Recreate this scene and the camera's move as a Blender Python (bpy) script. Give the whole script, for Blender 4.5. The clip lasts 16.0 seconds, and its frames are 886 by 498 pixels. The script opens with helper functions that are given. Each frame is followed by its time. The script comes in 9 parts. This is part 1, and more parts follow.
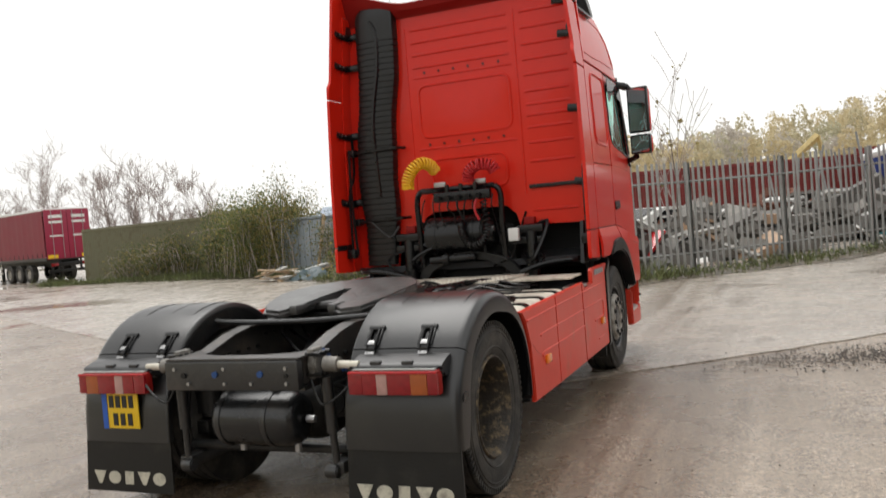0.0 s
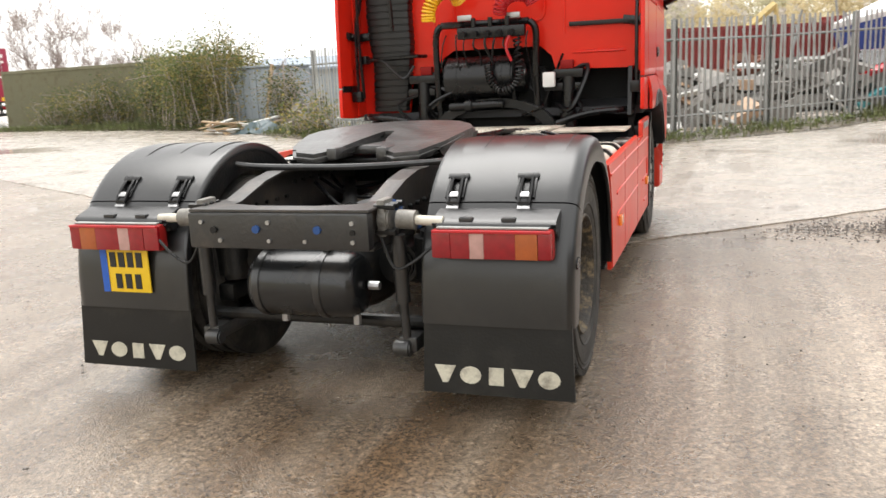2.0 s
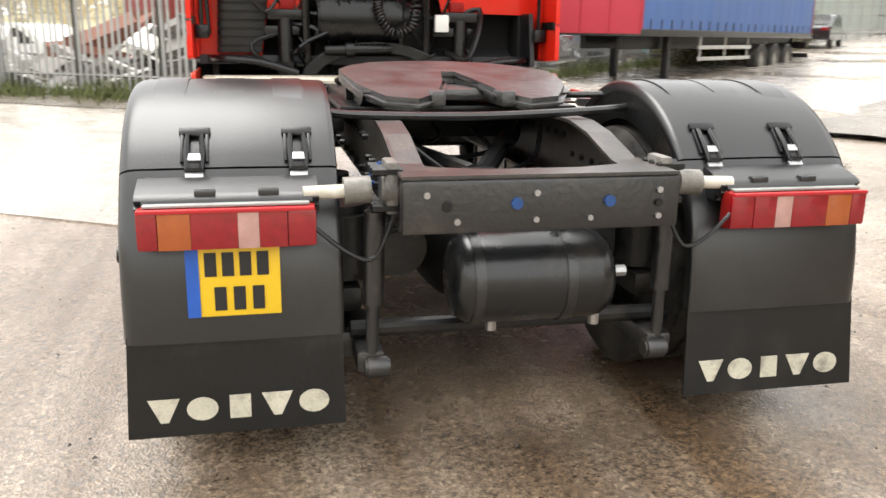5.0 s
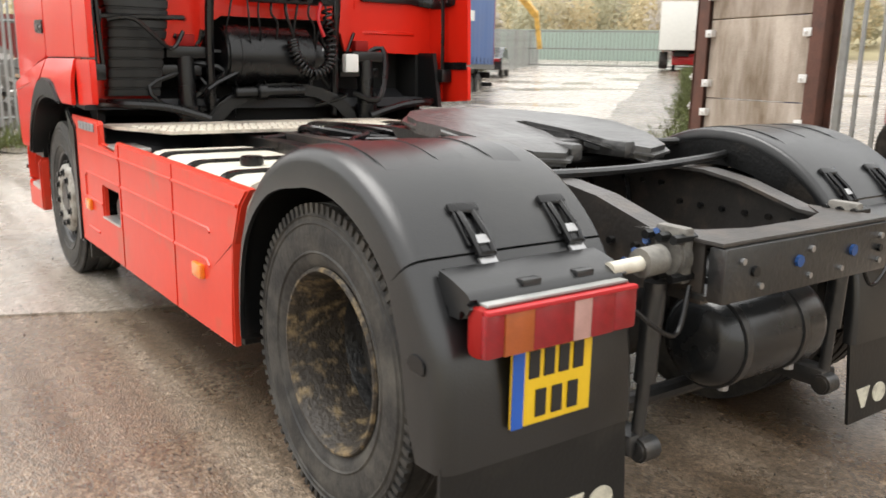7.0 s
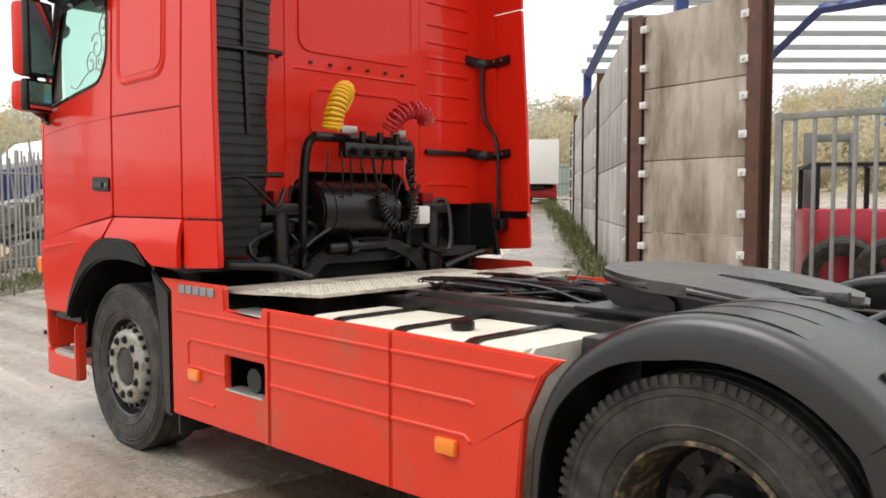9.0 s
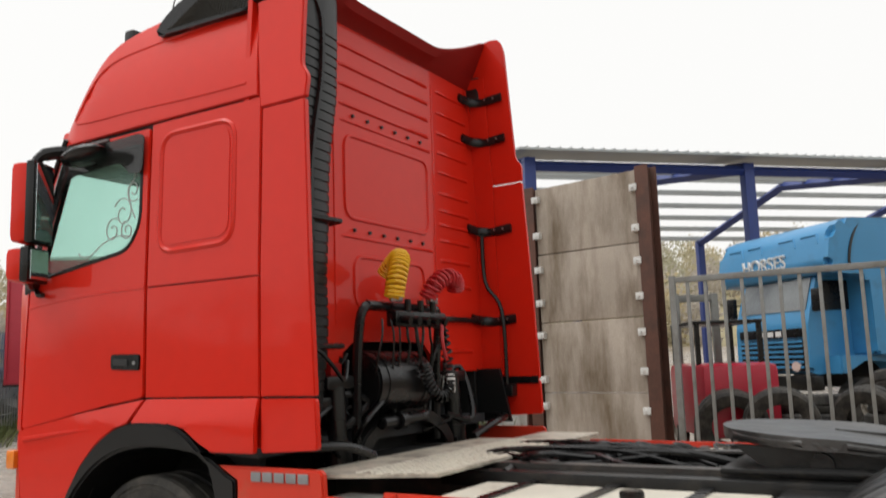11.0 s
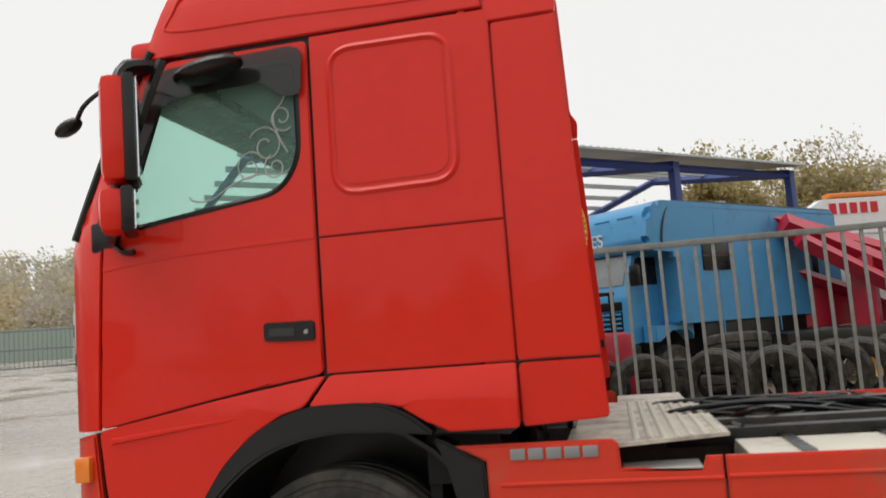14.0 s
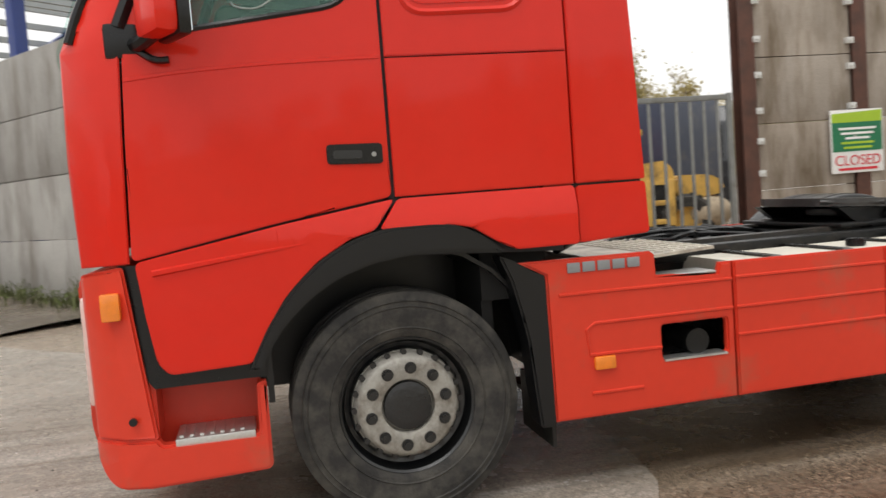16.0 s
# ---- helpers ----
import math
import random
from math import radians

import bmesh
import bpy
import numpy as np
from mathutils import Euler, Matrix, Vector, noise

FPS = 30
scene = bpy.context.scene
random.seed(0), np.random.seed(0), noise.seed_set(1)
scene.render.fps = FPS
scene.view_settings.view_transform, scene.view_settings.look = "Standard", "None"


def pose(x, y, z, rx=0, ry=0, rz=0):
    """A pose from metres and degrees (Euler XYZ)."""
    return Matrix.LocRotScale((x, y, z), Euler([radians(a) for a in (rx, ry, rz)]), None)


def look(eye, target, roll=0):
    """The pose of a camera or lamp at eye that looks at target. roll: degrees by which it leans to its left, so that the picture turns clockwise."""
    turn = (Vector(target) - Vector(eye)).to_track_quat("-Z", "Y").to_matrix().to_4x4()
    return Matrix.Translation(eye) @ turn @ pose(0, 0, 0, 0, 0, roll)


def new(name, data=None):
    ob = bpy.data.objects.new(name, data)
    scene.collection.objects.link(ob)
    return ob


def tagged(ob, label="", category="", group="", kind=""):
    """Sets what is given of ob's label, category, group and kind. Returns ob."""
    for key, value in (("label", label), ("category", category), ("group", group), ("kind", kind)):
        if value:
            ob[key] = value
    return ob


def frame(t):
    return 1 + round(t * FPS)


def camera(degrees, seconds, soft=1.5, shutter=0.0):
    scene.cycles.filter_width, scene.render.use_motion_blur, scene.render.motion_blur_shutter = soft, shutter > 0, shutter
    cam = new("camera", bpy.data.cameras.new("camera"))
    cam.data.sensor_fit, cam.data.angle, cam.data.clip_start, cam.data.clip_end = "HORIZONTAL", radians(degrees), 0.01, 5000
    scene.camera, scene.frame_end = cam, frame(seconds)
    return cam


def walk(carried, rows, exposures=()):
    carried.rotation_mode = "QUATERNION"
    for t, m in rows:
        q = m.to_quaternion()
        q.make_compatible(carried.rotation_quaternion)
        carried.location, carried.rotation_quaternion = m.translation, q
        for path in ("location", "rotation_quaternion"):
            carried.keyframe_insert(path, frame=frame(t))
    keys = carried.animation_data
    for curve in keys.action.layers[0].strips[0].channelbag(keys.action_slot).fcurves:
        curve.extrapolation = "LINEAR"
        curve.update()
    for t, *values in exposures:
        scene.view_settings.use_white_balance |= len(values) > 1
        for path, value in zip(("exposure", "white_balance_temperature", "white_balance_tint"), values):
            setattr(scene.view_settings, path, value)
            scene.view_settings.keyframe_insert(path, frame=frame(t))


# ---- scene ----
cam = camera(56.2, 16.0, shutter=0.35)
PATH = [
    (0, (2.803, -4.42, 1.574), (2.03, -2.577, 1.505), -4.8),
    (0.5, (2.717, -4.358, 1.521), (1.967, -2.516, 1.315), -4.3),
    (1, (2.526, -4.155, 1.494), (1.776, -2.327, 1.186), -3.4),
    (1.5, (2.207, -3.977, 1.447), (1.444, -2.165, 1.078), -2.4),
    (2, (1.786, -3.884, 1.451), (1.157, -2.029, 1.045), -2.7),
    (2.5, (1.343, -3.717, 1.407), (0.807, -1.832, 1.008), -1.5),
    (3, (0.901, -3.612, 1.41), (0.475, -1.701, 1.004), -2.8),
    (3.5, (0.459, -3.539, 1.391), (0.328, -1.592, 0.955), -2.4),
    (4, (0.042, -3.424, 1.335), (0.003, -1.485, 0.847), -2.6),
    (4.2, (-0.125, -3.367, 1.349), (-0.106, -1.432, 0.844), -2.0),
    (6.3, (-1.862, -2.55, 1.293), (-0.878, -0.872, 0.831), 3.2),
    (6.5, (-1.994, -2.442, 1.301), (-0.983, -0.78, 0.837), 3.1),
    (7, (-2.291, -2.14, 1.381), (-1.159, -0.548, 0.951), 1.1),
    (7.5, (-2.638, -1.888, 1.417), (-1.345, -0.42, 0.999), 0.9),
    (8, (-2.892, -1.6, 1.425), (-1.577, -0.134, 1.074), -0.4),
    (8.5, (-3.123, -1.342, 1.477), (-1.764, 0.107, 1.243), -1.2),
    (8.7, (-3.23, -1.235, 1.476), (-1.843, 0.194, 1.297), -0.6),
    (10.8, (-4.188, -0.075, 1.531), (-2.49, 0.964, 1.72), -1.7),
    (11, (-4.213, 0.086, 1.522), (-2.507, 1.095, 1.794), -1.9),
    (11.5, (-4.29, 0.475, 1.526), (-2.558, 1.374, 1.965), -1.2),
    (12, (-4.399, 0.861, 1.521), (-2.624, 1.627, 2.033), -1.0),
    (12.5, (-4.391, 1.277, 1.525), (-2.614, 1.943, 2.154), -1.2),
    (13, (-4.477, 1.637, 1.529), (-2.648, 2.223, 2.087), -1.9),
    (13.5, (-4.559, 2.069, 1.538), (-2.65, 2.532, 1.912), -2.9),
    (14, (-4.588, 2.492, 1.505), (-2.636, 2.871, 1.717), -4.4),
    (14.5, (-4.658, 2.936, 1.414), (-2.678, 3.203, 1.502), -3.6),
    (15, (-4.716, 3.465, 1.376), (-2.717, 3.538, 1.367), -3.6),
    (15.5, (-4.649, 3.856, 1.376), (-2.656, 3.705, 1.293), -5.0),
    (16, (-4.665, 4.266, 1.404), (-2.72, 3.824, 1.264), -4.3),
]
EXPOSURES = [(0, 0.25), (0.5, 0.6), (1.0, 0.95), (2.0, 1.05), (3.5, 1.18), (4.0, 1.38), (4.2, 1.4), (6.4, 1.36), (7.0, 1.05), (7.5, 1.0), (8.7, 0.72), (10.8, 0.2), (11.2, 0.0), (11.6, -0.35), (12.0, -0.75), (12.5, -0.85), (13.1, -1.08), (13.6, -0.35), (14.2, 0.05), (14.6, 0.2), (15.2, 0.25), (16, 0.28)]
walk(cam, [(t, look(eye, target, roll)) for t, eye, target, roll in PATH], EXPOSURES)

# ---- world and sun: an overcast autumn sky ----
world = bpy.data.worlds.new("overcast")
scene.world = world
world.use_nodes = True
wn, wl = world.node_tree.nodes, world.node_tree.links
wn.clear()
w_out = wn.new("ShaderNodeOutputWorld")
w_bg = wn.new("ShaderNodeBackground")
w_sky = wn.new("ShaderNodeTexSky")
w_sky.sky_type = "NISHITA"
w_sky.sun_disc = False
w_sky.sun_elevation = radians(68)
w_sky.sun_rotation = radians(320)
w_sky.air_density, w_sky.dust_density, w_sky.ozone_density = 1.0, 6.0, 1.0
w_mix = wn.new("ShaderNodeMixRGB")
w_mix.inputs[0].default_value = 0.9
w_mix.inputs[2].default_value = (9.85, 9.75, 9.5, 1)
wl.new(w_sky.outputs[0], w_mix.inputs[1])
wl.new(w_mix.outputs[0], w_bg.inputs[0])
w_bg.inputs[1].default_value = 0.10
wl.new(w_bg.outputs[0], w_out.inputs[0])
sun_data = bpy.data.lights.new("sun", "SUN")
sun_data.energy, sun_data.angle, sun_data.color = 1.4, radians(45), (1.0, 0.985, 0.96)
sun = new("sun", sun_data)
sun.matrix_world = look((-5.7, 6.8, 22), (0, 0, 0))
# ---- materials ----
def mat(name, colour, rough=0.5, metal=0.0, vary=0.12, scale=6.0, bump=0.0, bscale=40.0, coat=0.0, dirt=None, dirt_amount=0.0, dirt_scale=3.0, spread=0.0, rvary=0.1, streak=False, glow_through=0.0, spec=0.5, coat_rough=0.06):
    """A surface with grain at two scales, patchy dirt, relief and a slight change from piece to piece."""
    m = bpy.data.materials.new(name)
    m.use_nodes = True
    n, l = m.node_tree.nodes, m.node_tree.links
    b = n["Principled BSDF"]
    b.inputs["Metallic"].default_value = metal
    if coat:
        b.inputs["Coat Weight"].default_value = coat
        b.inputs["Coat Roughness"].default_value = coat_rough
    b.inputs["Specular IOR Level"].default_value = spec
    co = n.new("ShaderNodeTexCoord")
    big = n.new("ShaderNodeTexNoise")
    big.inputs["Scale"].default_value, big.inputs["Detail"].default_value = scale, 5
    l.new(co.outputs["Object"], big.inputs["Vector"])
    fine = n.new("ShaderNodeTexNoise")
    fine.inputs["Scale"].default_value, fine.inputs["Detail"].default_value = bscale, 4
    l.new(co.outputs["Object"], fine.inputs["Vector"])
    ramp = n.new("ShaderNodeMapRange")
    ramp.inputs[3].default_value, ramp.inputs[4].default_value = 1 - vary * 1.6, 1 + vary * 1.6
    l.new(big.outputs[0], ramp.inputs[0])
    ramp2 = n.new("ShaderNodeMapRange")
    ramp2.inputs[3].default_value, ramp2.inputs[4].default_value = 1 - vary, 1 + vary
    l.new(fine.outputs[0], ramp2.inputs[0])
    mul = n.new("ShaderNodeMath")
    mul.operation = "MULTIPLY"
    l.new(ramp.outputs[0], mul.inputs[0])
    l.new(ramp2.outputs[0], mul.inputs[1])
    last = mul
    if spread:
        info = n.new("ShaderNodeObjectInfo")
        geo = n.new("ShaderNodeNewGeometry")
        add = n.new("ShaderNodeMath")
        add.operation = "ADD"
        l.new(info.outputs["Random"], add.inputs[0])
        l.new(geo.outputs["Random Per Island"], add.inputs[1])
        r3 = n.new("ShaderNodeMapRange")
        r3.inputs[2].default_value = 2.0
        r3.inputs[3].default_value, r3.inputs[4].default_value = 1 - spread, 1 + spread
        l.new(add.outputs[0], r3.inputs[0])
        last = n.new("ShaderNodeMath")
        last.operation = "MULTIPLY"
        l.new(mul.outputs[0], last.inputs[0])
        l.new(r3.outputs[0], last.inputs[1])
    base = n.new("ShaderNodeMixRGB")
    base.blend_type = "MULTIPLY"
    base.inputs[0].default_value = 1
    base.inputs[1].default_value = (*colour, 1)
    l.new(last.outputs[0], base.inputs[2])
    tip = base
    if dirt:
        dn = n.new("ShaderNodeTexNoise")
        dn.inputs["Scale"].default_value, dn.inputs["Detail"].default_value, dn.inputs["Roughness"].default_value = dirt_scale, 8, 0.65
        if streak:
            mp = n.new("ShaderNodeMapping")
            mp.inputs["Scale"].default_value = (2.4, 2.4, 0.6)
            l.new(co.outputs["Object"], mp.inputs["Vector"])
            l.new(mp.outputs[0], dn.inputs["Vector"])
        else:
            l.new(co.outputs["Object"], dn.inputs["Vector"])
        dr = n.new("ShaderNodeMapRange")
        dr.inputs[1].default_value, dr.inputs[2].default_value = 0.62 - dirt_amount * 0.35, 0.72
        dr.inputs[4].default_value = min(1, 0.45 + dirt_amount)
        l.new(dn.outputs[0], dr.inputs[0])
        tip = n.new("ShaderNodeMixRGB")
        tip.inputs[2].default_value = (*dirt, 1)
        l.new(dr.outputs[0], tip.inputs[0])
        l.new(base.outputs[0], tip.inputs[1])
    l.new(tip.outputs[0], b.inputs["Base Color"])
    rr = n.new("ShaderNodeMapRange")
    rr.inputs[3].default_value, rr.inputs[4].default_value = max(0.02, rough - rvary), min(1, rough + rvary)
    l.new(big.outputs[0], rr.inputs[0])
    l.new(rr.outputs[0], b.inputs["Roughness"])
    if glow_through:
        tl = n.new("ShaderNodeBsdfTranslucent")
        l.new(tip.outputs[0], tl.inputs[0])
        ms = n.new("ShaderNodeMixShader")
        ms.inputs[0].default_value = glow_through
        l.new(b.outputs[0], ms.inputs[1])
        l.new(tl.outputs[0], ms.inputs[2])
        l.new(ms.outputs[0], n["Material Output"].inputs[0])
    if bump:
        bp = n.new("ShaderNodeBump")
        bp.inputs["Strength"].default_value, bp.inputs["Distance"].default_value = bump, 0.01
        l.new(fine.outputs[0], bp.inputs["Height"])
        l.new(bp.outputs[0], b.inputs["Normal"])
    return m


def glass_mat(name, tint, alpha):
    m = bpy.data.materials.new(name)
    m.use_nodes = True
    n, l = m.node_tree.nodes, m.node_tree.links
    b = n["Principled BSDF"]
    b.inputs["Base Color"].default_value = (*tint, 1)
    b.inputs["Roughness"].default_value = 0.02
    b.inputs["Specular IOR Level"].default_value = 0.8
    tr = n.new("ShaderNodeBsdfTransparent")
    tr.inputs[0].default_value = (*[0.55 + 0.45 * c for c in tint], 1)
    mx = n.new("ShaderNodeMixShader")
    mx.inputs[0].default_value = alpha
    l.new(tr.outputs[0], mx.inputs[1])
    l.new(b.outputs[0], mx.inputs[2])
    l.new(mx.outputs[0], n["Material Output"].inputs[0])
    return m


RED = mat("red paint", (0.66, 0.0175, 0.0060), 0.40, vary=0.05, scale=0.8, bscale=12, coat=0.38, bump=0.012, spec=0.2, coat_rough=0.05)
RED_SKIRT = mat("faded red plastic", (0.66, 0.042, 0.018), 0.42, vary=0.06, scale=2.0, bscale=20, coat=0.18, spec=0.36, dirt=(0.36, 0.12, 0.07), dirt_amount=0.22, dirt_scale=2.2, bump=0.03, coat_rough=0.15)
# red darkened for shade under the spoiler; also on latches and lamp bodies
RED_IN = mat("dull red with painted shade", (0.26, 0.010, 0.008), 0.5, vary=0.08, spec=0.2)
BLACK_PL = mat("weathered black plastic", (0.0068, 0.0073, 0.008), 0.31, spec=0.74, vary=0.22, scale=4, bscale=180, bump=0.08, dirt=(0.022, 0.021, 0.019), dirt_amount=0.28, dirt_scale=2.5, rvary=0.06)
ARCH_PL = mat("satin black plastic", (0.0045, 0.005, 0.006), 0.30, spec=0.5, vary=0.15, scale=4, bscale=180, bump=0.06, rvary=0.05)
STACK_PL = mat("matt black moulded plastic", (0.0085, 0.009, 0.0095), 0.36, spec=0.45, vary=0.15, scale=4, bscale=150, bump=0.06)
BLACK_GLOSS = mat("satin black plastic", (0.0055, 0.0055, 0.006), 0.28, spec=0.42, vary=0.15, bscale=120, bump=0.04)
FLAP = mat("mudflap rubber", (0.0075, 0.0077, 0.0077), 0.36, vary=0.2, bscale=90, bump=0.1, spec=0.4, dirt=(0.034, 0.031, 0.026), dirt_amount=0.3, dirt_scale=3)
RUBBER = mat("tyre rubber", (0.022, 0.021, 0.020), 0.66, vary=0.25, scale=7, bscale=70, bump=0.3, dirt=(0.085, 0.078, 0.066), dirt_amount=0.55, dirt_scale=7, spec=0.4)
CHASSIS = mat("greasy chassis paint", (0.0065, 0.0068, 0.007), 0.36, spec=0.4, vary=0.25, scale=8, bscale=70, bump=0.2, dirt=(0.04, 0.032, 0.025), dirt_amount=0.3, dirt_scale=6)
CHASSIS_GREY = mat("worn chassis steel", (0.011, 0.0115, 0.012), 0.33, spec=0.8, vary=0.25, scale=8, bscale=60, bump=0.2, dirt=(0.06, 0.05, 0.04), dirt_amount=0.3, dirt_scale=7)
RAIL_WORN = mat("dusty worn rail steel", (0.03, 0.0265, 0.024), 0.40, spec=0.8, vary=0.25, scale=8, bscale=60, bump=0.2, dirt=(0.10, 0.075, 0.055), dirt_amount=0.35, dirt_scale=7)
GREASE = mat("grease-smeared steel", (0.030, 0.029, 0.028), 0.40, vary=0.4, scale=6, bscale=22, bump=0.7, dirt=(0.012, 0.011, 0.011), dirt_amount=0.45, dirt_scale=4, rvary=0.18, spec=0.9, coat=0.2, coat_rough=0.3)
CAST_GREY = mat("worn cast alloy", (0.20, 0.19, 0.17), 0.5, metal=0.3, vary=0.3, scale=14, bscale=70, bump=0.2, dirt=(0.03, 0.03, 0.03), dirt_amount=0.4, dirt_scale=12)
TANK_STEEL = mat("satin black tank paint", (0.0095, 0.0105, 0.0115), 0.26, spec=0.6, vary=0.2, scale=5, bscale=40, bump=0.08, dirt=(0.05, 0.042, 0.034), dirt_amount=0.2, dirt_scale=5)
STEEL = mat("bare steel", (0.42, 0.42, 0.42), 0.35, metal=0.9, vary=0.15, bscale=80, bump=0.1)
RIM = mat("silver wheel paint", (0.34, 0.325, 0.29), 0.5, metal=0.2, vary=0.25, scale=9, bscale=60, bump=0.2, dirt=(0.11, 0.085, 0.06), dirt_amount=0.45, dirt_scale=11)
# mud flakes over a base darkened for the shade of the deep dish
RIM_DIRTY = mat("mud-caked wheel with barrel shade", (0.030, 0.024, 0.018), 0.55, vary=0.4, scale=6, bscale=60, bump=0.7, dirt=(0.36, 0.26, 0.13), dirt_amount=0.34, dirt_scale=17)
FITTING = mat("blue hose fitting", (0.015, 0.06, 0.20), 0.4, vary=0.2)
DISC_OILY = mat("oily mud-smeared disc", (0.012, 0.012, 0.012), 0.32, vary=0.3, bscale=50, bump=0.4, dirt=(0.20, 0.135, 0.07), dirt_amount=0.08, dirt_scale=9)
STICKER = mat("pale grey sticker", (0.40, 0.42, 0.41), 0.5, vary=0.1)
RIM_DARK = mat("oily wheel centre", (0.016, 0.016, 0.016), 0.3, vary=0.3, bscale=60, bump=0.3)
ALU = mat("aluminium", (0.62, 0.62, 0.60), 0.38, metal=0.85, vary=0.12, bscale=60, bump=0.1, dirt=(0.3, 0.28, 0.25), dirt_amount=0.25)
STUD_ALU = mat("worn bright tread stud", (0.80, 0.77, 0.68), 0.4, metal=0.25, vary=0.1)
CHEQUER = mat("dirty chequer plate", (0.60, 0.55, 0.46), 0.5, metal=0.2, vary=0.2, scale=5, bscale=50, bump=0.2, dirt=(0.16, 0.13, 0.10), dirt_amount=0.4, dirt_scale=6)
TANK_WHITE = mat("cream painted tank", (0.62, 0.59, 0.50), 0.5, vary=0.1, bscale=60, bump=0.06, dirt=(0.28, 0.24, 0.18), dirt_amount=0.3, dirt_scale=4)
LAMP_RED = mat("red lens", (0.25, 0.005, 0.010), 0.16, vary=0.2, scale=30, bscale=200, coat=0.4, bump=0.08)
LAMP_AMBER = mat("amber lens", (0.85, 0.23, 0.02), 0.18, vary=0.12, scale=30, bscale=200, coat=0.5, bump=0.08)
TAIL_AMBER = mat("darker amber lens", (0.36, 0.085, 0.018), 0.2, vary=0.2, scale=20, bscale=200, coat=0.3, bump=0.08)
TAIL_CLEAR = mat("pinkish clear lens", (0.46, 0.27, 0.24), 0.18, vary=0.15, scale=30, bscale=200, coat=0.3)
LAMP_CLEAR = mat("clear lens", (0.72, 0.55, 0.5), 0.15, vary=0.1, scale=30, bscale=200, coat=0.5)
PLATE_Y = mat("yellow plate", (0.80, 0.52, 0.02), 0.35, vary=0.04, bscale=60)
PLATE_B = mat("blue plate band", (0.02, 0.10, 0.45), 0.35, vary=0.05)
INK = mat("black print", (0.015, 0.015, 0.015), 0.5, vary=0.05)
CREAM_PRINT = mat("cream print", (0.55, 0.52, 0.42), 0.55, vary=0.2, bscale=120, dirt=(0.12, 0.10, 0.08), dirt_amount=0.35, dirt_scale=14)
GREY_PRINT = mat("grey badge", (0.28, 0.29, 0.30), 0.4, metal=0.3, vary=0.1)
WHITE_PRINT = mat("white print", (0.78, 0.78, 0.76), 0.5, vary=0.08)
YELLOW_COIL = mat("yellow air coil", (0.82, 0.46, 0.015), 0.38, vary=0.08, bscale=40)
RED_COIL = mat("red air coil", (0.45, 0.015, 0.02), 0.35, vary=0.1, bscale=40)
WHITE_PL = mat("white plastic", (0.75, 0.75, 0.73), 0.45, vary=0.06)
GLASS = glass_mat("window glass", (0.50, 0.82, 0.72), 0.10)
# grey base colour paints the pale reflection in a windscreen
PALE_GLASS = mat("vehicle glass with painted reflection", (0.16, 0.175, 0.18), 0.12, vary=0.35, scale=2.5, spec=0.8)
SMOKED = glass_mat("smoked acrylic", (0.03, 0.03, 0.03), 0.55)
MIRROR = mat("mirror glass", (0.75, 0.78, 0.8), 0.03, metal=1.0, vary=0.02, rvary=0.01)
CAB_IN = mat("dark cab lining", (0.035, 0.036, 0.04), 0.7, vary=0.15)
CAB_GREY = mat("grey cab lining", (0.2, 0.2, 0.2), 0.8, vary=0.12)
CONCRETE = mat("stained concrete panel", (0.365, 0.318, 0.268), 0.85, vary=0.2, scale=1.3, bscale=45, bump=0.4, dirt=(0.12, 0.085, 0.05), dirt_amount=0.6, dirt_scale=0.9, spread=0.2, streak=True, spec=0.3)
CONCRETE_GREY = mat("grey concrete panel with lime streaks", (0.36, 0.345, 0.32), 0.85, vary=0.2, scale=1.1, bscale=45, bump=0.4, dirt=(0.17, 0.15, 0.125), dirt_amount=0.5, dirt_scale=0.9, spread=0.2, streak=True, spec=0.3)
RUST = mat("rusty steel post", (0.10, 0.042, 0.028), 0.75, vary=0.25, scale=5, bscale=50, bump=0.3, dirt=(0.055, 0.03, 0.022), dirt_amount=0.5, dirt_scale=3)
GALV = mat("galvanised steel", (0.36, 0.37, 0.36), 0.5, metal=0.45, vary=0.15, scale=8, bscale=60, bump=0.1, dirt=(0.22, 0.21, 0.18), dirt_amount=0.35, dirt_scale=2, spread=0.15)
CLIP_STEEL = mat("bright zinc clip", (0.62, 0.62, 0.60), 0.45, metal=0.2, vary=0.15, bscale=60)
GALV_DARK = mat("weathered galvanised rail", (0.22, 0.225, 0.215), 0.55, metal=0.35, vary=0.18, scale=7, bscale=60, bump=0.12, dirt=(0.13, 0.12, 0.10), dirt_amount=0.35, dirt_scale=3, spread=0.08)
BLUE_STEEL = mat("blue painted steel", (0.022, 0.045, 0.20), 0.45, vary=0.1, bscale=40)
ROOF_SHEET = mat("grey roof sheet", (0.40, 0.42, 0.42), 0.5, metal=0.2, vary=0.1, scale=2, bscale=30)
HORSE_BLUE = mat("sky-blue coachwork", (0.055, 0.27, 0.52), 0.4, vary=0.06, scale=1.5, bscale=80, coat=0.2, dirt=(0.05, 0.16, 0.28), dirt_amount=0.25, dirt_scale=1.5)
MAROON = mat("maroon curtain", (0.20, 0.014, 0.03), 0.5, vary=0.1, scale=1.5, bscale=30)
MAROON_DOOR = mat("crimson doors", (0.30, 0.016, 0.05), 0.45, vary=0.1, scale=1.5, bscale=30)
TRAILER_RED = mat("faded red bulkhead", (0.42, 0.03, 0.05), 0.5, vary=0.08, bscale=30)
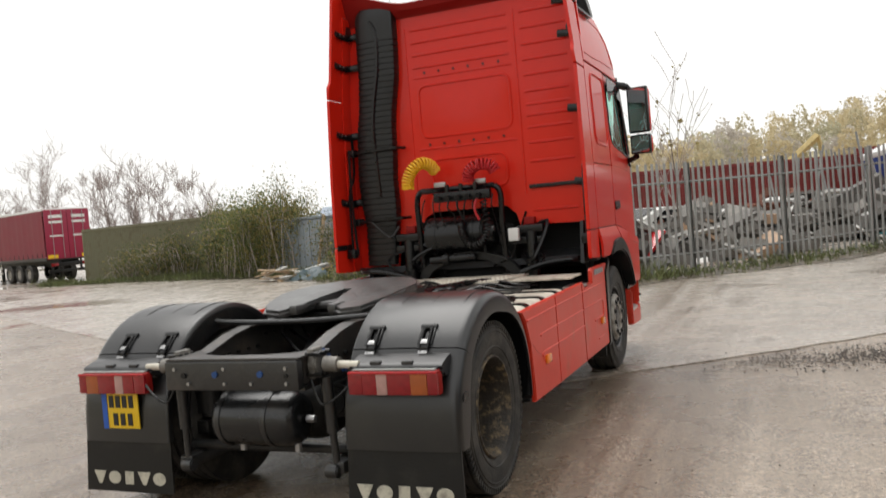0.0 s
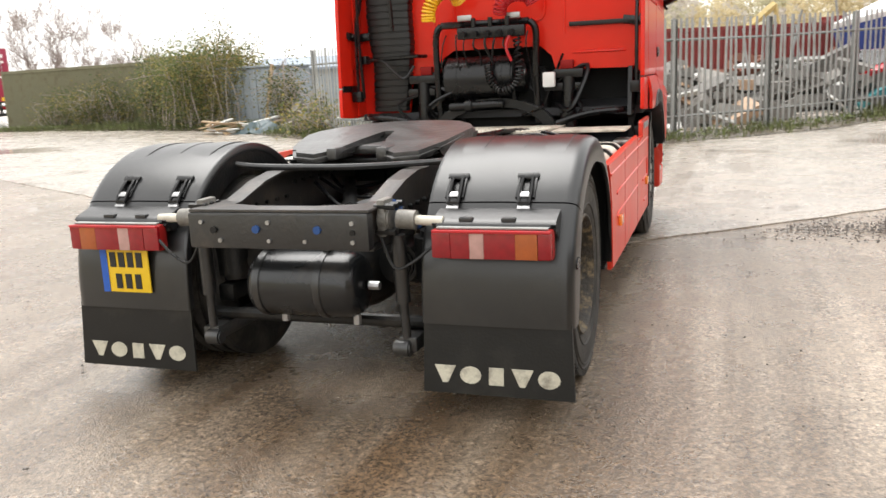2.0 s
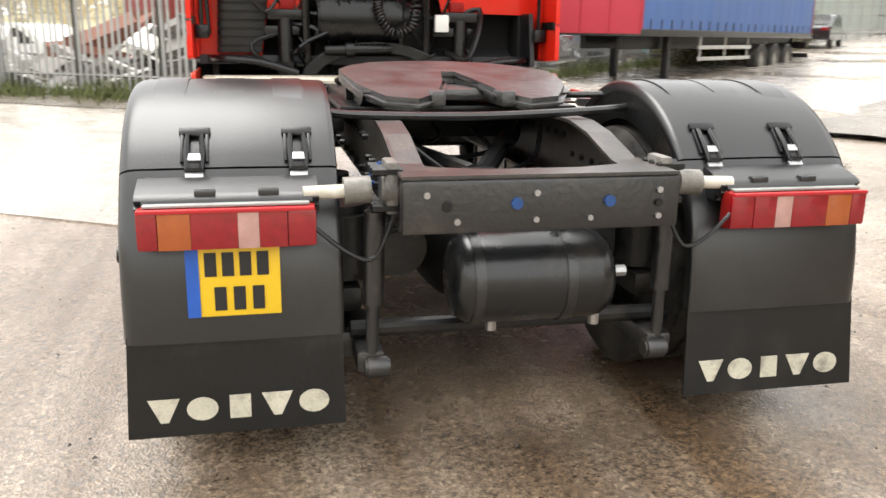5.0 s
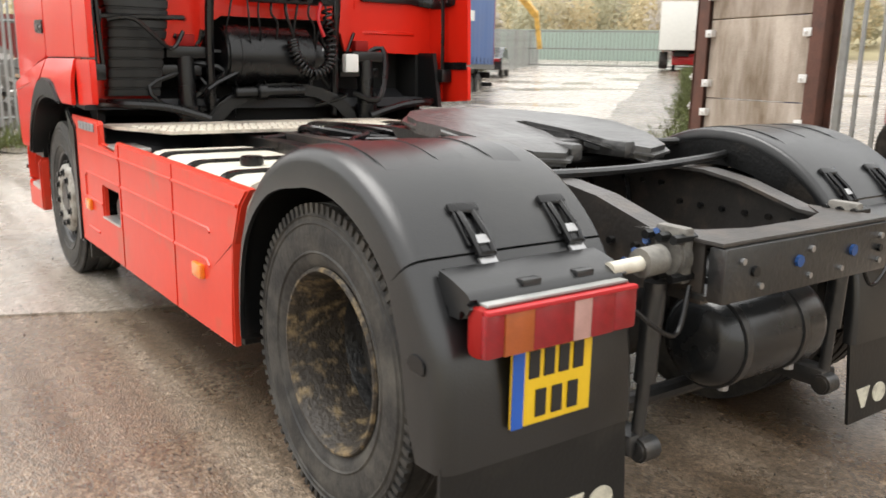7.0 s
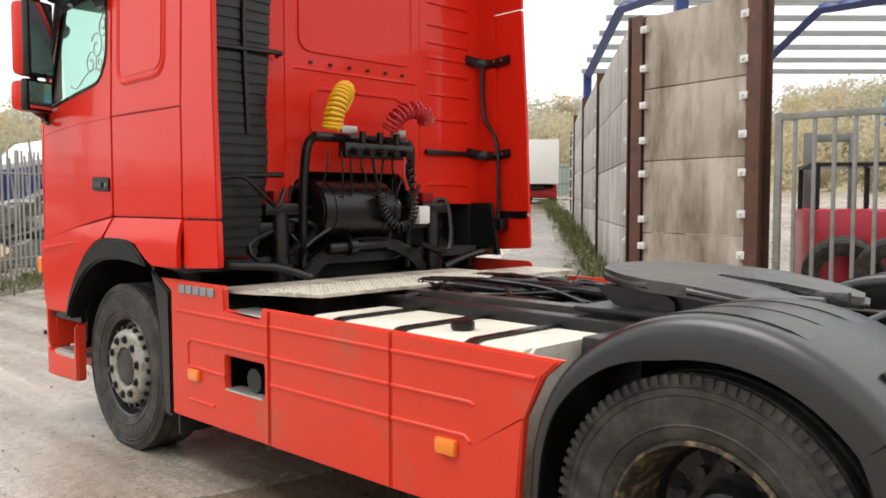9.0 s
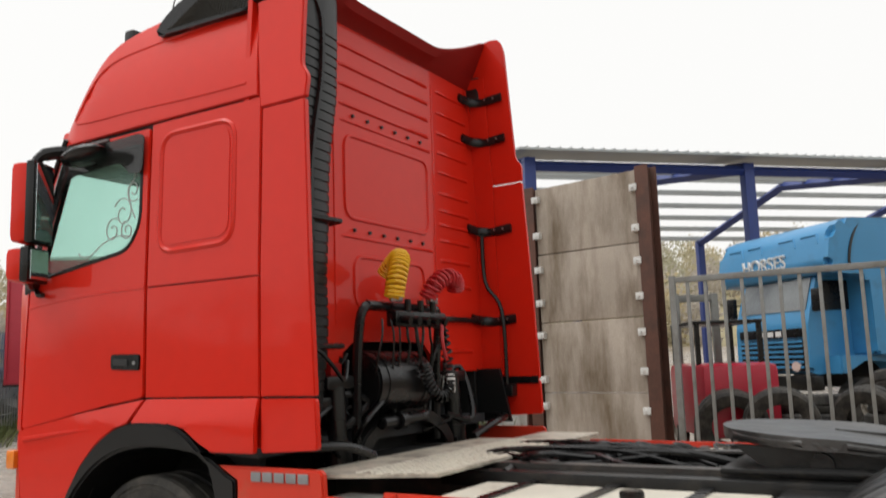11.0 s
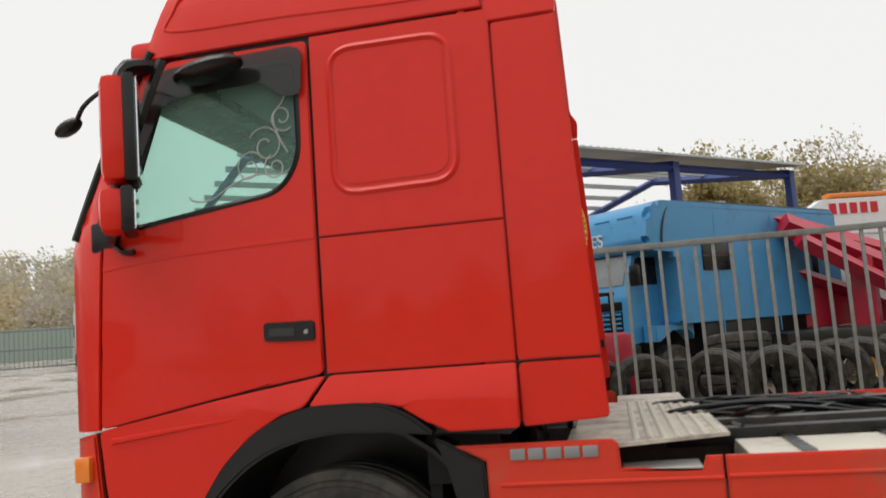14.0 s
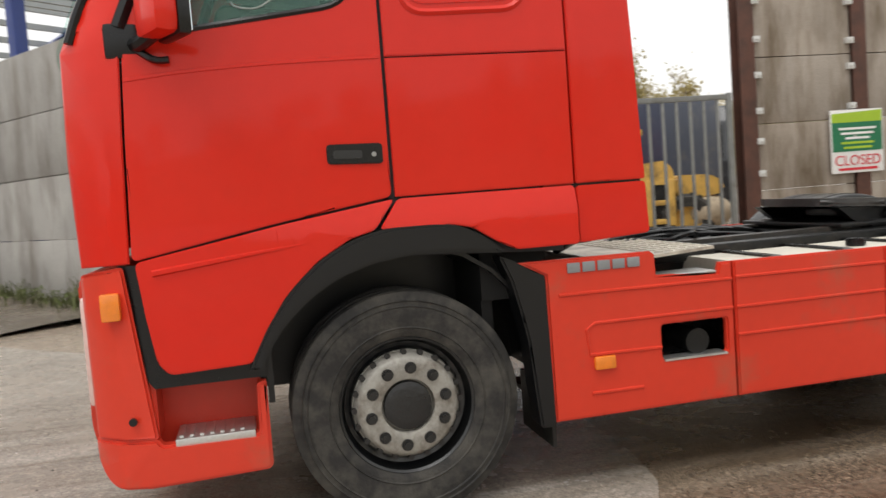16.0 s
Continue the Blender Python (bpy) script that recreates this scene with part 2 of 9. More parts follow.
CURTAIN_BLUE = mat("blue curtain", (0.05, 0.12, 0.32), 0.5, vary=0.12, scale=1.2, bscale=20, bump=0.05)
CONTAINER = mat("olive container steel", (0.17, 0.165, 0.10), 0.65, vary=0.15, scale=2, bscale=30, bump=0.1, dirt=(0.10, 0.075, 0.04), dirt_amount=0.35, dirt_scale=2)
CONTAINER_PALE = mat("pale olive container steel", (0.27, 0.25, 0.16), 0.65, vary=0.15, scale=2, bscale=30, bump=0.1, dirt=(0.12, 0.085, 0.045), dirt_amount=0.3, dirt_scale=2)
SHED_GREY = mat("pale blue-grey sheet", (0.26, 0.30, 0.33), 0.55, metal=0.2, vary=0.12, scale=3, bscale=40, dirt=(0.18, 0.15, 0.12), dirt_amount=0.25)
YELLOW_MACHINE = mat("machine yellow", (0.66, 0.40, 0.09), 0.5, vary=0.15, scale=4, bscale=50, dirt=(0.14, 0.09, 0.04), dirt_amount=0.35, dirt_scale=3)
PALE_YELLOW = mat("faded yellow machine paint", (0.52, 0.40, 0.17), 0.6, vary=0.2, scale=2, bscale=20, dirt=(0.2, 0.15, 0.08), dirt_amount=0.35)
CRANE_RED = mat("crane red", (0.42, 0.012, 0.035), 0.35, vary=0.1, bscale=40, coat=0.2)
WOOD = mat("weathered timber", (0.36, 0.26, 0.16), 0.75, vary=0.25, bscale=30, bump=0.2, spread=0.35)
TARP = mat("dark green tarpaulin", (0.03, 0.06, 0.07), 0.45, vary=0.2, bscale=20, bump=0.3)
CAR_DARK = mat("dark car paint", (0.02, 0.022, 0.026), 0.25, vary=0.05, coat=0.5)
NAVY = mat("navy lorry paint", (0.045, 0.055, 0.085), 0.35, vary=0.08, dirt=(0.12, 0.11, 0.10), dirt_amount=0.2)
CAR_RED = mat("red car paint", (0.5, 0.015, 0.02), 0.25, vary=0.05, coat=0.5)
CAR_WHITE = mat("white vehicle paint", (0.72, 0.72, 0.68), 0.35, vary=0.05, coat=0.3)
SCRAP = mat("mixed scrap", (0.15, 0.14, 0.125), 0.7, vary=0.3, bscale=20, spread=0.9)
SCRAP_WHITE = mat("pale scrap sheet", (0.62, 0.61, 0.58), 0.6, vary=0.2, spread=0.3)
SCRAP_TEAL = mat("teal scrap paint", (0.04, 0.22, 0.24), 0.6, vary=0.2)
SCRAP_RUST = mat("rusty scrap", (0.16, 0.06, 0.035), 0.8, vary=0.3, spread=0.5)
RED_BOX = mat("rust-red container", (0.22, 0.032, 0.028), 0.65, vary=0.15, scale=1.5, bscale=20, dirt=(0.12, 0.05, 0.035), dirt_amount=0.3)
# near-black base colour stands in for the shade of deep recesses
CAVITY = mat("painted recess shade", (0.006, 0.006, 0.006), 0.8, vary=0.2)
BARK = mat("bark", (0.14, 0.115, 0.095), 0.85, vary=0.25, bscale=30, bump=0.3)
# grey-brown twigs, lightened so that the colour holds the fog
FOG_TWIG = mat("bare twigs", (0.36, 0.305, 0.28), 0.85, vary=0.2)
LEAF = mat("bramble leaves", (0.115, 0.14, 0.05), 0.6, vary=0.2, spread=0.6, glow_through=0.35)
LEAF_Y = mat("yellowing leaves", (0.30, 0.245, 0.085), 0.6, vary=0.2, spread=0.5, glow_through=0.4)
LEAF_PALE = mat("pale yellow birch leaves", (0.46, 0.385, 0.17), 0.6, vary=0.2, spread=0.4, glow_through=0.5)
# leaf colour paled to paint distance haze into it
WOODS = mat("haze-pale autumn woods", (0.53, 0.48, 0.34), 0.85, vary=0.12, scale=0.05, bscale=2.0, spread=0.18, glow_through=0.5)
GRASS = mat("rough grass", (0.10, 0.115, 0.035), 0.8, vary=0.25, spread=0.6)
TAN = mat("tan scrap panel", (0.42, 0.28, 0.18), 0.6, vary=0.2, spread=0.3)
# pale earth colour carries the hillside's mist
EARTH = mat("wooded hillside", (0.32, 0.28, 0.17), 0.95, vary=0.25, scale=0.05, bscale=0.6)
SIGN_GREEN = mat("green sign", (0.01, 0.16, 0.07), 0.4, vary=0.06)
SIGN_LIME = mat("lime sign band", (0.35, 0.52, 0.03), 0.4, vary=0.06)
SIGN_RED = mat("red print", (0.6, 0.015, 0.03), 0.4, vary=0.05)
GREEN_SHEET = mat("green sheeting", (0.30, 0.38, 0.33), 0.6, vary=0.12)


def wet_ground(name, dry, wet, grit, puddle, patch_scale, warm, rough=(0.13, 0.36), tracks=None, track_edge=2.2, track_floor=0.0):
    """Wet yard surface: grit, darker damp patches and shallow puddles that mirror the sky."""
    m = bpy.data.materials.new(name)
    m.use_nodes = True
    n, l = m.node_tree.nodes, m.node_tree.links
    b = n["Principled BSDF"]
    co = n.new("ShaderNodeTexCoord")

    def noise_node(scale, detail, rough=0.55, dist=0.0):
        q = n.new("ShaderNodeTexNoise")
        q.inputs["Scale"].default_value, q.inputs["Detail"].default_value = scale, detail
        q.inputs["Roughness"].default_value, q.inputs["Distortion"].default_value = rough, dist
        l.new(co.outputs["Object"], q.inputs["Vector"])
        return q

    def remap(src, a, c, lo, hi):
        q = n.new("ShaderNodeMapRange")
        q.inputs[1].default_value, q.inputs[2].default_value, q.inputs[3].default_value, q.inputs[4].default_value = a, c, lo, hi
        l.new(src, q.inputs[0])
        return q.outputs[0]

    def mix(f, a, c, kind="MIX"):
        q = n.new("ShaderNodeMixRGB")
        q.blend_type = kind
        for i, v in enumerate((f, a, c)):
            if isinstance(v, (float, int)):
                q.inputs[i].default_value = v if i == 0 else (v, v, v, 1)
            elif isinstance(v, tuple):
                q.inputs[i].default_value = (*v, 1)
            else:
                l.new(v, q.inputs[i])
        return q.outputs[0]
    big = noise_node(patch_scale, 6, 0.6, 0.4)
    mid = noise_node(1.7, 6, 0.65, 0.3)
    grain = noise_node(38, 6, 0.75)
    stone = n.new("ShaderNodeTexVoronoi")
    stone.inputs["Scale"].default_value = 95
    l.new(co.outputs["Object"], stone.inputs["Vector"])
    pebble = n.new("ShaderNodeTexVoronoi")
    pebble.inputs["Scale"].default_value = 34
    l.new(co.outputs["Object"], pebble.inputs["Vector"])
    c1 = mix(remap(big.outputs[0], 0.38, 0.62, 0, 1), dry, wet)
    c2 = mix(remap(mid.outputs[0], 0.45, 0.75, 0, 0.6), c1, warm)
    if tracks:
        # mud drawn out by tyres along the lorry's way; also paints under-lorry shade
        mp = n.new("ShaderNodeMapping")
        mp.inputs["Scale"].default_value = (2.6, 0.16, 1.0)
        l.new(co.outputs["Object"], mp.inputs["Vector"])
        st = noise_node(1.0, 6, 0.6, 0.25)
        l.new(mp.outputs[0], st.inputs["Vector"])
        sep = n.new("ShaderNodeSeparateXYZ")
        l.new(co.outputs["Object"], sep.inputs[0])
        ab = n.new("ShaderNodeMath")
        ab.operation = "ABSOLUTE"
        l.new(sep.outputs[0], ab.inputs[0])
        edge_mix = n.new("ShaderNodeMath")
        edge_mix.operation = "MULTIPLY_ADD"
        edge_mix.inputs[1].default_value = 2.2
        l.new(mid.outputs[0], edge_mix.inputs[0])
        l.new(ab.outputs[0], edge_mix.inputs[2])
        band = remap(edge_mix.outputs[0], track_edge, track_edge + 1.2, 1.0, 0.12)
        stf = n.new("ShaderNodeMath")
        stf.operation = "MULTIPLY"
        l.new(band, stf.inputs[0])
        l.new(remap(st.outputs[0], 0.36, 0.62, track_floor, 0.9), stf.inputs[1])
        c2 = mix(stf.outputs[0], c2, tracks)
    c3 = mix(grit, c2, remap(grain.outputs[0], 0.3, 0.7, 0.25, 1.75), "MULTIPLY")
    c4 = mix(grit * 0.8, c3, remap(stone.outputs["Color"], 0, 1, 0.35, 1.7), "MULTIPLY")
    c5 = mix(grit * 0.5, c4, remap(pebble.outputs["Color"], 0, 1, 0.55, 1.45), "MULTIPLY")
    l.new(c5, b.inputs["Base Color"])
    pud = noise_node(patch_scale * 1.6, 5, 0.55, 0.6)
    f = remap(pud.outputs[0], puddle, puddle + 0.12, 0, 1)
    r1 = remap(mid.outputs[0], 0.3, 0.7, rough[0], rough[1])
    rmix = mix(f, r1, 0.07)
    l.new(rmix, b.inputs["Roughness"])
    b.inputs["Specular IOR Level"].default_value = 0.9
    bp = n.new("ShaderNodeBump")
    bp.inputs["Distance"].default_value = 0.007
    s = n.new("ShaderNodeMath")
    s.operation = "SUBTRACT"
    s.inputs[0].default_value = 0.75
    l.new(f, s.inputs[1])
    s.use_clamp = True
    k = n.new("ShaderNodeMath")
    k.operation = "MULTIPLY"
    k.inputs[1].default_value = grit
    l.new(s.outputs[0], k.inputs[0])
    l.new(k.outputs[0], bp.inputs["Strength"])
    h = mix(0.5, grain.outputs[0], stone.outputs["Distance"])
    l.new(h, bp.inputs["Height"])
    l.new(bp.outputs[0], b.inputs["Normal"])
    return m


# track colour is brown mud, deepened for the shade beneath the lorry
TARMAC = wet_ground("wet gritty tarmac", (0.37, 0.305, 0.237), (0.175, 0.137, 0.10), 1.0, 0.60, 0.22, (0.17, 0.122, 0.08), rough=(0.15, 0.40), tracks=(0.085, 0.052, 0.027), track_edge=3.0, track_floor=0.25)
SLAB = wet_ground("wet concrete road", (0.43, 0.39, 0.34), (0.31, 0.27, 0.23), 0.55, 0.54, 0.16, (0.31, 0.25, 0.19), rough=(0.14, 0.38), tracks=(0.15, 0.11, 0.075), track_edge=2.4)
GRAVEL = wet_ground("muddy gravel verge", (0.17, 0.14, 0.11), (0.09, 0.07, 0.05), 0.9, 0.72, 0.5, (0.12, 0.09, 0.055))
# ---- mesh helpers ----
def box(bm, x0, x1, y0, y1, z0, z1, bevel=0.0, m=None):
    """A box, its edges rounded by bevel, in bm."""
    r = bmesh.ops.create_cube(bm, size=1)
    vs = r["verts"]
    bmesh.ops.scale(bm, vec=(x1 - x0, y1 - y0, z1 - z0), verts=vs)
    bmesh.ops.translate(bm, vec=((x0 + x1) / 2, (y0 + y1) / 2, (z0 + z1) / 2), verts=vs)
    if bevel:
        es = list({e for v in vs for e in v.link_edges})
        r = bmesh.ops.bevel(bm, geom=es, offset=bevel, segments=2, affect="EDGES", profile=0.6)
        vs = list({v for f in r["faces"] for v in f.verts} | {v for v in vs if v.is_valid})
    if m is not None:
        bmesh.ops.transform(bm, matrix=m, verts=vs)
    return vs


def axis_matrix(p0, p1):
    d = Vector(p1) - Vector(p0)
    return Matrix.Translation((Vector(p0) + Vector(p1)) / 2) @ d.to_track_quat("Z", "Y").to_matrix().to_4x4(), d.length


def cyl(bm, p0, p1, r, seg=16, r2=None, bevel=0.0):
    m, h = axis_matrix(p0, p1)
    res = bmesh.ops.create_cone(bm, cap_ends=True, segments=seg, radius1=r, radius2=r if r2 is None else r2, depth=h, matrix=m)
    if bevel:
        es = [e for e in {e for v in res["verts"] for e in v.link_edges} if any(len(f.verts) > 4 for f in e.link_faces)]
        bmesh.ops.bevel(bm, geom=es, offset=bevel, segments=2, affect="EDGES")


def tube(bm, pts, r, seg=8, closed=False, flat=1.0):
    """A round bar along a line of points; flat squeezes it along its second axis."""
    pts = [Vector(p) for p in pts]
    n = len(pts)
    rings = []
    ref = None
    for i, p in enumerate(pts):
        a = pts[(i - 1) % n] if (closed or i > 0) else p
        b = pts[(i + 1) % n] if (closed or i < n - 1) else p
        d = (b - a).normalized()
        if ref is None:
            ref = Vector((0, 0, 1)) if abs(d.z) < 0.9 else Vector((1, 0, 0))
        u = (ref - d * ref.dot(d))
        u = u.normalized() if u.length > 1e-6 else d.orthogonal().normalized()
        ref = u
        v = d.cross(u)
        rr = r[i] if isinstance(r, (list, tuple)) else r
        rings.append([bm.verts.new(p + u * math.cos(2 * math.pi * k / seg) * rr + v * math.sin(2 * math.pi * k / seg) * rr * flat) for k in range(seg)])
    for i in range(n if closed else n - 1):
        a, b = rings[i], rings[(i + 1) % n]
        for k in range(seg):
            bm.faces.new((a[k], a[(k + 1) % seg], b[(k + 1) % seg], b[k]))
    if not closed:
        bm.faces.new(rings[0][::-1])
        bm.faces.new(rings[-1])


def smooth_line(pts, steps=6):
    """Catmull-Rom through the points."""
    pts = [Vector(p) for p in pts]
    out = []
    for i in range(len(pts) - 1):
        p0, p1, p2, p3 = pts[max(i - 1, 0)], pts[i], pts[i + 1], pts[min(i + 2, len(pts) - 1)]
        for s in range(steps):
            t = s / steps
            out.append(0.5 * ((2 * p1) + (p2 - p0) * t + (2 * p0 - 5 * p1 + 4 * p2 - p3) * t * t + (3 * p1 - p0 - 3 * p2 + p3) * t ** 3))
    return out + [pts[-1]]


def lathe(bm, profile, m, seg=48, closed=False):
    """Turns a profile of (radius, height) round the z axis of the matrix m."""
    rings = []
    for r, h in profile:
        rings.append([bm.verts.new(m @ Vector((r * math.cos(2 * math.pi * k / seg), r * math.sin(2 * math.pi * k / seg), h))) for k in range(seg)])
    pairs = list(zip(rings, rings[1:])) + ([(rings[-1], rings[0])] if closed else [])
    for a, b in pairs:
        for k in range(seg):
            bm.faces.new((a[k], a[(k + 1) % seg], b[(k + 1) % seg], b[k]))
    if not closed:
        if profile[0][0] < 0.1:
            bm.faces.new(rings[0][::-1])
        if profile[-1][0] < 0.1:
            bm.faces.new(rings[-1])


def prism(bm, poly, place, a, b, bevel=0.0):
    """A flat outline (u, v) drawn out from a to b; place(u, v, w) gives the point."""
    lo = [bm.verts.new(place(u, v, a)) for u, v in poly]
    hi = [bm.verts.new(place(u, v, b)) for u, v in poly]
    n = len(poly)
    fs = [bm.faces.new(lo[::-1]), bm.faces.new(hi)]
    for i in range(n):
        fs.append(bm.faces.new((lo[i], lo[(i + 1) % n], hi[(i + 1) % n], hi[i])))
    if bevel:
        es = list({e for f in fs[:2] for e in f.edges})
        bmesh.ops.bevel(bm, geom=es, offset=bevel, segments=2, affect="EDGES")


def along_x(u, v, w):
    return Vector((w, u, v))


def along_y(u, v, w):
    return Vector((u, w, v))


def along_z(u, v, w):
    return Vector((u, v, w))


def rounded(poly, r, seg=4):
    """The outline with its corners rounded."""
    out = []
    n = len(poly)
    for i in range(n):
        p, a, b = Vector(poly[i]), Vector(poly[i - 1]), Vector(poly[(i + 1) % n])
        rr = r[i] if isinstance(r, (list, tuple)) else r
        d1, d2 = (a - p), (b - p)
        rr1 = min(rr, d1.length * 0.48, d2.length * 0.48)
        if rr1 < 1e-4:
            out.append(tuple(p))
            continue
        s, e = p + d1.normalized() * rr1, p + d2.normalized() * rr1
        for k in range(seg + 1):
            t = k / seg
            out.append(tuple((1 - t) ** 2 * s + 2 * t * (1 - t) * p + t * t * e))
    return out


def finish(bm, name, material, smooth=True, angle=35):
    bmesh.ops.recalc_face_normals(bm, faces=bm.faces)
    me = bpy.data.meshes.new(name)
    if smooth:
        lim = radians(angle)
        for e in bm.edges:
            e.smooth = len(e.link_faces) == 2 and e.calc_face_angle(0) < lim
        for f in bm.faces:
            f.smooth = True
    bm.to_mesh(me)
    bm.free()
    me.materials.append(material)
    return me


def part(name, bm, material, parent, label="", smooth=True, angle=35, kind=""):
    """One mesh object under a thing or a part, built in the thing's own space."""
    ob = new(name, finish(bm, name, material, smooth, angle))
    ob.parent = parent
    return tagged(ob, label=label, kind=kind)


def thing(name, label, category, group="", m=None, kind=""):
    ob = new(name)
    ob.empty_display_size = 0.2
    if m is not None:
        ob.matrix_basis = m
    return tagged(ob, label, category, group, kind)


def solid(name, bm, material, label, category, m=None, kind="", group="", smooth=True, angle=35):
    ob = new(name, finish(bm, name, material, smooth, angle))
    if m is not None:
        ob.matrix_basis = m
    return tagged(ob, label, category, group, kind)


def share(name, mesh, parent, m):
    """Another part on a mesh that is already there."""
    ob = new(name, mesh)
    ob.parent = parent
    ob.matrix_basis = m
    return ob


def rise(x, y):
    """How high the yard stands: level round the lorry, climbing along the road to the far gate."""
    s = 0.78 * x + 0.63 * y - 10
    return 0.0 if s <= 0 or x < -2 else 0.036 * s * s / (s + 3.0) * min(1.0, (x + 2) / 6)


def lettering(text, size, m, material, parent, name="lettering", squash=1.0, depth=0.002):
    c = bpy.data.curves.new(name, "FONT")
    c.body, c.size, c.extrude, c.align_x, c.align_y = text, size, depth, "CENTER", "CENTER"
    tmp = bpy.data.objects.new(name, c)
    scene.collection.objects.link(tmp)
    me = bpy.data.meshes.new_from_object(tmp.evaluated_get(bpy.context.evaluated_depsgraph_get()))
    bpy.data.objects.remove(tmp)
    me.materials.clear()
    me.materials.append(material)
    ob = new(name, me)
    ob.parent = parent
    ob.matrix_basis = m @ Matrix.Diagonal((squash, 1, 1, 1))
    return ob


# ---- the yard: ground, road, verges ----
RD = Vector((0.78, 0.626, 0))    # the way of the road and of the concrete wall
RN = Vector((0.626, -0.78, 0))   # across the road, towards the wall


def steps(a, b, n, pw):
    return [a + (b - a) * (i / n) ** pw for i in range(n + 1)]


ax_pos = [0, 1, 2, 3, 4, 6, 8, 10, 12, 14, 16, 18, 20, 23, 26, 30, 35, 40, 46, 54, 64, 80, 110, 160, 260, 500, 1000, 2000]
ax = [-v for v in ax_pos[:0:-1]] + ax_pos
bm = bmesh.new()
grid = [[bm.verts.new((x, y, rise(min(x, 80), min(y, 80)))) for y in ax] for x in ax]
for i in range(len(ax) - 1):
    for j in range(len(ax) - 1):
        bm.faces.new((grid[i][j], grid[i + 1][j], grid[i + 1][j + 1], grid[i][j + 1]))
solid("ground", bm, TARMAC, "wet brown gritty tarmac yard", "ground", kind="structure")

# concrete road: its near edge is a shallow broken V under the lorry
rnd = random.Random(3)


def slab_edge(x):
    return float(np.interp(x, [-70, -16.9, -10.4, -6.7, -4.5, -3.2, -1.75, -1.1, 0.3, 1.4, 2.4, 3.5, 5.2, 12, 78], [41, 11.5, 7.66, 5.66, 4.4, 3.75, 2.75, 2.5, 2.5, 3.43, 4.2, 5.15, 6.8, 13.0, 70]))


bm = bmesh.new()
rows = []
xs = [-70, -50, -35, -25, -18, -13, -10] + [-8 + 0.25 * i for i in range(0, 73)] + [11, 13, 16, 20, 26, 34, 44, 60, 78]
for x in xs:
    j = (noise.noise((x * 0.9, 3.1, 0)) * 0.07 + noise.noise((x * 3.5, 9.0, 0)) * 0.04)
    e = min(slab_edge(x), 0.8 * x - 0.5 if x > 9 else 1e9) + (j if -10 < x < 11 else 0)
    far = max(e + 6, 24 - 0.1 * x) if x < 0 else max(e + 6, 0.80 * x + 24)
    ys = [e + (far - e) * (k / 14) for k in range(15)]
    rows.append([bm.verts.new((x, y, rise(x, y) + 0.012)) for y in ys])
for a, b in zip(rows, rows[1:]):
    for k in range(14):
        bm.faces.new((a[k], b[k], b[k + 1], a[k + 1]))
edge = [e for e in bm.edges if len(e.link_faces) == 1]
r = bmesh.ops.extrude_edge_only(bm, edges=edge)
bmesh.ops.translate(bm, vec=(0, 0, -0.03), verts=[v for v in r["geom"] if isinstance(v, bmesh.types.BMVert)])
solid("road", bm, SLAB, "wet pale concrete roadway with a ragged edge", "road", kind="structure")

# ---- palisade fences ----
FENCE_L = [(-9.2, 17.7), (-5.8, 15.1), (-0.9, 12.1)]
FENCE_R = [(-0.9, 12.1), (6.4, 18.2), (22.0, 30.6), (38, 43.3)]


def pale_mesh():
    bm = bmesh.new()
    w, d, h = 0.033, 0.014, 2.25
    prof = [(-w, 0), (-w * 0.45, d), (w * 0.45, d), (w, 0), (w, -0.003), (w * 0.4, d - 0.004), (-w * 0.4, d - 0.004), (-w, -0.003)]
    lo = [bm.verts.new((u, v, 0.03)) for u, v in prof]
    hi = [bm.verts.new((u, v, h)) for u, v in prof]
    tips = [bm.verts.new((u * 0.8, v, h + 0.14 - abs(abs(u) - w * 0.75) * 2.2)) for u, v in prof]
    for a, b in ((lo, hi), (hi, tips)):
        for k in range(8):
            bm.faces.new((a[k], a[(k + 1) % 8], b[(k + 1) % 8], b[k]))
    bm.faces.new(tips)
    return finish(bm, "pale", GALV, smooth=False)


PALE = pale_mesh()


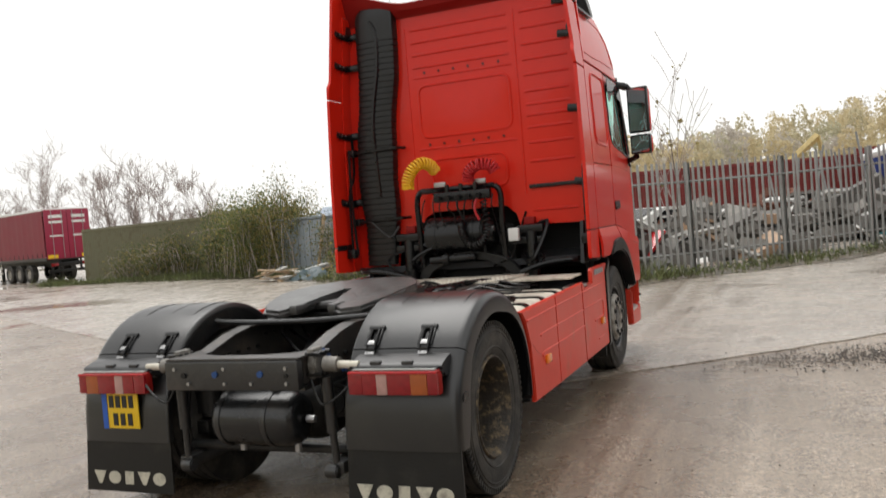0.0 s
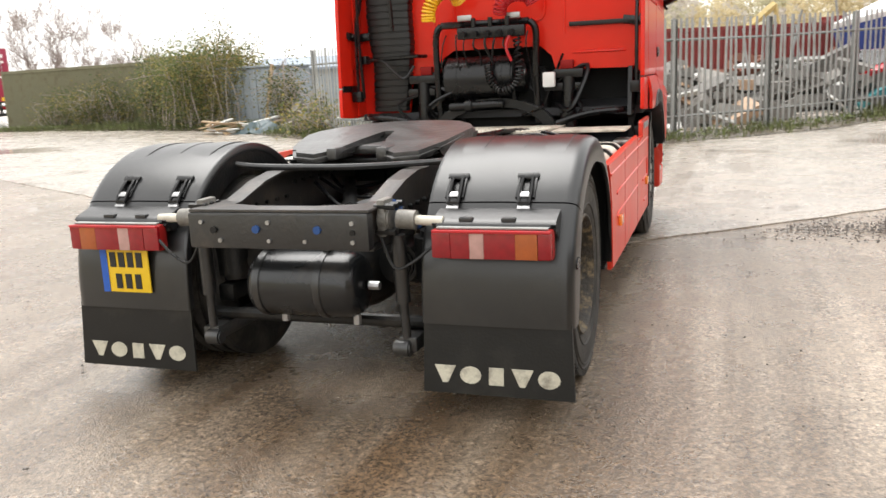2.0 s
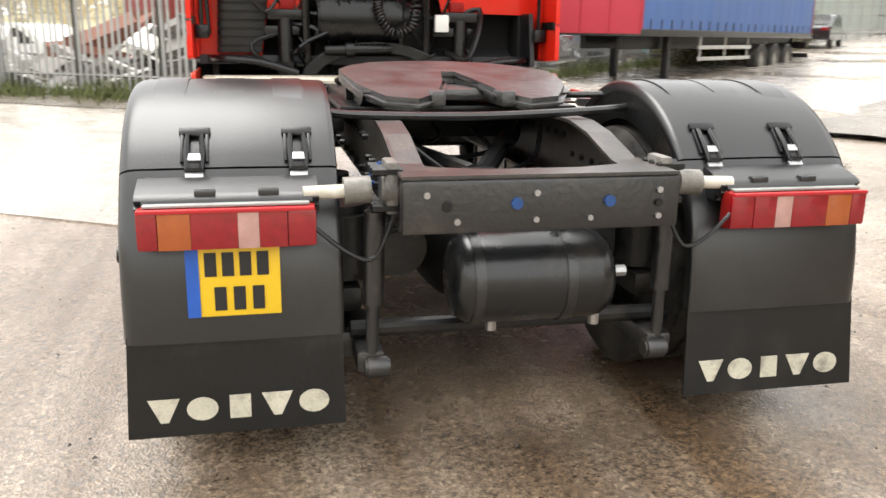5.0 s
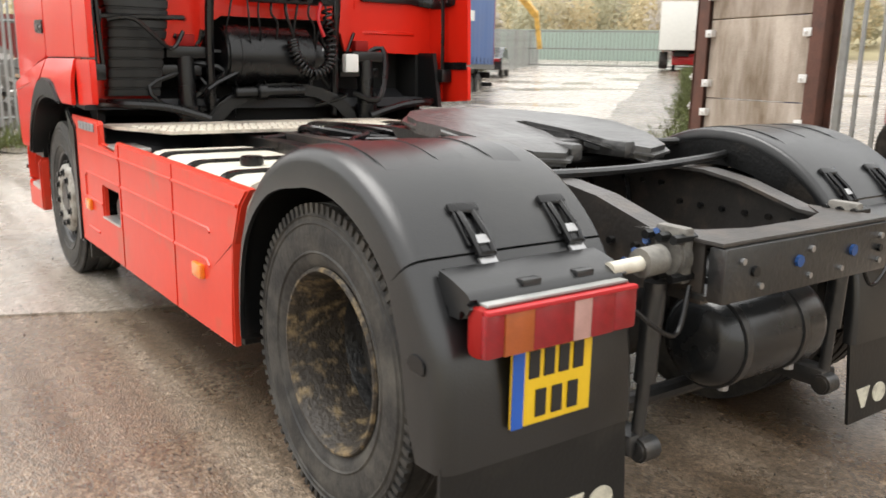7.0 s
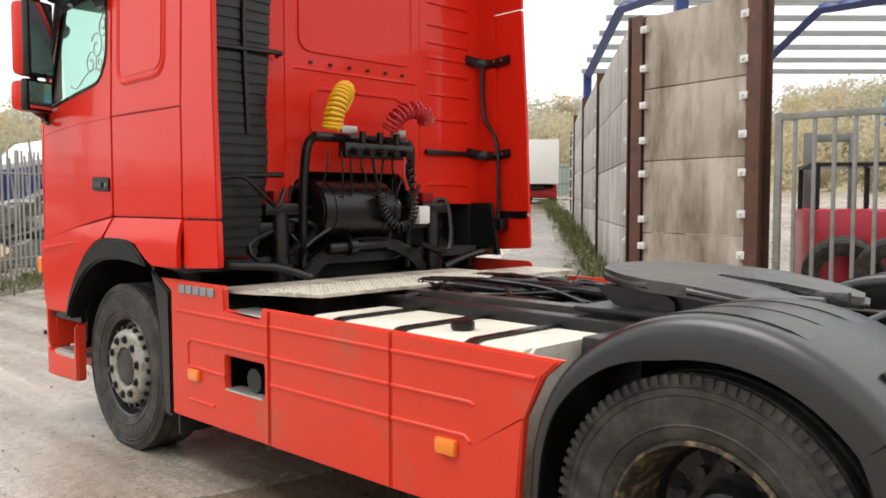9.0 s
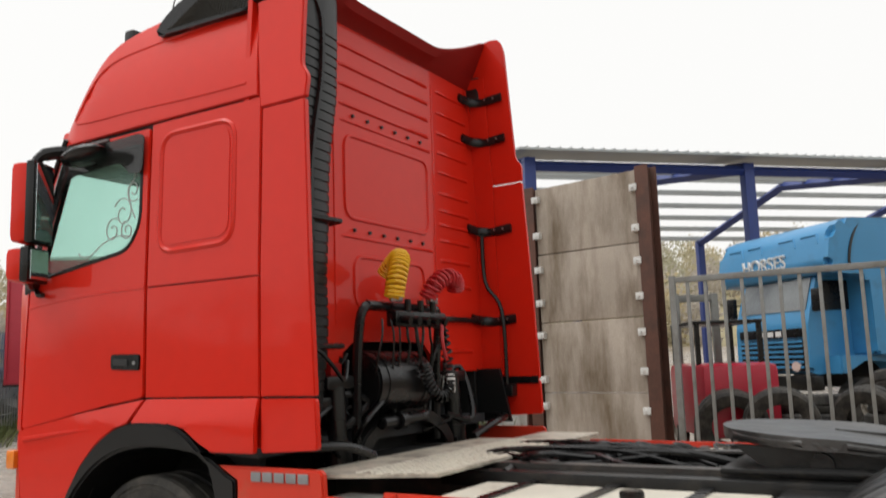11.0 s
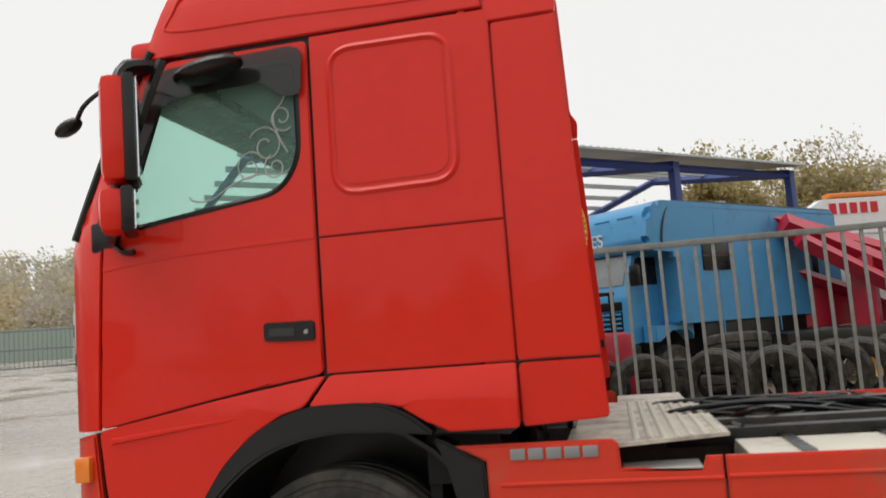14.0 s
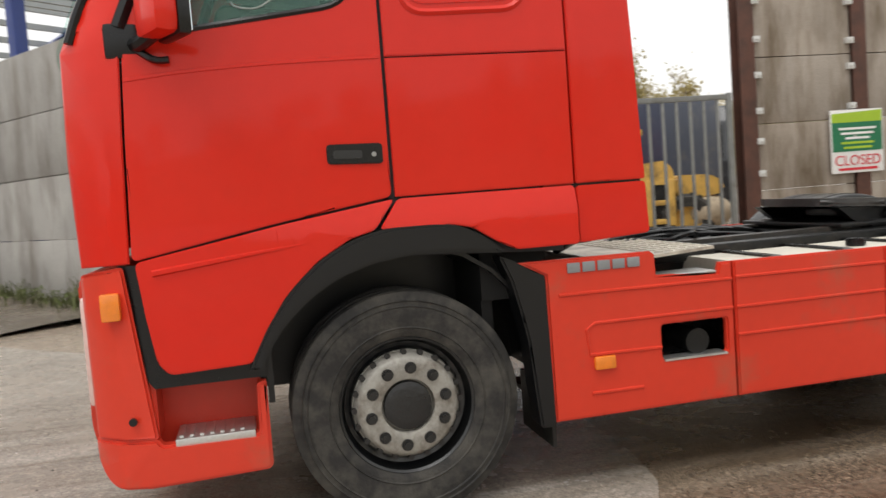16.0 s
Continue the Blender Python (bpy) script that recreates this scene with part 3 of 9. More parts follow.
def palisade(line, label, skip=0.0):
    top = thing("palisade_fence", label, "fence", m=pose(line[0][0], line[0][1], 0), kind="structure")
    inv = Vector((line[0][0], line[0][1], 0))
    rr = random.Random(5)
    for (xa, ya), (xb, yb) in zip(line, line[1:]):
        a, b = Vector((xa, ya, 0)), Vector((xb, yb, 0))
        d = (b - a).normalized()
        ln = (b - a).length
        ang = math.degrees(math.atan2(d.y, d.x))
        n = int(ln / 0.158)
        for i in range(n):
            p = a + d * (i + 0.5) * ln / n
            share("pale", PALE, top, Matrix.Translation(p - inv + Vector((0, 0, rise(p.x, p.y)))) @ pose(0, 0, 0, rr.uniform(-0.6, 0.6), rr.uniform(-0.8, 0.8), ang + 180 + rr.uniform(-4, 4)))
        m = int(ln / 2.75) + 1
        for i in range(m + 1):
            p = a + d * i * ln / m
            bm = bmesh.new()
            q = p - inv + Vector((-d.y, d.x, 0)) * 0.07
            z = rise(p.x, p.y)
            M = Matrix.Translation(q) @ pose(0, 0, 0, 0, 0, ang)
            box(bm, -0.05, 0.05, -0.004, 0.004, z, z + 2.35, m=M)
            box(bm, -0.05, -0.042, -0.045, 0.045, z, z + 2.35, m=M)
            box(bm, 0.042, 0.05, -0.045, 0.045, z, z + 2.35, m=M)
            part("post", bm, GALV_DARK, top)
        for h in (0.45, 1.95):
            bm = bmesh.new()
            for i in range(m):
                p, q = a + d * i * ln / m, a + d * (i + 1) * ln / m
                p, q = p - inv + Vector((-d.y, d.x, 0)) * 0.03, q - inv + Vector((-d.y, d.x, 0)) * 0.03
                zp, zq = rise(*(p + inv).xy) + h, rise(*(q + inv).xy) + h
                tube(bm, [p + Vector((0, 0, zp)), q + Vector((0, 0, zq))], 0.028, 4)
            part("rail", bm, GALV_DARK, top, smooth=False)


palisade(FENCE_L, "galvanised steel palisade fence with weeds at its foot")
palisade(FENCE_R, "galvanised steel palisade fence along the road verge")

# ---- concrete panel wall with rusty steel posts ----
def panel_wall(name, a, b, rows_, lab, h=1.03, first_post=True, last_post=True, z0=0.0, flip=1, pw=0.13, surface=CONCRETE):
    """One bay: concrete panels stacked between two steel H posts, held by small clips. flip: side of the clips."""
    a, b = Vector((*a, 0)), Vector((*b, 0))
    d = (b - a).normalized()
    ln = (b - a).length
    base = rise(*((a + b) / 2).xy) + z0
    M = Matrix.Translation((a.x, a.y, base)) @ pose(0, 0, 0, 0, 0, math.degrees(math.atan2(d.y, d.x)))
    t = thing(name, lab, "wall", m=M, kind="structure")
    rr = random.Random(int(a.x * 10))
    for i in range(rows_):
        bm = bmesh.new()
        box(bm, pw, ln - pw, -0.07, 0.07, i * h + 0.006, (i + 1) * h - 0.006, bevel=0.012)
        for v in bm.verts:
            v.co.y += rr.uniform(-0.004, 0.004)
        part("panel", bm, surface, t)
    for k, on in ((0, first_post), (ln, last_post)):
        if not on:
            continue
        bm = bmesh.new()
        box(bm, k - pw, k + pw, -0.13, -0.112, 0, rows_ * h + 0.03, bevel=0.003)
        box(bm, k - pw, k + pw, 0.112, 0.13, 0, rows_ * h + 0.03, bevel=0.003)
        box(bm, k - 0.008, k + 0.008, -0.112, 0.112, 0, rows_ * h + 0.03)
        part("post", bm, RUST, t, "rust-brown steel H post")
        for i in range(rows_):
            for f in (0.24 + rr.uniform(-0.05, 0.05), 0.78 + rr.uniform(-0.06, 0.06)):
                s = 1 if k == 0 else -1
                bm = bmesh.new()
                xx = k + s * (pw + 0.035)
                yy = flip * 0.145
                box(bm, xx - 0.06, xx + 0.06, min(yy, yy - flip * 0.08), max(yy, yy - flip * 0.08), i * h + f * h - 0.048, i * h + f * h + 0.048, bevel=0.006)
                cyl(bm, (xx + s * 0.01, yy, i * h + f * h), (xx + s * 0.01, yy + flip * 0.025, i * h + f * h), 0.016, 8)
                part("clip", bm, CLIP_STEEL, t)
    return t


panel_wall("wall_end", (7.0, 3.40), (7.42, 5.32), 4, "weather-stained concrete panels between rusty steel posts", flip=1, pw=0.1)
WALL = [(7.55, 5.5), (12.9, 9.6), (18.2, 13.65), (24.5, 18.4), (30.8, 23.0)]
for i in range(len(WALL) - 1):
    panel_wall("wall_road", WALL[i], WALL[i + 1], 4, "stacked grey concrete panel wall along the road", flip=1, first_post=True, last_post=i == len(WALL) - 2, pw=0.055, surface=CONCRETE_GREY)
panel_wall("wall_sign", (6.95, -5.35), (6.95, -3.35), 4, "stained concrete panels with rusty post beside the gate", flip=1)
panel_wall("wall_sign", (6.95, -8.4), (6.95, -5.35), 4, "stained concrete panels with rusty post carrying a sign", flip=1, last_post=False)

# ---- bar gate in the opening ----
gate = thing("bar_gate", "grey galvanised steel bar gate, closed", "gate", m=pose(6.95, -3.1, 0, 0, 0, 90))
GL = 6.25
bm = bmesh.new()
box(bm, 0, GL, -0.03, 0.03, 2.48, 2.56, bevel=0.006)
part("top_rail", bm, GALV_DARK, gate)
bm = bmesh.new()
box(bm, 0, GL, -0.03, 0.03, 0.12, 0.2, bevel=0.006)
part("bottom_rail", bm, GALV_DARK, gate)
for k in (0.03, GL - 0.03):
    bm = bmesh.new()
    box(bm, k - 0.04, k + 0.04, -0.035, 0.035, 0.08, 2.58, bevel=0.006)
    part("stile", bm, GALV_DARK, gate)
bm = bmesh.new()
box(bm, -0.022, 0.022, -0.018, 0.018, 0.2, 2.48, bevel=0.004)
BAR = finish(bm, "bar", GALV_DARK)
nb = 27
for i in range(1, nb):
    share("bar", BAR, gate, pose(i * GL / nb, 0, 0, 0, 0, 0))

# ---- sign on the wall ----
sign = thing("yard_sign", "green and white yard sign with a lime band, marked closed", "sign", m=pose(6.80, -5.22, 1.70, 90, 0, -90))
bm = bmesh.new()
box(bm, -0.48, 0.48, -0.50, 0.50, -0.01, 0.01, bevel=0.004)
part("board", bm, WHITE_PRINT, sign)
bm = bmesh.new()
box(bm, -0.46, 0.46, -0.16, 0.30, 0.012, 0.016)
part("green_field", bm, SIGN_GREEN, sign)
bm = bmesh.new()
prism(bm, [(-0.46, 0.30), (0.46, 0.30), (0.46, 0.48), (-0.46, 0.44)], along_z, 0.012, 0.016)
part("lime_band", bm, SIGN_LIME, sign)
for i, (w, c) in enumerate(((0.34, WHITE_PRINT), (0.3, WHITE_PRINT), (0.22, WHITE_PRINT), (0.3, SIGN_LIME), (0.26, SIGN_LIME))):
    bm = bmesh.new()
    box(bm, -w, w, 0.2 - i * 0.075 - 0.018, 0.2 - i * 0.075 + 0.018, 0.018, 0.021)
    part("print_bar", bm, c, sign)
lettering("CLOSED", 0.23, pose(0, -0.31, 0.014), SIGN_RED, sign, squash=1.0)
bm = bmesh.new()
box(bm, -0.36, 0.36, -0.46, -0.42, 0.012, 0.015)
part("print_bar", bm, SIGN_RED, sign)
# ---- the tractor unit: x to its right, y ahead from the rear axle, z up ----
truck = thing("tractor_unit", "red two-axle lorry tractor unit with a tall sleeper cab", "lorry")
HW = 1.245


def side_x(y, z):
    """Half width of the cab at a place on its side."""
    w = HW
    if z > 2.80:
        t = min(1.0, (z - 2.80) / 0.85)
        w -= 0.035 * t + 0.17 * t ** 2.2
    if z > 2.0:
        w -= 0.02 * min(1, (z - 2.0) / 0.8)
    front = 4.70 - max(0.0, z - 2.05) * 0.40
    if y > front:
        t = min(1.0, (y - front) / 0.30)
        w -= 0.34 * (1 - math.sqrt(max(0.0, 1 - t * t)))
    return w


def wing_x(y, z):
    """The lower wing: it leans outward below its top seam."""
    return side_x(y, z) + 0.032 * min(1.0, max(0.0, (1.39 - z) / 0.12)) ** 0.8


def defl_x(y, z):
    return HW - 0.02 * max(0.0, min(1, (z - 2.0) / 0.8)) - 0.10 * max(0.0, z - 2.8)


def panel(bm, outline, thick=0.022, off=0.0, holes=(), sx=-1, surf=side_x, step=0.12, bevel=0.005):
    """A body panel cut to an outline in (y, z), bent to the cab's side and given thickness."""
    edges = []
    for loop in (outline, *holes):
        vs = [bm.verts.new((0, y, z)) for y, z in loop]
        edges += [bm.edges.new((vs[i], vs[(i + 1) % len(vs)])) for i in range(len(vs))]
    bmesh.ops.triangle_fill(bm, edges=edges, use_beauty=True)
    ys, zs = [p[0] for p in outline], [p[1] for p in outline]
    for axis, lo, hi in ((1, min(ys), max(ys)), (2, min(zs), max(zs))):
        k = lo + step
        while k < hi - 0.02:
            co, no = Vector((0, 0, 0)), Vector((0, 0, 0))
            co[axis], no[axis] = k, 1
            bmesh.ops.bisect_plane(bm, geom=bm.verts[:] + bm.edges[:] + bm.faces[:], plane_co=co, plane_no=no)
            k += step
    for v in bm.verts:
        v.co.x = sx * (surf(v.co.y, v.co.z) + off)
    rim = [e for e in bm.edges if len(e.link_faces) == 1]
    faces = bm.faces[:]
    r = bmesh.ops.extrude_face_region(bm, geom=faces)
    moved = [v for v in r["geom"] if isinstance(v, bmesh.types.BMVert)]
    bmesh.ops.translate(bm, vec=(-sx * thick, 0, 0), verts=moved)
    bmesh.ops.delete(bm, geom=[f for f in faces if not f.is_valid], context="FACES")
    if bevel:
        rim = [e for e in rim if e.is_valid]
        bmesh.ops.bevel(bm, geom=rim, offset=bevel, segments=2, affect="EDGES")


def bead(pts, r=0.007, off=0.0, sx=-1, closed=False, flat=1.0, surf=side_x):
    bm = bmesh.new()
    tube(bm, [(sx * (surf(y, z) + off), y, z) for y, z in pts], r, 6, closed, flat)
    return bm


def both(fn):
    for sx in (-1, 1):
        fn(sx)


DOOR = rounded([(3.69, 1.395), (4.15, 1.325), (4.735, 1.215), (4.715, 1.7), (4.69, 2.13), (4.42, 2.80), (4.36, 2.845), (3.69, 2.85)], [0.03, 0.1, 0.03, 0.1, 0.1, 0.1, 0.06, 0.03])
WINDOW = rounded([(4.60, 2.085), (3.84, 2.185), (3.745, 2.32), (3.745, 2.76), (4.36, 2.76)], [0.03, 0.12, 0.1, 0.05, 0.06])
SLEEP_TOP = [(2.88, 1.972), (3.675, 1.972), (3.675, 2.865), (2.88, 2.87)]
SLEEP_MID = [(2.88, 1.393), (3.675, 1.393), (3.675, 1.966), (2.88, 1.966)]
SLEEP_LOW = [(2.88, 1.13), (3.17, 1.13), (3.26, 1.175), (3.36, 1.24), (3.46, 1.262), (3.755, 1.262), (3.665, 1.385), (2.88, 1.385)]
FRONT_LOW = [(3.68, 1.385), (3.775, 1.262), (3.88, 1.235), (4.02, 1.155), (4.15, 1.03), (4.24, 0.90), (4.31, 0.77), (4.63, 0.76), (4.672, 0.81), (4.70, 1.0), (4.722, 1.212), (4.15, 1.315)]
CORNER = [(4.745, 1.21), (4.95, 1.2), (4.965, 1.62), (4.945, 2.05), (4.90, 2.15), (4.70, 2.13), (4.725, 1.7)]
ROOF_SIDE = smooth_line([(4.48, 2.92), (4.43, 3.08), (4.35, 3.25), (4.22, 3.40), (4.06, 3.49), (3.78, 3.545), (3.4, 3.59), (2.985, 3.62)], 4)
ROOF_POLY = [(2.905, 2.885), (3.6, 2.88), (4.44, 2.87)] + [(p.x, p.y) for p in [Vector((q[0], q[1])) for q in ROOF_SIDE]]
DEFL_TOP = rounded([(2.89, 2.815), (2.60, 2.82), (2.59, 2.93), (2.635, 2.99), (2.655, 3.80), (2.69, 3.89), (2.83, 3.885), (2.995, 3.675), (2.985, 3.64), (2.872, 3.64), (2.862, 3.41), (2.955, 3.405), (2.935, 3.2)], [0.01, 0.01, 0.03, 0.03, 0.06, 0.04, 0.05, 0.02, 0.01, 0.02, 0.02, 0.01, 0.02])
DEFL_MID = rounded([(2.87, 1.392), (2.87, 2.805), (2.60, 2.81), (2.54, 1.392)], 0.012)
DEFL_LOW = rounded([(2.87, 1.13), (2.87, 1.382), (2.54, 1.382), (2.53, 1.15)], 0.02)


def cab_side(sx):
    bm = bmesh.new()
    panel(bm, DOOR, holes=[WINDOW], sx=sx)
    door = part("cab_door", bm, RED, truck)
    bm = bmesh.new()
    panel(bm, WINDOW, thick=0.006, off=-0.012, sx=sx, bevel=0)
    g = part("window_pane", bm, GLASS, door, "clear side window glass")
    g.visible_shadow = False
    part("window_seal", bead(WINDOW, 0.013, -0.004, sx, True), BLACK_GLOSS, door, "black rubber window seal")
    # wind deflector over the window top
    bm = bmesh.new()
    panel(bm, rounded([(3.715, 2.60), (3.70, 2.80), (3.75, 2.825), (4.36, 2.80), (4.60, 2.22), (4.50, 2.36), (4.38, 2.62), (4.30, 2.66), (3.90, 2.68), (3.80, 2.60)], 0.03), thick=0.006, off=0.03, sx=sx, bevel=0.0)
    part("wind_deflector", bm, SMOKED, door, "smoked wind deflector")
    # handle
    bm = bmesh.new()
    panel(bm, rounded([(3.715, 1.535), (3.945, 1.545), (3.945, 1.625), (3.715, 1.62)], 0.018), thick=0.02, off=0.010, sx=sx, bevel=0.004)
    h = part("door_handle", bm, BLACK_GLOSS, door, "black plastic pull handle with lock")
    bm = bmesh.new()
    cyl(bm, (sx * (HW + 0.008), 3.752, 1.575), (sx * (HW + 0.016), 3.752, 1.575), 0.010, 12)
    part("lock", bm, STEEL, door)
    bm = bmesh.new()
    panel(bm, rounded([(3.80, 1.56), (3.92, 1.565), (3.92, 1.60), (3.80, 1.595)], 0.012), thick=0.012, off=0.016, sx=sx, bevel=0.003)
    part("grip", bm, BLACK_PL, door)
    part("door_crease", bead([(p.x, p.y) for p in smooth_line([(3.70, 1.972, 0), (4.1, 1.964, 0), (4.45, 1.945, 0), (4.70, 1.918, 0)], 4)], 0.012, -0.007, sx), RED, door)
    for nm, poly in (("sleeper_panel", SLEEP_TOP), ("sleeper_panel", SLEEP_MID), ("sleeper_panel", rounded(SLEEP_LOW, 0.02)), ("wing_panel", rounded(FRONT_LOW, 0.025)), ("corner_panel", CORNER), ("roof_side_panel", ROOF_POLY)):
        bm = bmesh.new()
        low = poly[0][1] < 1.39 and nm != "corner_panel" or nm == "wing_panel"
        panel(bm, poly, sx=sx, surf=wing_x if low else side_x, step=0.06 if low else 0.12)
        part(nm, bm, RED, truck, angle=25 if low else 35)
    # raised frame of the blanked sleeper window
    part("pressed_frame", bead(rounded([(3.055, 2.155), (3.59, 2.145), (3.59, 2.79), (3.055, 2.79)], 0.11, 6), 0.017, -0.006, sx, True), RED, truck)
    bm = bmesh.new()
    panel(bm, rounded([(3.08, 2.185), (3.57, 2.175), (3.57, 2.765), (3.08, 2.765)], 0.09, 6), thick=0.01, off=0.004, sx=sx)
    part("blank_panel", bm, RED, truck)
    # pressed line along the roof side
    rl = [(2.99, 2.965), (3.3, 2.965), (3.8, 2.98), (4.33, 2.99)] + [(4.34, 3.08), (4.23, 3.27), (4.05, 3.355), (3.6, 3.385), (3.3, 3.39), (3.06, 3.395)]
    part("pressed_line", bead([(p.x, p.y) for p in smooth_line([(a, b, 0) for a, b in rl], 4)], 0.008, -0.002, sx), RED, truck)
    # seam fill: dark shell behind the panels
    for poly in (DEFL_TOP, DEFL_MID, DEFL_LOW):
        bm = bmesh.new()
        panel(bm, poly, thick=0.03, sx=sx, surf=defl_x)
        part("side_deflector", bm, RED, truck)
    # black clips between deflector and cab back
    for z in (3.45, 3.15, 2.48, 1.82):
        bm = bmesh.new()
        w = defl_x(2.7, z)
        tube(bm, smooth_line([(sx * (w - 0.20), 2.968, z + 0.01), (sx * (w - 0.09), 2.94, z - 0.005), (sx * (w - 0.048), 2.86, z - 0.012), (sx * (w - 0.044), 2.70, z + 0.004)], 4), 0.034, 8, flat=0.4)
        bracket = part("bracket", bm, BLACK_GLOSS, truck)
        for yb in (2.76, 2.83):
            bm = bmesh.new()
            cyl(bm, (sx * (w - 0.05), yb, z), (sx * (w - 0.064), yb, z), 0.008, 6)
            part("bolt", bm, STEEL, bracket)
    # red flange that closes the joint between cab back and deflectors
    bm = bmesh.new()
    panel(bm, [(2.83, 1.15), (3.0, 1.15), (3.0, 3.62), (2.83, 3.62)], thick=0.016, off=-0.034, sx=sx, surf=defl_x, bevel=0)
    part("joint_flange", bm, RED, truck)
    bm = bmesh.new()
    panel(bm, [(2.55, 1.36), (2.88, 1.36), (2.88, 1.41), (2.55, 1.41)], thick=0.01, off=-0.031, sx=sx, surf=defl_x, bevel=0)
    part("seam_strip", bm, BLACK_GLOSS, truck)
    bm = bmesh.new()
    tube(bm, smooth_line([(sx * 1.165, 2.93, 2.49), (sx * 1.165, 2.915, 2.1), (sx * 1.165, 2.79, 1.88), (sx * 1.165, 2.77, 1.35)], 5), 0.014, 6)
    part("deflector_stay", bm, BLACK_GLOSS, truck)
    bm = bmesh.new()
    box(bm, min(sx * 1.12, sx * 1.205), max(sx * 1.12, sx * 1.205), 2.71, 2.80, 1.27, 1.36, bevel=0.015)
    part("stay_foot", bm, BLACK_GLOSS, truck)
    # wheel arch trim
    out = [(3.235, 1.135), (3.306, 1.193), (3.374, 1.232), (3.465, 1.262), (3.63, 1.270), (3.77, 1.257), (3.89, 1.222), (4.014, 1.154), (4.14, 1.043), (4.244, 0.907), (4.30, 0.80), (4.325, 0.74)]
    inn = [(4.27, 0.735), (4.246, 0.80), (4.172, 0.903), (4.047, 1.014), (3.924, 1.082), (3.80, 1.122), (3.684, 1.141), (3.566, 1.147), (3.426, 1.142), (3.30, 1.128), (3.24, 1.122)]
    out = [(p.x, p.y) for p in smooth_line([(a, b, 0) for a, b in out], 4)]
    inn = [(p.x, p.y) for p in smooth_line([(a, b, 0) for a, b in inn], 4)]
    bm = bmesh.new()
    panel(bm, out + inn, thick=0.17, off=0.044, sx=sx, bevel=0.014, step=5)
    part("wheel_arch", bm, ARCH_PL, truck, "matt black plastic wheel arch")
    bm = bmesh.new()
    panel(bm, rounded([(3.03, 0.325), (3.10, 0.325), (3.115, 0.485), (3.135, 0.722), (3.16, 0.842), (3.195, 0.988), (3.245, 1.105), (3.19, 1.085), (3.09, 1.02), (3.04, 1.0)], 0.02), thick=0.14, off=0.0, sx=sx, bevel=0.01)
    part("arch_rear_guard", bm, ARCH_PL, truck, "black guard behind the front wheel")
    bm = bmesh.new()
    box(bm, min(sx * 0.78, sx * 1.2), max(sx * 0.78, sx * 1.2), 3.02, 3.04, 0.22, 0.50, bevel=0.004)
    part("front_mudflap", bm, FLAP, truck)
    # dark inner arch
    bm = bmesh.new()
    arc = [(3.66 + 0.63 * math.cos(a), 0.53 + 0.645 * math.sin(a)) for a in [math.pi * k / 14 for k in range(15)]]
    arc2 = [(3.66 + 0.645 * math.cos(a), 0.53 + 0.665 * math.sin(a)) for a in [math.pi * k / 14 for k in range(14, -1, -1)]]
    prism(bm, arc + arc2, along_x, sx * 0.62, sx * 1.17)
    prism(bm, arc2 + [(4.30, 0.53)], along_x, sx * 0.60, sx * 0.62)
    part("inner_arch", bm, ARCH_PL, truck)
    # bumper end: column, step box and tread
    bm = bmesh.new()
    panel(bm, rounded([(4.70, 0.50), (4.955, 0.50), (4.965, 1.17), (4.775, 1.20)], 0.02), thick=0.05, off=-0.004, sx=sx, bevel=0.012)
    col = part("bumper_corner", bm, RED_SKIRT, truck, "red bumper corner")
    bm = bmesh.new()
    box(bm, min(sx * 1.195, sx * 1.25), max(sx * 1.195, sx * 1.25), 4.795, 4.87, 0.99, 1.10, bevel=0.012)
    part("indicator", bm, LAMP_AMBER, col, "amber side indicator")
    bm = bmesh.new()
    box(bm, min(sx * 0.72, sx * 1.05), max(sx * 0.72, sx * 1.05), 4.86, 4.985, 0.62, 1.08, bevel=0.03)
    part("headlamp", bm, LAMP_CLEAR, col, "clear headlamp")
    bm = bmesh.new()
    cyl(bm, (sx * 1.23, 4.79, 0.585), (sx * 1.246, 4.79, 0.585), 0.016, 12)
    part("bolt", bm, BLACK_GLOSS, col)
    bm = bmesh.new()
    panel(bm, rounded([(4.265, 0.32), (4.90, 0.30), (4.965, 0.40), (4.965, 0.50), (4.70, 0.50), (4.69, 0.475), (4.31, 0.472), (4.305, 0.68), (4.265, 0.69)], [0.03, 0.1, 0.05, 0.02, 0.02, 0.02, 0.02, 0.015, 0.015]), thick=0.06, off=-0.004, sx=sx, bevel=0.012)
    stp = part("entry_step", bm, RED_SKIRT, truck, "red lower entry step box")
    bm = bmesh.new()
    box(bm, min(sx * 1.0, sx * 1.235), max(sx * 1.0, sx * 1.235), 4.325, 4.64, 0.455, 0.492, bevel=0.006)
    for k in range(7):
        box(bm, min(sx * 1.03, sx * 1.21), max(sx * 1.03, sx * 1.21), 4.37 + k * 0.04, 4.385 + k * 0.04, 0.491, 0.499)
    part("tread", bm, ALU, stp, "worn aluminium tread")
    bm = bmesh.new()
    box(bm, min(sx * 0.98, sx * 1.0), max(sx * 0.98, sx * 1.0), 4.28, 4.78, 0.42, 0.73)
    box(bm, min(sx * 0.98, sx * 1.19), max(sx * 0.98, sx * 1.19), 4.70, 4.80, 0.50, 1.18)
    part("step_back", bm, RED_SKIRT, stp)
    bm = bmesh.new()
    box(bm, min(sx * 0.6, sx * 1.18), max(sx * 0.6, sx * 1.18), 4.235, 4.26, 0.58, 0.8)
    part("splash_guard", bm, ARCH_PL, stp)
    bm = bmesh.new()
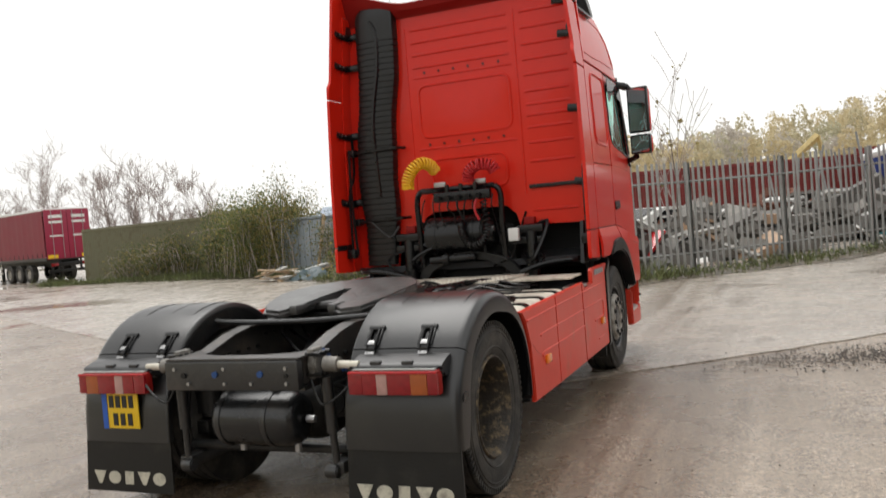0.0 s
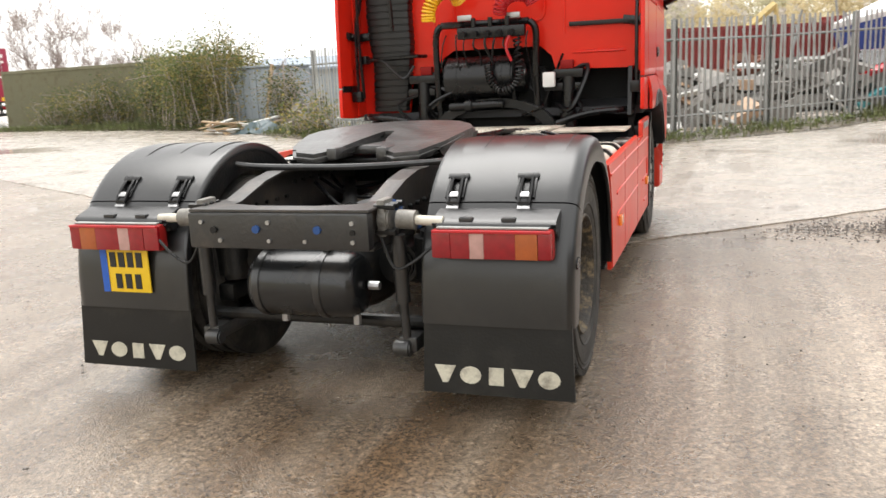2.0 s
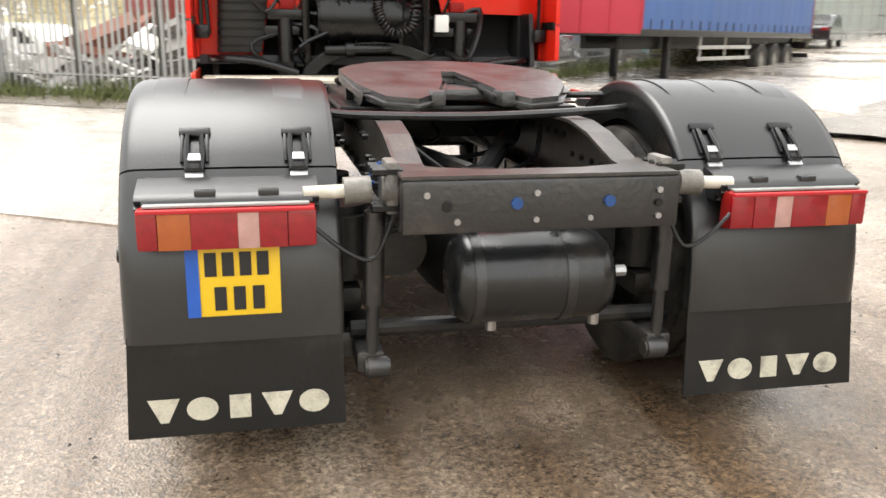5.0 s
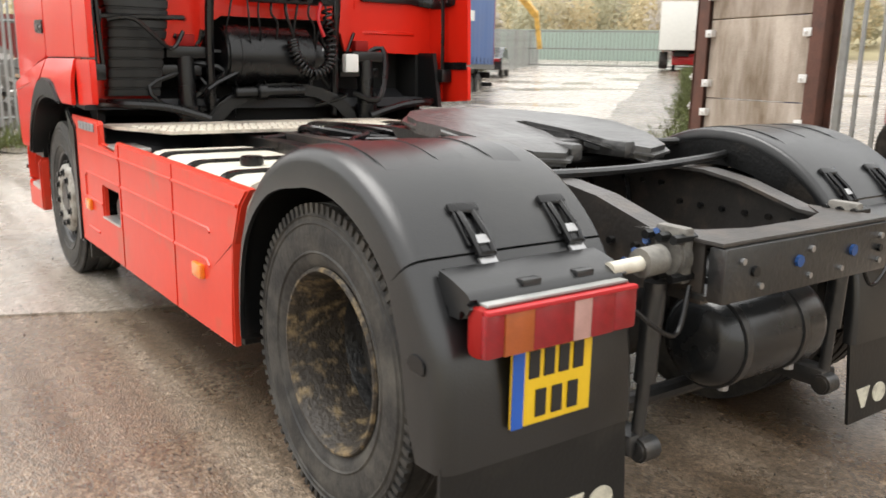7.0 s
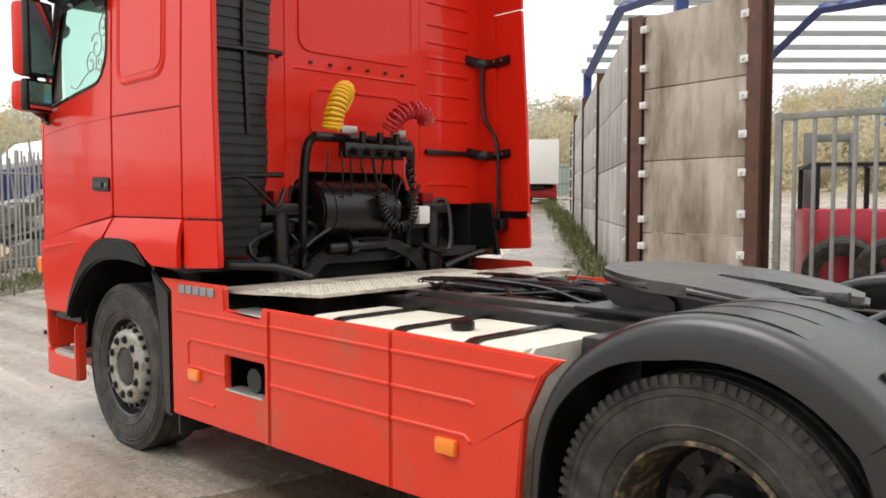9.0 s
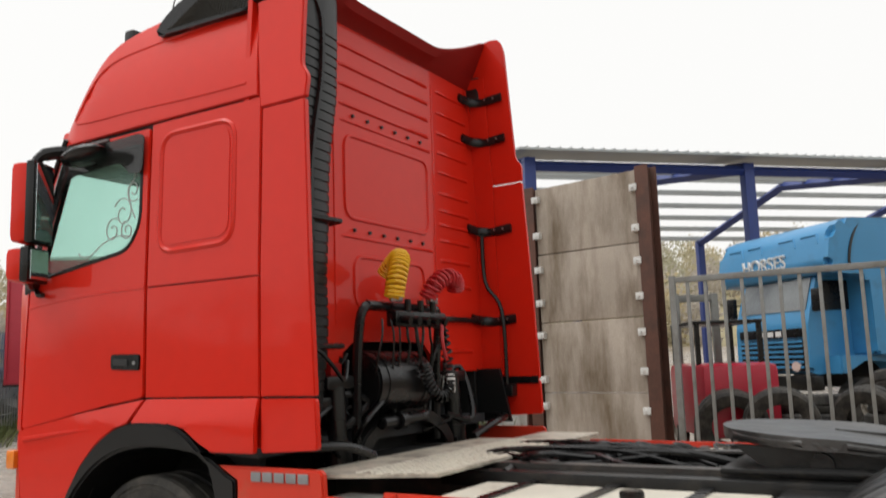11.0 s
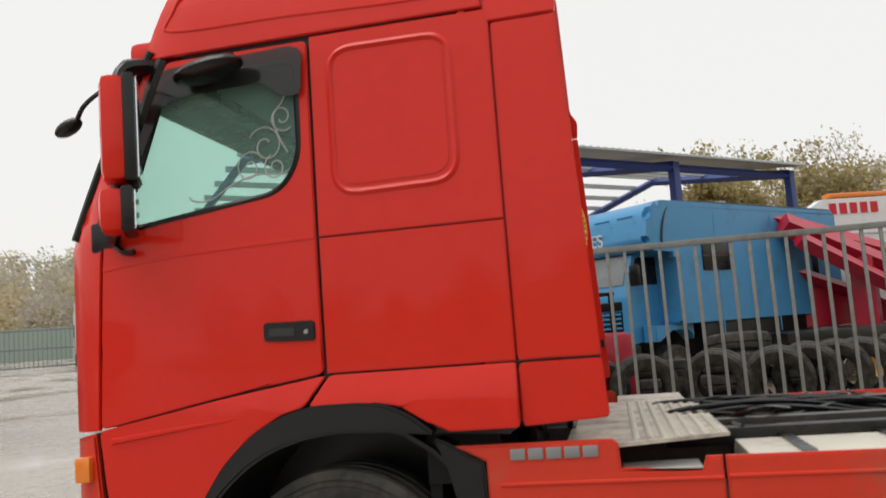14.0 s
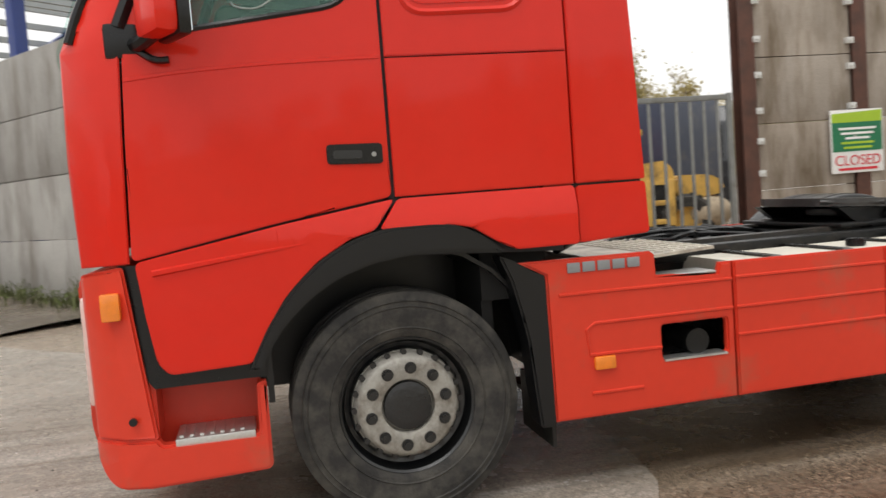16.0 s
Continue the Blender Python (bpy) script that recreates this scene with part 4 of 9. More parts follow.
    panel(bm, [(4.26, 0.70), (4.70, 0.70), (4.74, 0.76), (4.80, 1.20), (4.70, 1.2), (4.66, 0.85), (4.62, 0.79), (4.26, 0.79)], thick=0.05, off=-0.035, sx=sx, bevel=0)
    part("gap_trim", bm, BLACK_GLOSS, truck)
    # fold in the wing below the door
    part("pressed_line", bead([(4.66, 1.166), (4.478, 1.187), (4.267, 1.211), (4.06, 1.232)], [0.016, 0.014, 0.010, 0.004], -0.003, sx, surf=wing_x), RED, truck)
    # mirrors
    bm = bmesh.new()
    mx = sx * (1.375 if sx < 0 else 1.425)
    mz = 0.0 if sx < 0 else 0.05
    turn_in = Matrix.Translation((mx, 4.51, 0)) @ pose(0, 0, mz, 0, 0, 27 if sx < 0 else -8) @ Matrix.Translation((-mx, -4.51, 0))

    def turned(b):
        bmesh.ops.transform(b, matrix=turn_in, verts=b.verts)
        return b
    box(bm, mx - 0.105, mx + 0.105, 4.47, 4.585, 2.27, 2.74, bevel=0.045)
    mir = part("wing_mirror", turned(bm), RED, truck, "red-backed wing mirror")
    bm = bmesh.new()
    box(bm, mx - 0.11, mx + 0.11, 4.435, 4.49, 2.265, 2.745, bevel=0.02)
    part("mirror_rim", turned(bm), BLACK_GLOSS, mir)
    bm = bmesh.new()
    box(bm, mx - 0.09, mx + 0.09, 4.429, 4.434, 2.285, 2.725)
    part("mirror_glass", turned(bm), MIRROR, mir)
    bm = bmesh.new()
    box(bm, mx - 0.105, mx + 0.105, 4.49, 4.60, 2.05, 2.245, bevel=0.045)
    mir2 = part("wide_mirror", turned(bm), RED, truck, "red-backed wide-angle mirror")
    bm = bmesh.new()
    box(bm, mx - 0.11, mx + 0.11, 4.455, 4.51, 2.045, 2.25, bevel=0.02)
    part("mirror_rim", turned(bm), BLACK_GLOSS, mir2)
    bm = bmesh.new()
    box(bm, mx - 0.09, mx + 0.09, 4.449, 4.454, 2.065, 2.23)
    part("mirror_glass", turned(bm), MIRROR, mir2)
    bm = bmesh.new()
    tube(bm, smooth_line([(sx * 1.10, 4.40, 2.82), (sx * 1.2, 4.46, 2.84), (sx * 1.32, 4.52, 2.80), (sx * 1.36, 4.53, 2.70)], 5), [0.05] * 5 + [0.04] * 5 + [0.03] * 6, 8)
    part("mirror_arm", bm, BLACK_GLOSS, truck)
    bm = bmesh.new()
    tube(bm, smooth_line([(sx * 1.2, 4.66, 2.06), (sx * 1.28, 4.62, 2.05), (sx * 1.36, 4.55, 2.08)], 5), 0.03, 8)
    tube(bm, [(sx * 1.36, 4.54, 2.2), (sx * 1.36, 4.54, 2.3)], 0.025, 8)
    tube(bm, smooth_line([(sx * 1.235, 4.66, 2.05), (sx * 1.27, 4.58, 1.99), (sx * 1.28, 4.52, 1.985)], 4), 0.014, 6)
    box(bm, min(sx * 1.15, sx * 1.245), max(sx * 1.15, sx * 1.245), 4.62, 4.76, 2.0, 2.14, bevel=0.02)
    part("mirror_bracket", bm, BLACK_GLOSS, truck)
    # kerb mirror over the passenger's window
    bm = bmesh.new() if sx < 0 else None
    if sx < 0:
        bmesh.ops.create_uvsphere(bm, u_segments=16, v_segments=10, radius=1, matrix=Matrix.Translation((sx * 1.34, 4.10, 2.735)) @ pose(0, 0, 0, -8, 0, 6 * sx) @ Matrix.Diagonal((0.10, 0.17, 0.045, 1)))
        tube(bm, [(sx * 1.2, 4.05, 2.83), (sx * 1.33, 4.07, 2.77)], 0.03, 6)
        part("kerb_mirror", bm, BLACK_GLOSS, truck)
    # roof drum along the edge of the roof
    bm = bmesh.new()
    prof = [(p.x, p.y) for p in smooth_line([(2.985, 3.385, 0), (3.66, 3.40, 0), (3.71, 3.45, 0), (3.55, 3.555, 0), (3.30, 3.615, 0), (2.985, 3.645, 0)], 5)]
    prism(bm, prof, along_x, sx * 1.02, sx * 1.165, bevel=0.02)
    drum = part("roof_fairing", bm, BLACK_GLOSS, truck, "black ribbed roof-edge fairing")
    for k in range(30):
        y = 3.035 + k * 0.0205
        zt = 3.63 - max(0, y - 3.2) ** 2 * 0.72 - (y - 2.9) * 0.06
        bm = bmesh.new()
        tube(bm, [(sx * 1.167, y, 3.40 + 0.03 * (y - 2.9)), (sx * 1.167, y - 0.06, zt - 0.02)], 0.0055, 4)
        part("rib", bm, BLACK_PL, drum)
    bm = bmesh.new()
    box(bm, min(sx * 1.10, sx * 1.178), max(sx * 1.10, sx * 1.178), 2.876, 3.0, 3.415, 3.636, bevel=0.018)
    part("end_cap", bm, BLACK_PL, drum)


both(cab_side)

# inner shell: floor, firewall, dark lining, so that gaps show dark and the windows see an interior
bm = bmesh.new()
prism(bm, [(2.93, 1.16), (3.15, 1.16), (3.4, 1.29), (3.9, 1.29), (4.68, 1.24), (4.68, 1.20), (2.93, 1.10)], along_x, -1.2, 1.2)
part("cab_floor", bm, CAB_IN, truck)
for sx in (-1, 1):
    bm = bmesh.new()
    panel(bm, [(3.03, 1.14), (3.2, 1.14), (3.42, 1.27), (3.72, 1.27), (3.72, 2.86), (4.3, 2.86), (4.28, 2.98), (4.1, 3.2), (3.9, 3.35), (3.03, 3.5)], thick=0.02, off=-0.03, sx=sx, bevel=0)
    part("side_lining", bm, CAB_IN, truck)
    bm = bmesh.new()
    panel(bm, [(3.70, 1.30), (4.72, 1.22), (4.70, 2.07), (3.70, 2.17)], thick=0.02, off=-0.03, sx=sx, bevel=0)
    part("door_lining", bm, CAB_IN, truck)
bm = bmesh.new()
box(bm, -1.12, 1.12, 4.62, 4.86, 1.3, 2.02, bevel=0.06)
box(bm, -1.0, 1.0, 4.35, 4.66, 1.75, 2.0, bevel=0.08)
part("dashboard", bm, CAB_IN, truck)
bm = bmesh.new()
box(bm, -1.10, 1.13, 3.06, 4.30, 2.80, 2.88, bevel=0.02)
prism(bm, [(3.7, 2.80), (4.3, 2.80), (4.3, 2.76), (3.7, 2.66)], along_x, 0.95, 1.13)
part("headliner", bm, CAB_GREY, truck)
bm = bmesh.new()
box(bm, -1.15, 1.15, 3.04, 3.6, 1.72, 1.95, bevel=0.05)
part("bunk", bm, CAB_GREY, truck)
for cx in (-0.62, 0.62):
    bm = bmesh.new()
    box(bm, cx - 0.26, cx + 0.26, 3.72, 4.2, 1.62, 1.80, bevel=0.05)
    box(bm, cx - 0.25, cx + 0.25, 3.62, 3.76, 1.75, 2.38, bevel=0.05)
    part("seat", bm, CAB_IN, truck)
bm = bmesh.new()
lathe(bm, [(0.225 + 0.016 * math.cos(a), 0.016 * math.sin(a)) for a in [2 * math.pi * k / 8 for k in range(8)]], pose(0.62, 4.34, 2.06, -65, 0, 0), 28, True)
tube(bm, [(0.42, 4.34, 2.06), (0.82, 4.34, 2.06)], 0.02, 6)
part("steering_wheel", bm, BLACK_GLOSS, truck)
# swirl stickers on the side windows
for sx in (-1, 1):
    curls = [smooth_line([(3.79, 2.70, 0), (3.81, 2.60, 0), (3.86, 2.53, 0), (3.84, 2.44, 0), (3.80, 2.36, 0)], 6),
             smooth_line([(3.80, 2.26, 0), (3.95, 2.275, 0), (4.07, 2.24, 0), (4.17, 2.185, 0), (4.25, 2.19, 0), (4.27, 2.21, 0)], 6)]
    for cy, cz, r0, turn, way in ((3.90, 2.40, 0.085, 0.5, 1), (3.98, 2.31, 0.07, 2.6, -1), (3.82, 2.52, 0.06, 4.0, 1), (3.86, 2.30, 0.055, 1.2, -1)):
        curls.append([Vector((cy + r0 * (1 - 0.75 * q / 24) * math.cos(turn + way * q * 0.34), cz + r0 * 1.1 * (1 - 0.75 * q / 24) * math.sin(turn + way * q * 0.34), 0)) for q in range(25)])
    for curl in curls:
        part("swirl_sticker", bead([(p.x, p.y) for p in curl], 0.0035, -0.010, sx), STICKER, truck)
# roof skin between the side panels
bm = bmesh.new()
prof = [(p.x, p.y) for p in ROOF_SIDE]
ring = []
for y, z in prof:
    w = side_x(y, z) - 0.004
    row = []
    for k in range(15):
        u = -1 + 2 * k / 14
        row.append(bm.verts.new((w * u, y + 0.10 * (1 - u * u) * (1 if z < 3.45 else 0.2), z + 0.085 * (1 - abs(u) ** 2.5))))
    ring.append(row)
for a, b in zip(ring, ring[1:]):
    for k in range(14):
        bm.faces.new((a[k], a[k + 1], b[k + 1], b[k]))
part("roof", bm, RED, truck)
# front: windscreen, front panel, visor, bumper
bm = bmesh.new()
rows = []
for i in range(9):
    t = i / 8
    y, z = 4.97 - 0.46 * t ** 1.2, 2.08 + 0.83 * t
    w = side_x(y, z)
    rows.append([bm.verts.new((w * (-1 + k / 6), y + 0.12 * (1 - (-1 + k / 6) ** 2), z)) for k in range(13)])
for a, b in zip(rows, rows[1:]):
    for k in range(12):
        bm.faces.new((a[k], a[k + 1], b[k + 1], b[k]))
ws = part("windscreen", bm, GLASS, truck, "clear curved windscreen")
ws.visible_shadow = False
for sx in (-1, 1):
    bm = bmesh.new()
    tube(bm, [(sx * (side_x(4.90 - 0.46 * t ** 1.2, 2.08 + 0.83 * t) + 0.0), 4.90 - 0.46 * t ** 1.2, 2.08 + 0.83 * t) for t in [i / 8 for i in range(9)]], 0.022, 8)
    part("windscreen_pillar", bm, BLACK_GLOSS, truck)
    bm = bmesh.new()
    panel(bm, [(4.72, 2.12), (4.90, 2.12), (4.90, 2.2), (4.78, 2.42), (4.64, 2.65), (4.50, 2.90), (4.38, 2.86), (4.43, 2.75), (4.52, 2.52), (4.62, 2.3)], thick=0.03, off=-0.002, sx=sx, bevel=0.004)
    part("corner_pillar", bm, RED, truck)
    bm = bmesh.new()
    tube(bm, [(sx * (side_x(y, z) - 0.02), y, z) for y, z in ((4.70, 2.12), (4.62, 2.3), (4.52, 2.52), (4.43, 2.75), (4.38, 2.86))], 0.035, 8)
    part("door_pillar", bm, BLACK_GLOSS, truck)
bm = bmesh.new()
rows = []
for z in (1.20, 1.4, 1.7, 1.95, 2.08):
    rows.append([bm.verts.new((0.95 * (-1 + k / 6), 4.93 + 0.12 * (1 - (-1 + k / 6) ** 2), z)) for k in range(13)])
for a, b in zip(rows, rows[1:]):
    for k in range(12):
        bm.faces.new((a[k], a[k + 1], b[k + 1], b[k]))
part("front_panel", bm, RED, truck)
bm = bmesh.new()
prism(bm, rounded([(4.75, 0.30), (4.95, 0.32), (5.0, 0.5), (5.0, 1.16), (4.85, 1.19), (4.75, 1.19)], 0.05), along_x, -0.93, 0.93, bevel=0.02)
part("front_bumper", bm, RED_SKIRT, truck)
bm = bmesh.new()
prism(bm, rounded([(4.42, 2.84), (4.52, 2.84), (4.74, 2.79), (4.75, 2.81), (4.58, 2.93), (4.44, 2.98)], 0.015), along_x, -1.02, 1.02, bevel=0.01)
part("sun_visor", bm, BLACK_GLOSS, truck, "dark sun visor")
for sx in (-1, 1):
    bm = bmesh.new()
    box(bm, sx * 0.97 - 0.05, sx * 0.97 + 0.05, 4.105, 4.19, 3.50, 3.595, bevel=0.02)
    part("roof_marker", bm, BLACK_GLOSS, truck)
    bm = bmesh.new()
    box(bm, min(sx * 1.0, sx * 1.14), max(sx * 1.0, sx * 1.14), 4.36, 4.60, 2.87, 3.0, bevel=0.04)
    part("visor_end", bm, RED, truck)
bm = bmesh.new()
tube(bm, [(-0.98, 3.85, 3.52), (-0.98, 3.62, 4.20)], [0.005, 0.002], 5)
part("aerial", bm, BLACK_GLOSS, truck)
# front-corner marker mirror on its stalk
bm = bmesh.new()
bmesh.ops.create_uvsphere(bm, u_segments=14, v_segments=8, radius=1, matrix=Matrix.Translation((-0.97, 5.045, 2.685)) @ pose(0, 0, 0, -26, 0, 0) @ Matrix.Diagonal((0.05, 0.078, 0.036, 1)))
tube(bm, smooth_line([(-1.0, 4.55, 2.84), (-1.02, 4.78, 2.84), (-1.0, 4.93, 2.78), (-0.97, 5.00, 2.71)], 5), 0.012, 6)
part("front_mirror", bm, BLACK_GLOSS, truck)

# ---- cab back ----
bm = bmesh.new()
back = [(-1.215, 1.16), (-0.78, 1.16), (-0.74, 1.42), (-0.5, 1.46), (-0.46, 1.60), (-0.36, 1.66), (0.38, 1.66), (0.47, 1.58), (0.50, 1.47), (1.12, 1.46), (1.215, 1.40), (1.21, 2.8), (1.19, 3.2), (1.165, 3.60), (-1.165, 3.60), (-1.19, 3.2), (-1.21, 2.8)]
prism(bm, back, along_y, 2.98, 3.01)
part("cab_back", bm, RED, truck)


def rib(x0, x1, z, r=0.014):
    bm = bmesh.new()
    tube(bm, [(x0, 2.988, z - 0.004), (x0 + 0.02, 2.98, z), (x1 - 0.02, 2.98, z), (x1, 2.988, z - 0.004)], r, 6, flat=1.0)
    part("pressed_rib", bm, RED, truck)


for z in (3.42, 3.30, 3.18, 3.06):
    rib(-0.46, 0.52, z)
for z in (3.42, 3.27, 3.12, 2.98, 2.84, 2.69, 2.57, 2.47, 2.36, 2.22, 2.05, 1.60):
    rib(0.64, 1.06, z)
for z in (2.96, 2.27):
    rib(-0.46, 0.54, z, 0.011)
    for k in range(6):
        bm = bmesh.new()
        cyl(bm, (-0.34 + k * 0.15, 2.985, z + 0.04), (-0.34 + k * 0.15, 2.965, z + 0.04), 0.011, 8)
        part("rivet", bm, BLACK_GLOSS, truck)
for z0, z1, a, b in ((2.38, 2.88, -0.42, 0.5), (1.86, 2.16, -0.34, 0.42)):
    bm = bmesh.new()
    tube(bm, [(x, 2.98, z) for x, z in rounded([(a, z0), (b, z0), (b, z1), (a, z1)], 0.09, 5)], 0.013, 6, True)
    part("pressed_frame", bm, RED, truck)
bm = bmesh.new()
for x in (0.58, -0.52):
    bm = bmesh.new()
    tube(bm, [(x, 2.984, 1.75), (x, 2.984, 3.45)], 0.012, 6)
    part("pressed_rib", bm, RED, truck)
bm = bmesh.new()
box(bm, 0.62, 1.12, 2.95, 2.98, 1.80, 1.835, bevel=0.005)
part("back_strip", bm, BLACK_GLOSS, truck)
# roof overhang at the back: sloped cap across
bm = bmesh.new()
last = None
for i in range(33):
    x = -1.105 + 2.21 * i / 32
    s = min(1.0, max(0.0, (abs(x) - 0.45) / 0.62))
    zt = 3.665 + 0.22 * s ** 1.4
    yt = -0.05 * s
    sec = [bm.verts.new((x, y, z)) for y, z in ((3.03, 3.55), (2.975, 3.55), (2.965, 3.565), (2.88 + yt, zt - 0.065), (2.85 + yt, zt - 0.008), (2.862 + yt, zt), (3.04, 3.60 + 0.5 * (zt - 3.60)))]
    if last:
        for k in range(7):
            bm.faces.new((last[k], last[(k + 1) % 7], sec[(k + 1) % 7], sec[k]))
    else:
        bm.faces.new(sec)
    last = sec
bm.faces.new(last[::-1])
# the darker red paints the shade on its underside
part("rear_roof_spoiler", bm, RED_IN, truck, "red rear roof spoiler, underside shade in its colour")
# dark plate added for the shaded recess below the cab's back corner
bm = bmesh.new()
prism(bm, [(2.72, 1.10), (2.98, 1.10), (2.98, 1.47), (2.80, 1.47)], along_x, 1.10, 1.13)
part("recess_shade_plate", bm, STACK_PL, truck)

# ---- air intake stack ----
bm = bmesh.new()
prev = None
levels = [1.18, 1.215]
while levels[-1] < 3.36:
    z = levels[-1]
    levels += [z + 0.004, z + 0.012, z + 0.016, z + 0.056]
levels += [3.42, 3.5, 3.58, 3.62, 3.655, 3.68, 3.695, 3.70]
for i, z in enumerate(levels):
    t = (z - 1.18) / 2.52
    ribbed = 2 <= i < len(levels) - 8
    groove = -0.007 if ribbed and (i - 2) % 4 in (0, 1) else 0.0
    wide = float(np.interp(z, [1.18, 1.6, 1.75, 2.3, 2.7, 3.0, 3.3, 3.7], [0.15, 0.17, 0.19, 0.20, 0.185, 0.20, 0.205, 0.20]))
    cx = float(np.interp(z, [1.18, 1.6, 2.0, 2.5, 3.0, 3.7], [-0.93, -0.89, -0.91, -0.88, -0.81, -0.79]))
    deep = 0.07 if t > 0.15 else 0.05 + 0.13 * t
    top = 1 if z < 3.58 else math.sqrt(max(0.02, 1 - ((z - 3.58) / 0.122) ** 2))
    a, b = (wide + groove) * (0.35 + 0.65 * top), (deep + groove) * (0.3 + 0.7 * top)
    ringv = []
    for u, v in rounded([(-1, -0.8), (-0.3, -1), (0.0, -0.93), (0.3, -1), (1, -0.8), (1, 1), (-1, 1)], [0.3, 0.3, 0.1, 0.3, 0.3, 0.2, 0.2], 3):
        ringv.append(bm.verts.new((cx + u * a, 2.925 + v * b, z)))
    if prev:
        for k in range(len(ringv)):
            bm.faces.new((prev[k], prev[(k + 1) % len(ringv)], ringv[(k + 1) % len(ringv)], ringv[k]))
    else:
        bm.faces.new(ringv[::-1])
    prev = ringv
bm.faces.new(prev)
stack = part("air_intake", bm, STACK_PL, truck, "ribbed black plastic air intake stack", angle=30)
bm = bmesh.new()
tube(bm, smooth_line([(-0.83, 2.862, 3.55), (-0.77, 2.858, 3.42), (-0.78, 2.856, 3.1), (-0.85, 2.856, 2.75), (-0.88, 2.856, 2.45), (-0.86, 2.858, 1.85)], 5), 0.018, 6)
part("seam_rib", bm, BLACK_GLOSS, stack)
for z in (2.3, 1.62):
    bm = bmesh.new()
    tube(bm, [(-1.13, 2.86, z), (-1.06, 2.845, z), (-0.64, 2.845, z + 0.01), (-0.60, 2.95, z + 0.01)], 0.015, 6)
    box(bm, -1.17, -1.10, 2.82, 2.92, z - 0.035, z + 0.035, bevel=0.01)
    part("strap", bm, BLACK_GLOSS, stack)
bm = bmesh.new()
tube(bm, smooth_line([(-1.08, 2.8, 1.60), (-0.95, 2.77, 1.61), (-0.84, 2.75, 1.52), (-0.74, 2.76, 1.45), (-0.66, 2.8, 1.55)], 5), 0.012, 6)
tube(bm, smooth_line([(-1.13, 2.78, 2.3), (-1.14, 2.78, 1.8), (-1.12, 2.78, 1.3)], 4), 0.014, 6)
part("cable", bm, BLACK_GLOSS, stack)

# ---- rear mechanics behind the cab ----
bm = bmesh.new()
for x in (-0.47, 0.37):
    tube(bm, smooth_line([(x, 2.89, 1.05), (x - 0.01, 2.87, 1.5), (x, 2.85, 1.78), (x + (0.05 if x < 0 else -0.05), 2.84, 1.86)], 5), 0.028, 8)
tube(bm, [(-0.42, 2.84, 1.86), (0.32, 2.84, 1.86)], 0.028, 8)
part("hose_frame", bm, BLACK_GLOSS, truck, "black tubular suzie hose frame")
bm = bmesh.new()
box(bm, -0.26, 0.30, 2.75, 2.82, 1.74, 1.83, bevel=0.01)
for k in range(5):
    cyl(bm, (-0.2 + k * 0.1, 2.75, 1.78), (-0.2 + k * 0.1, 2.69, 1.77), 0.024, 10)
for k in range(3):
    cyl(bm, (-0.12 + k * 0.14, 2.76, 1.83), (-0.12 + k * 0.14, 2.76, 1.90), 0.02, 8)
part("coupling_block", bm, BLACK_GLOSS, truck)


def coil(bm, path, r, wire, turns, seg=10):
    pts = smooth_line(path, 10)
    n = turns * seg
    out = []
    for i in range(n + 1):
        t = i / n * (len(pts) - 1)
        k = min(int(t), len(pts) - 2)
        p = pts[k].lerp(pts[k + 1], t - k)
        d = (pts[k + 1] - pts[k]).normalized()
        u = d.orthogonal().normalized() if abs(d.x) > 0.98 else (Vector((1, 0, 0)) - d * d.x).normalized()
        v = d.cross(u)
        a = 2 * math.pi * i / seg
        out.append(p + (u * math.cos(a) + v * math.sin(a)) * r)
    tube(bm, out, wire, 6)


bm = bmesh.new()
coil(bm, [(-0.455, 2.63, 1.89), (-0.445, 2.62, 1.97), (-0.40, 2.63, 2.06), (-0.33, 2.67, 2.115), (-0.27, 2.75, 2.10), (-0.25, 2.82, 2.04)], 0.05, 0.0105, 20)
part("yellow_air_coil", bm, YELLOW_COIL, truck, "yellow coiled air hose")
bm = bmesh.new()
coil(bm, [(0.10, 2.76, 1.92), (0.13, 2.72, 2.0), (0.22, 2.70, 2.05), (0.34, 2.70, 2.04), (0.38, 2.72, 1.98)], 0.05, 0.009, 15)
part("red_air_coil", bm, RED_COIL, truck, "red coiled air hose")
bm = bmesh.new()
coil(bm, [(0.24, 2.74, 1.72), (0.26, 2.72, 1.5), (0.22, 2.70, 1.36), (0.10, 2.70, 1.32), (0.02, 2.72, 1.42), (0.0, 2.74, 1.52)], 0.030, 0.008, 26)
part("black_electric_coil", bm, BLACK_GLOSS, truck)
bm = bmesh.new()
tube(bm, smooth_line([(0.2, 2.72, 1.78), (0.16, 2.70, 1.66), (0.2, 2.70, 1.55)], 4), 0.012, 6)
part("red_hose", bm, RED_COIL, truck)
# cables hanging from the coupling row, and pipes under the drum
rr = random.Random(31)
for k in range(9):
    x = -0.36 + 0.085 * k
    bm = bmesh.new()
    tube(bm, smooth_line([(x, 2.78, 1.78), (x + rr.uniform(-0.03, 0.03), 2.76, 1.68), (x + rr.uniform(-0.06, 0.06), 2.79, rr.uniform(1.45, 1.6)), (x + rr.uniform(-0.12, 0.12), 2.86, rr.uniform(1.2, 1.35))], 5), rr.choice((0.006, 0.008, 0.011)), 6)
    part("cable", bm, BLACK_GLOSS, truck)
bm = bmesh.new()
cyl(bm, (-0.36, 2.80, 1.20), (0.10, 2.80, 1.215), 0.035, 14, bevel=0.006)
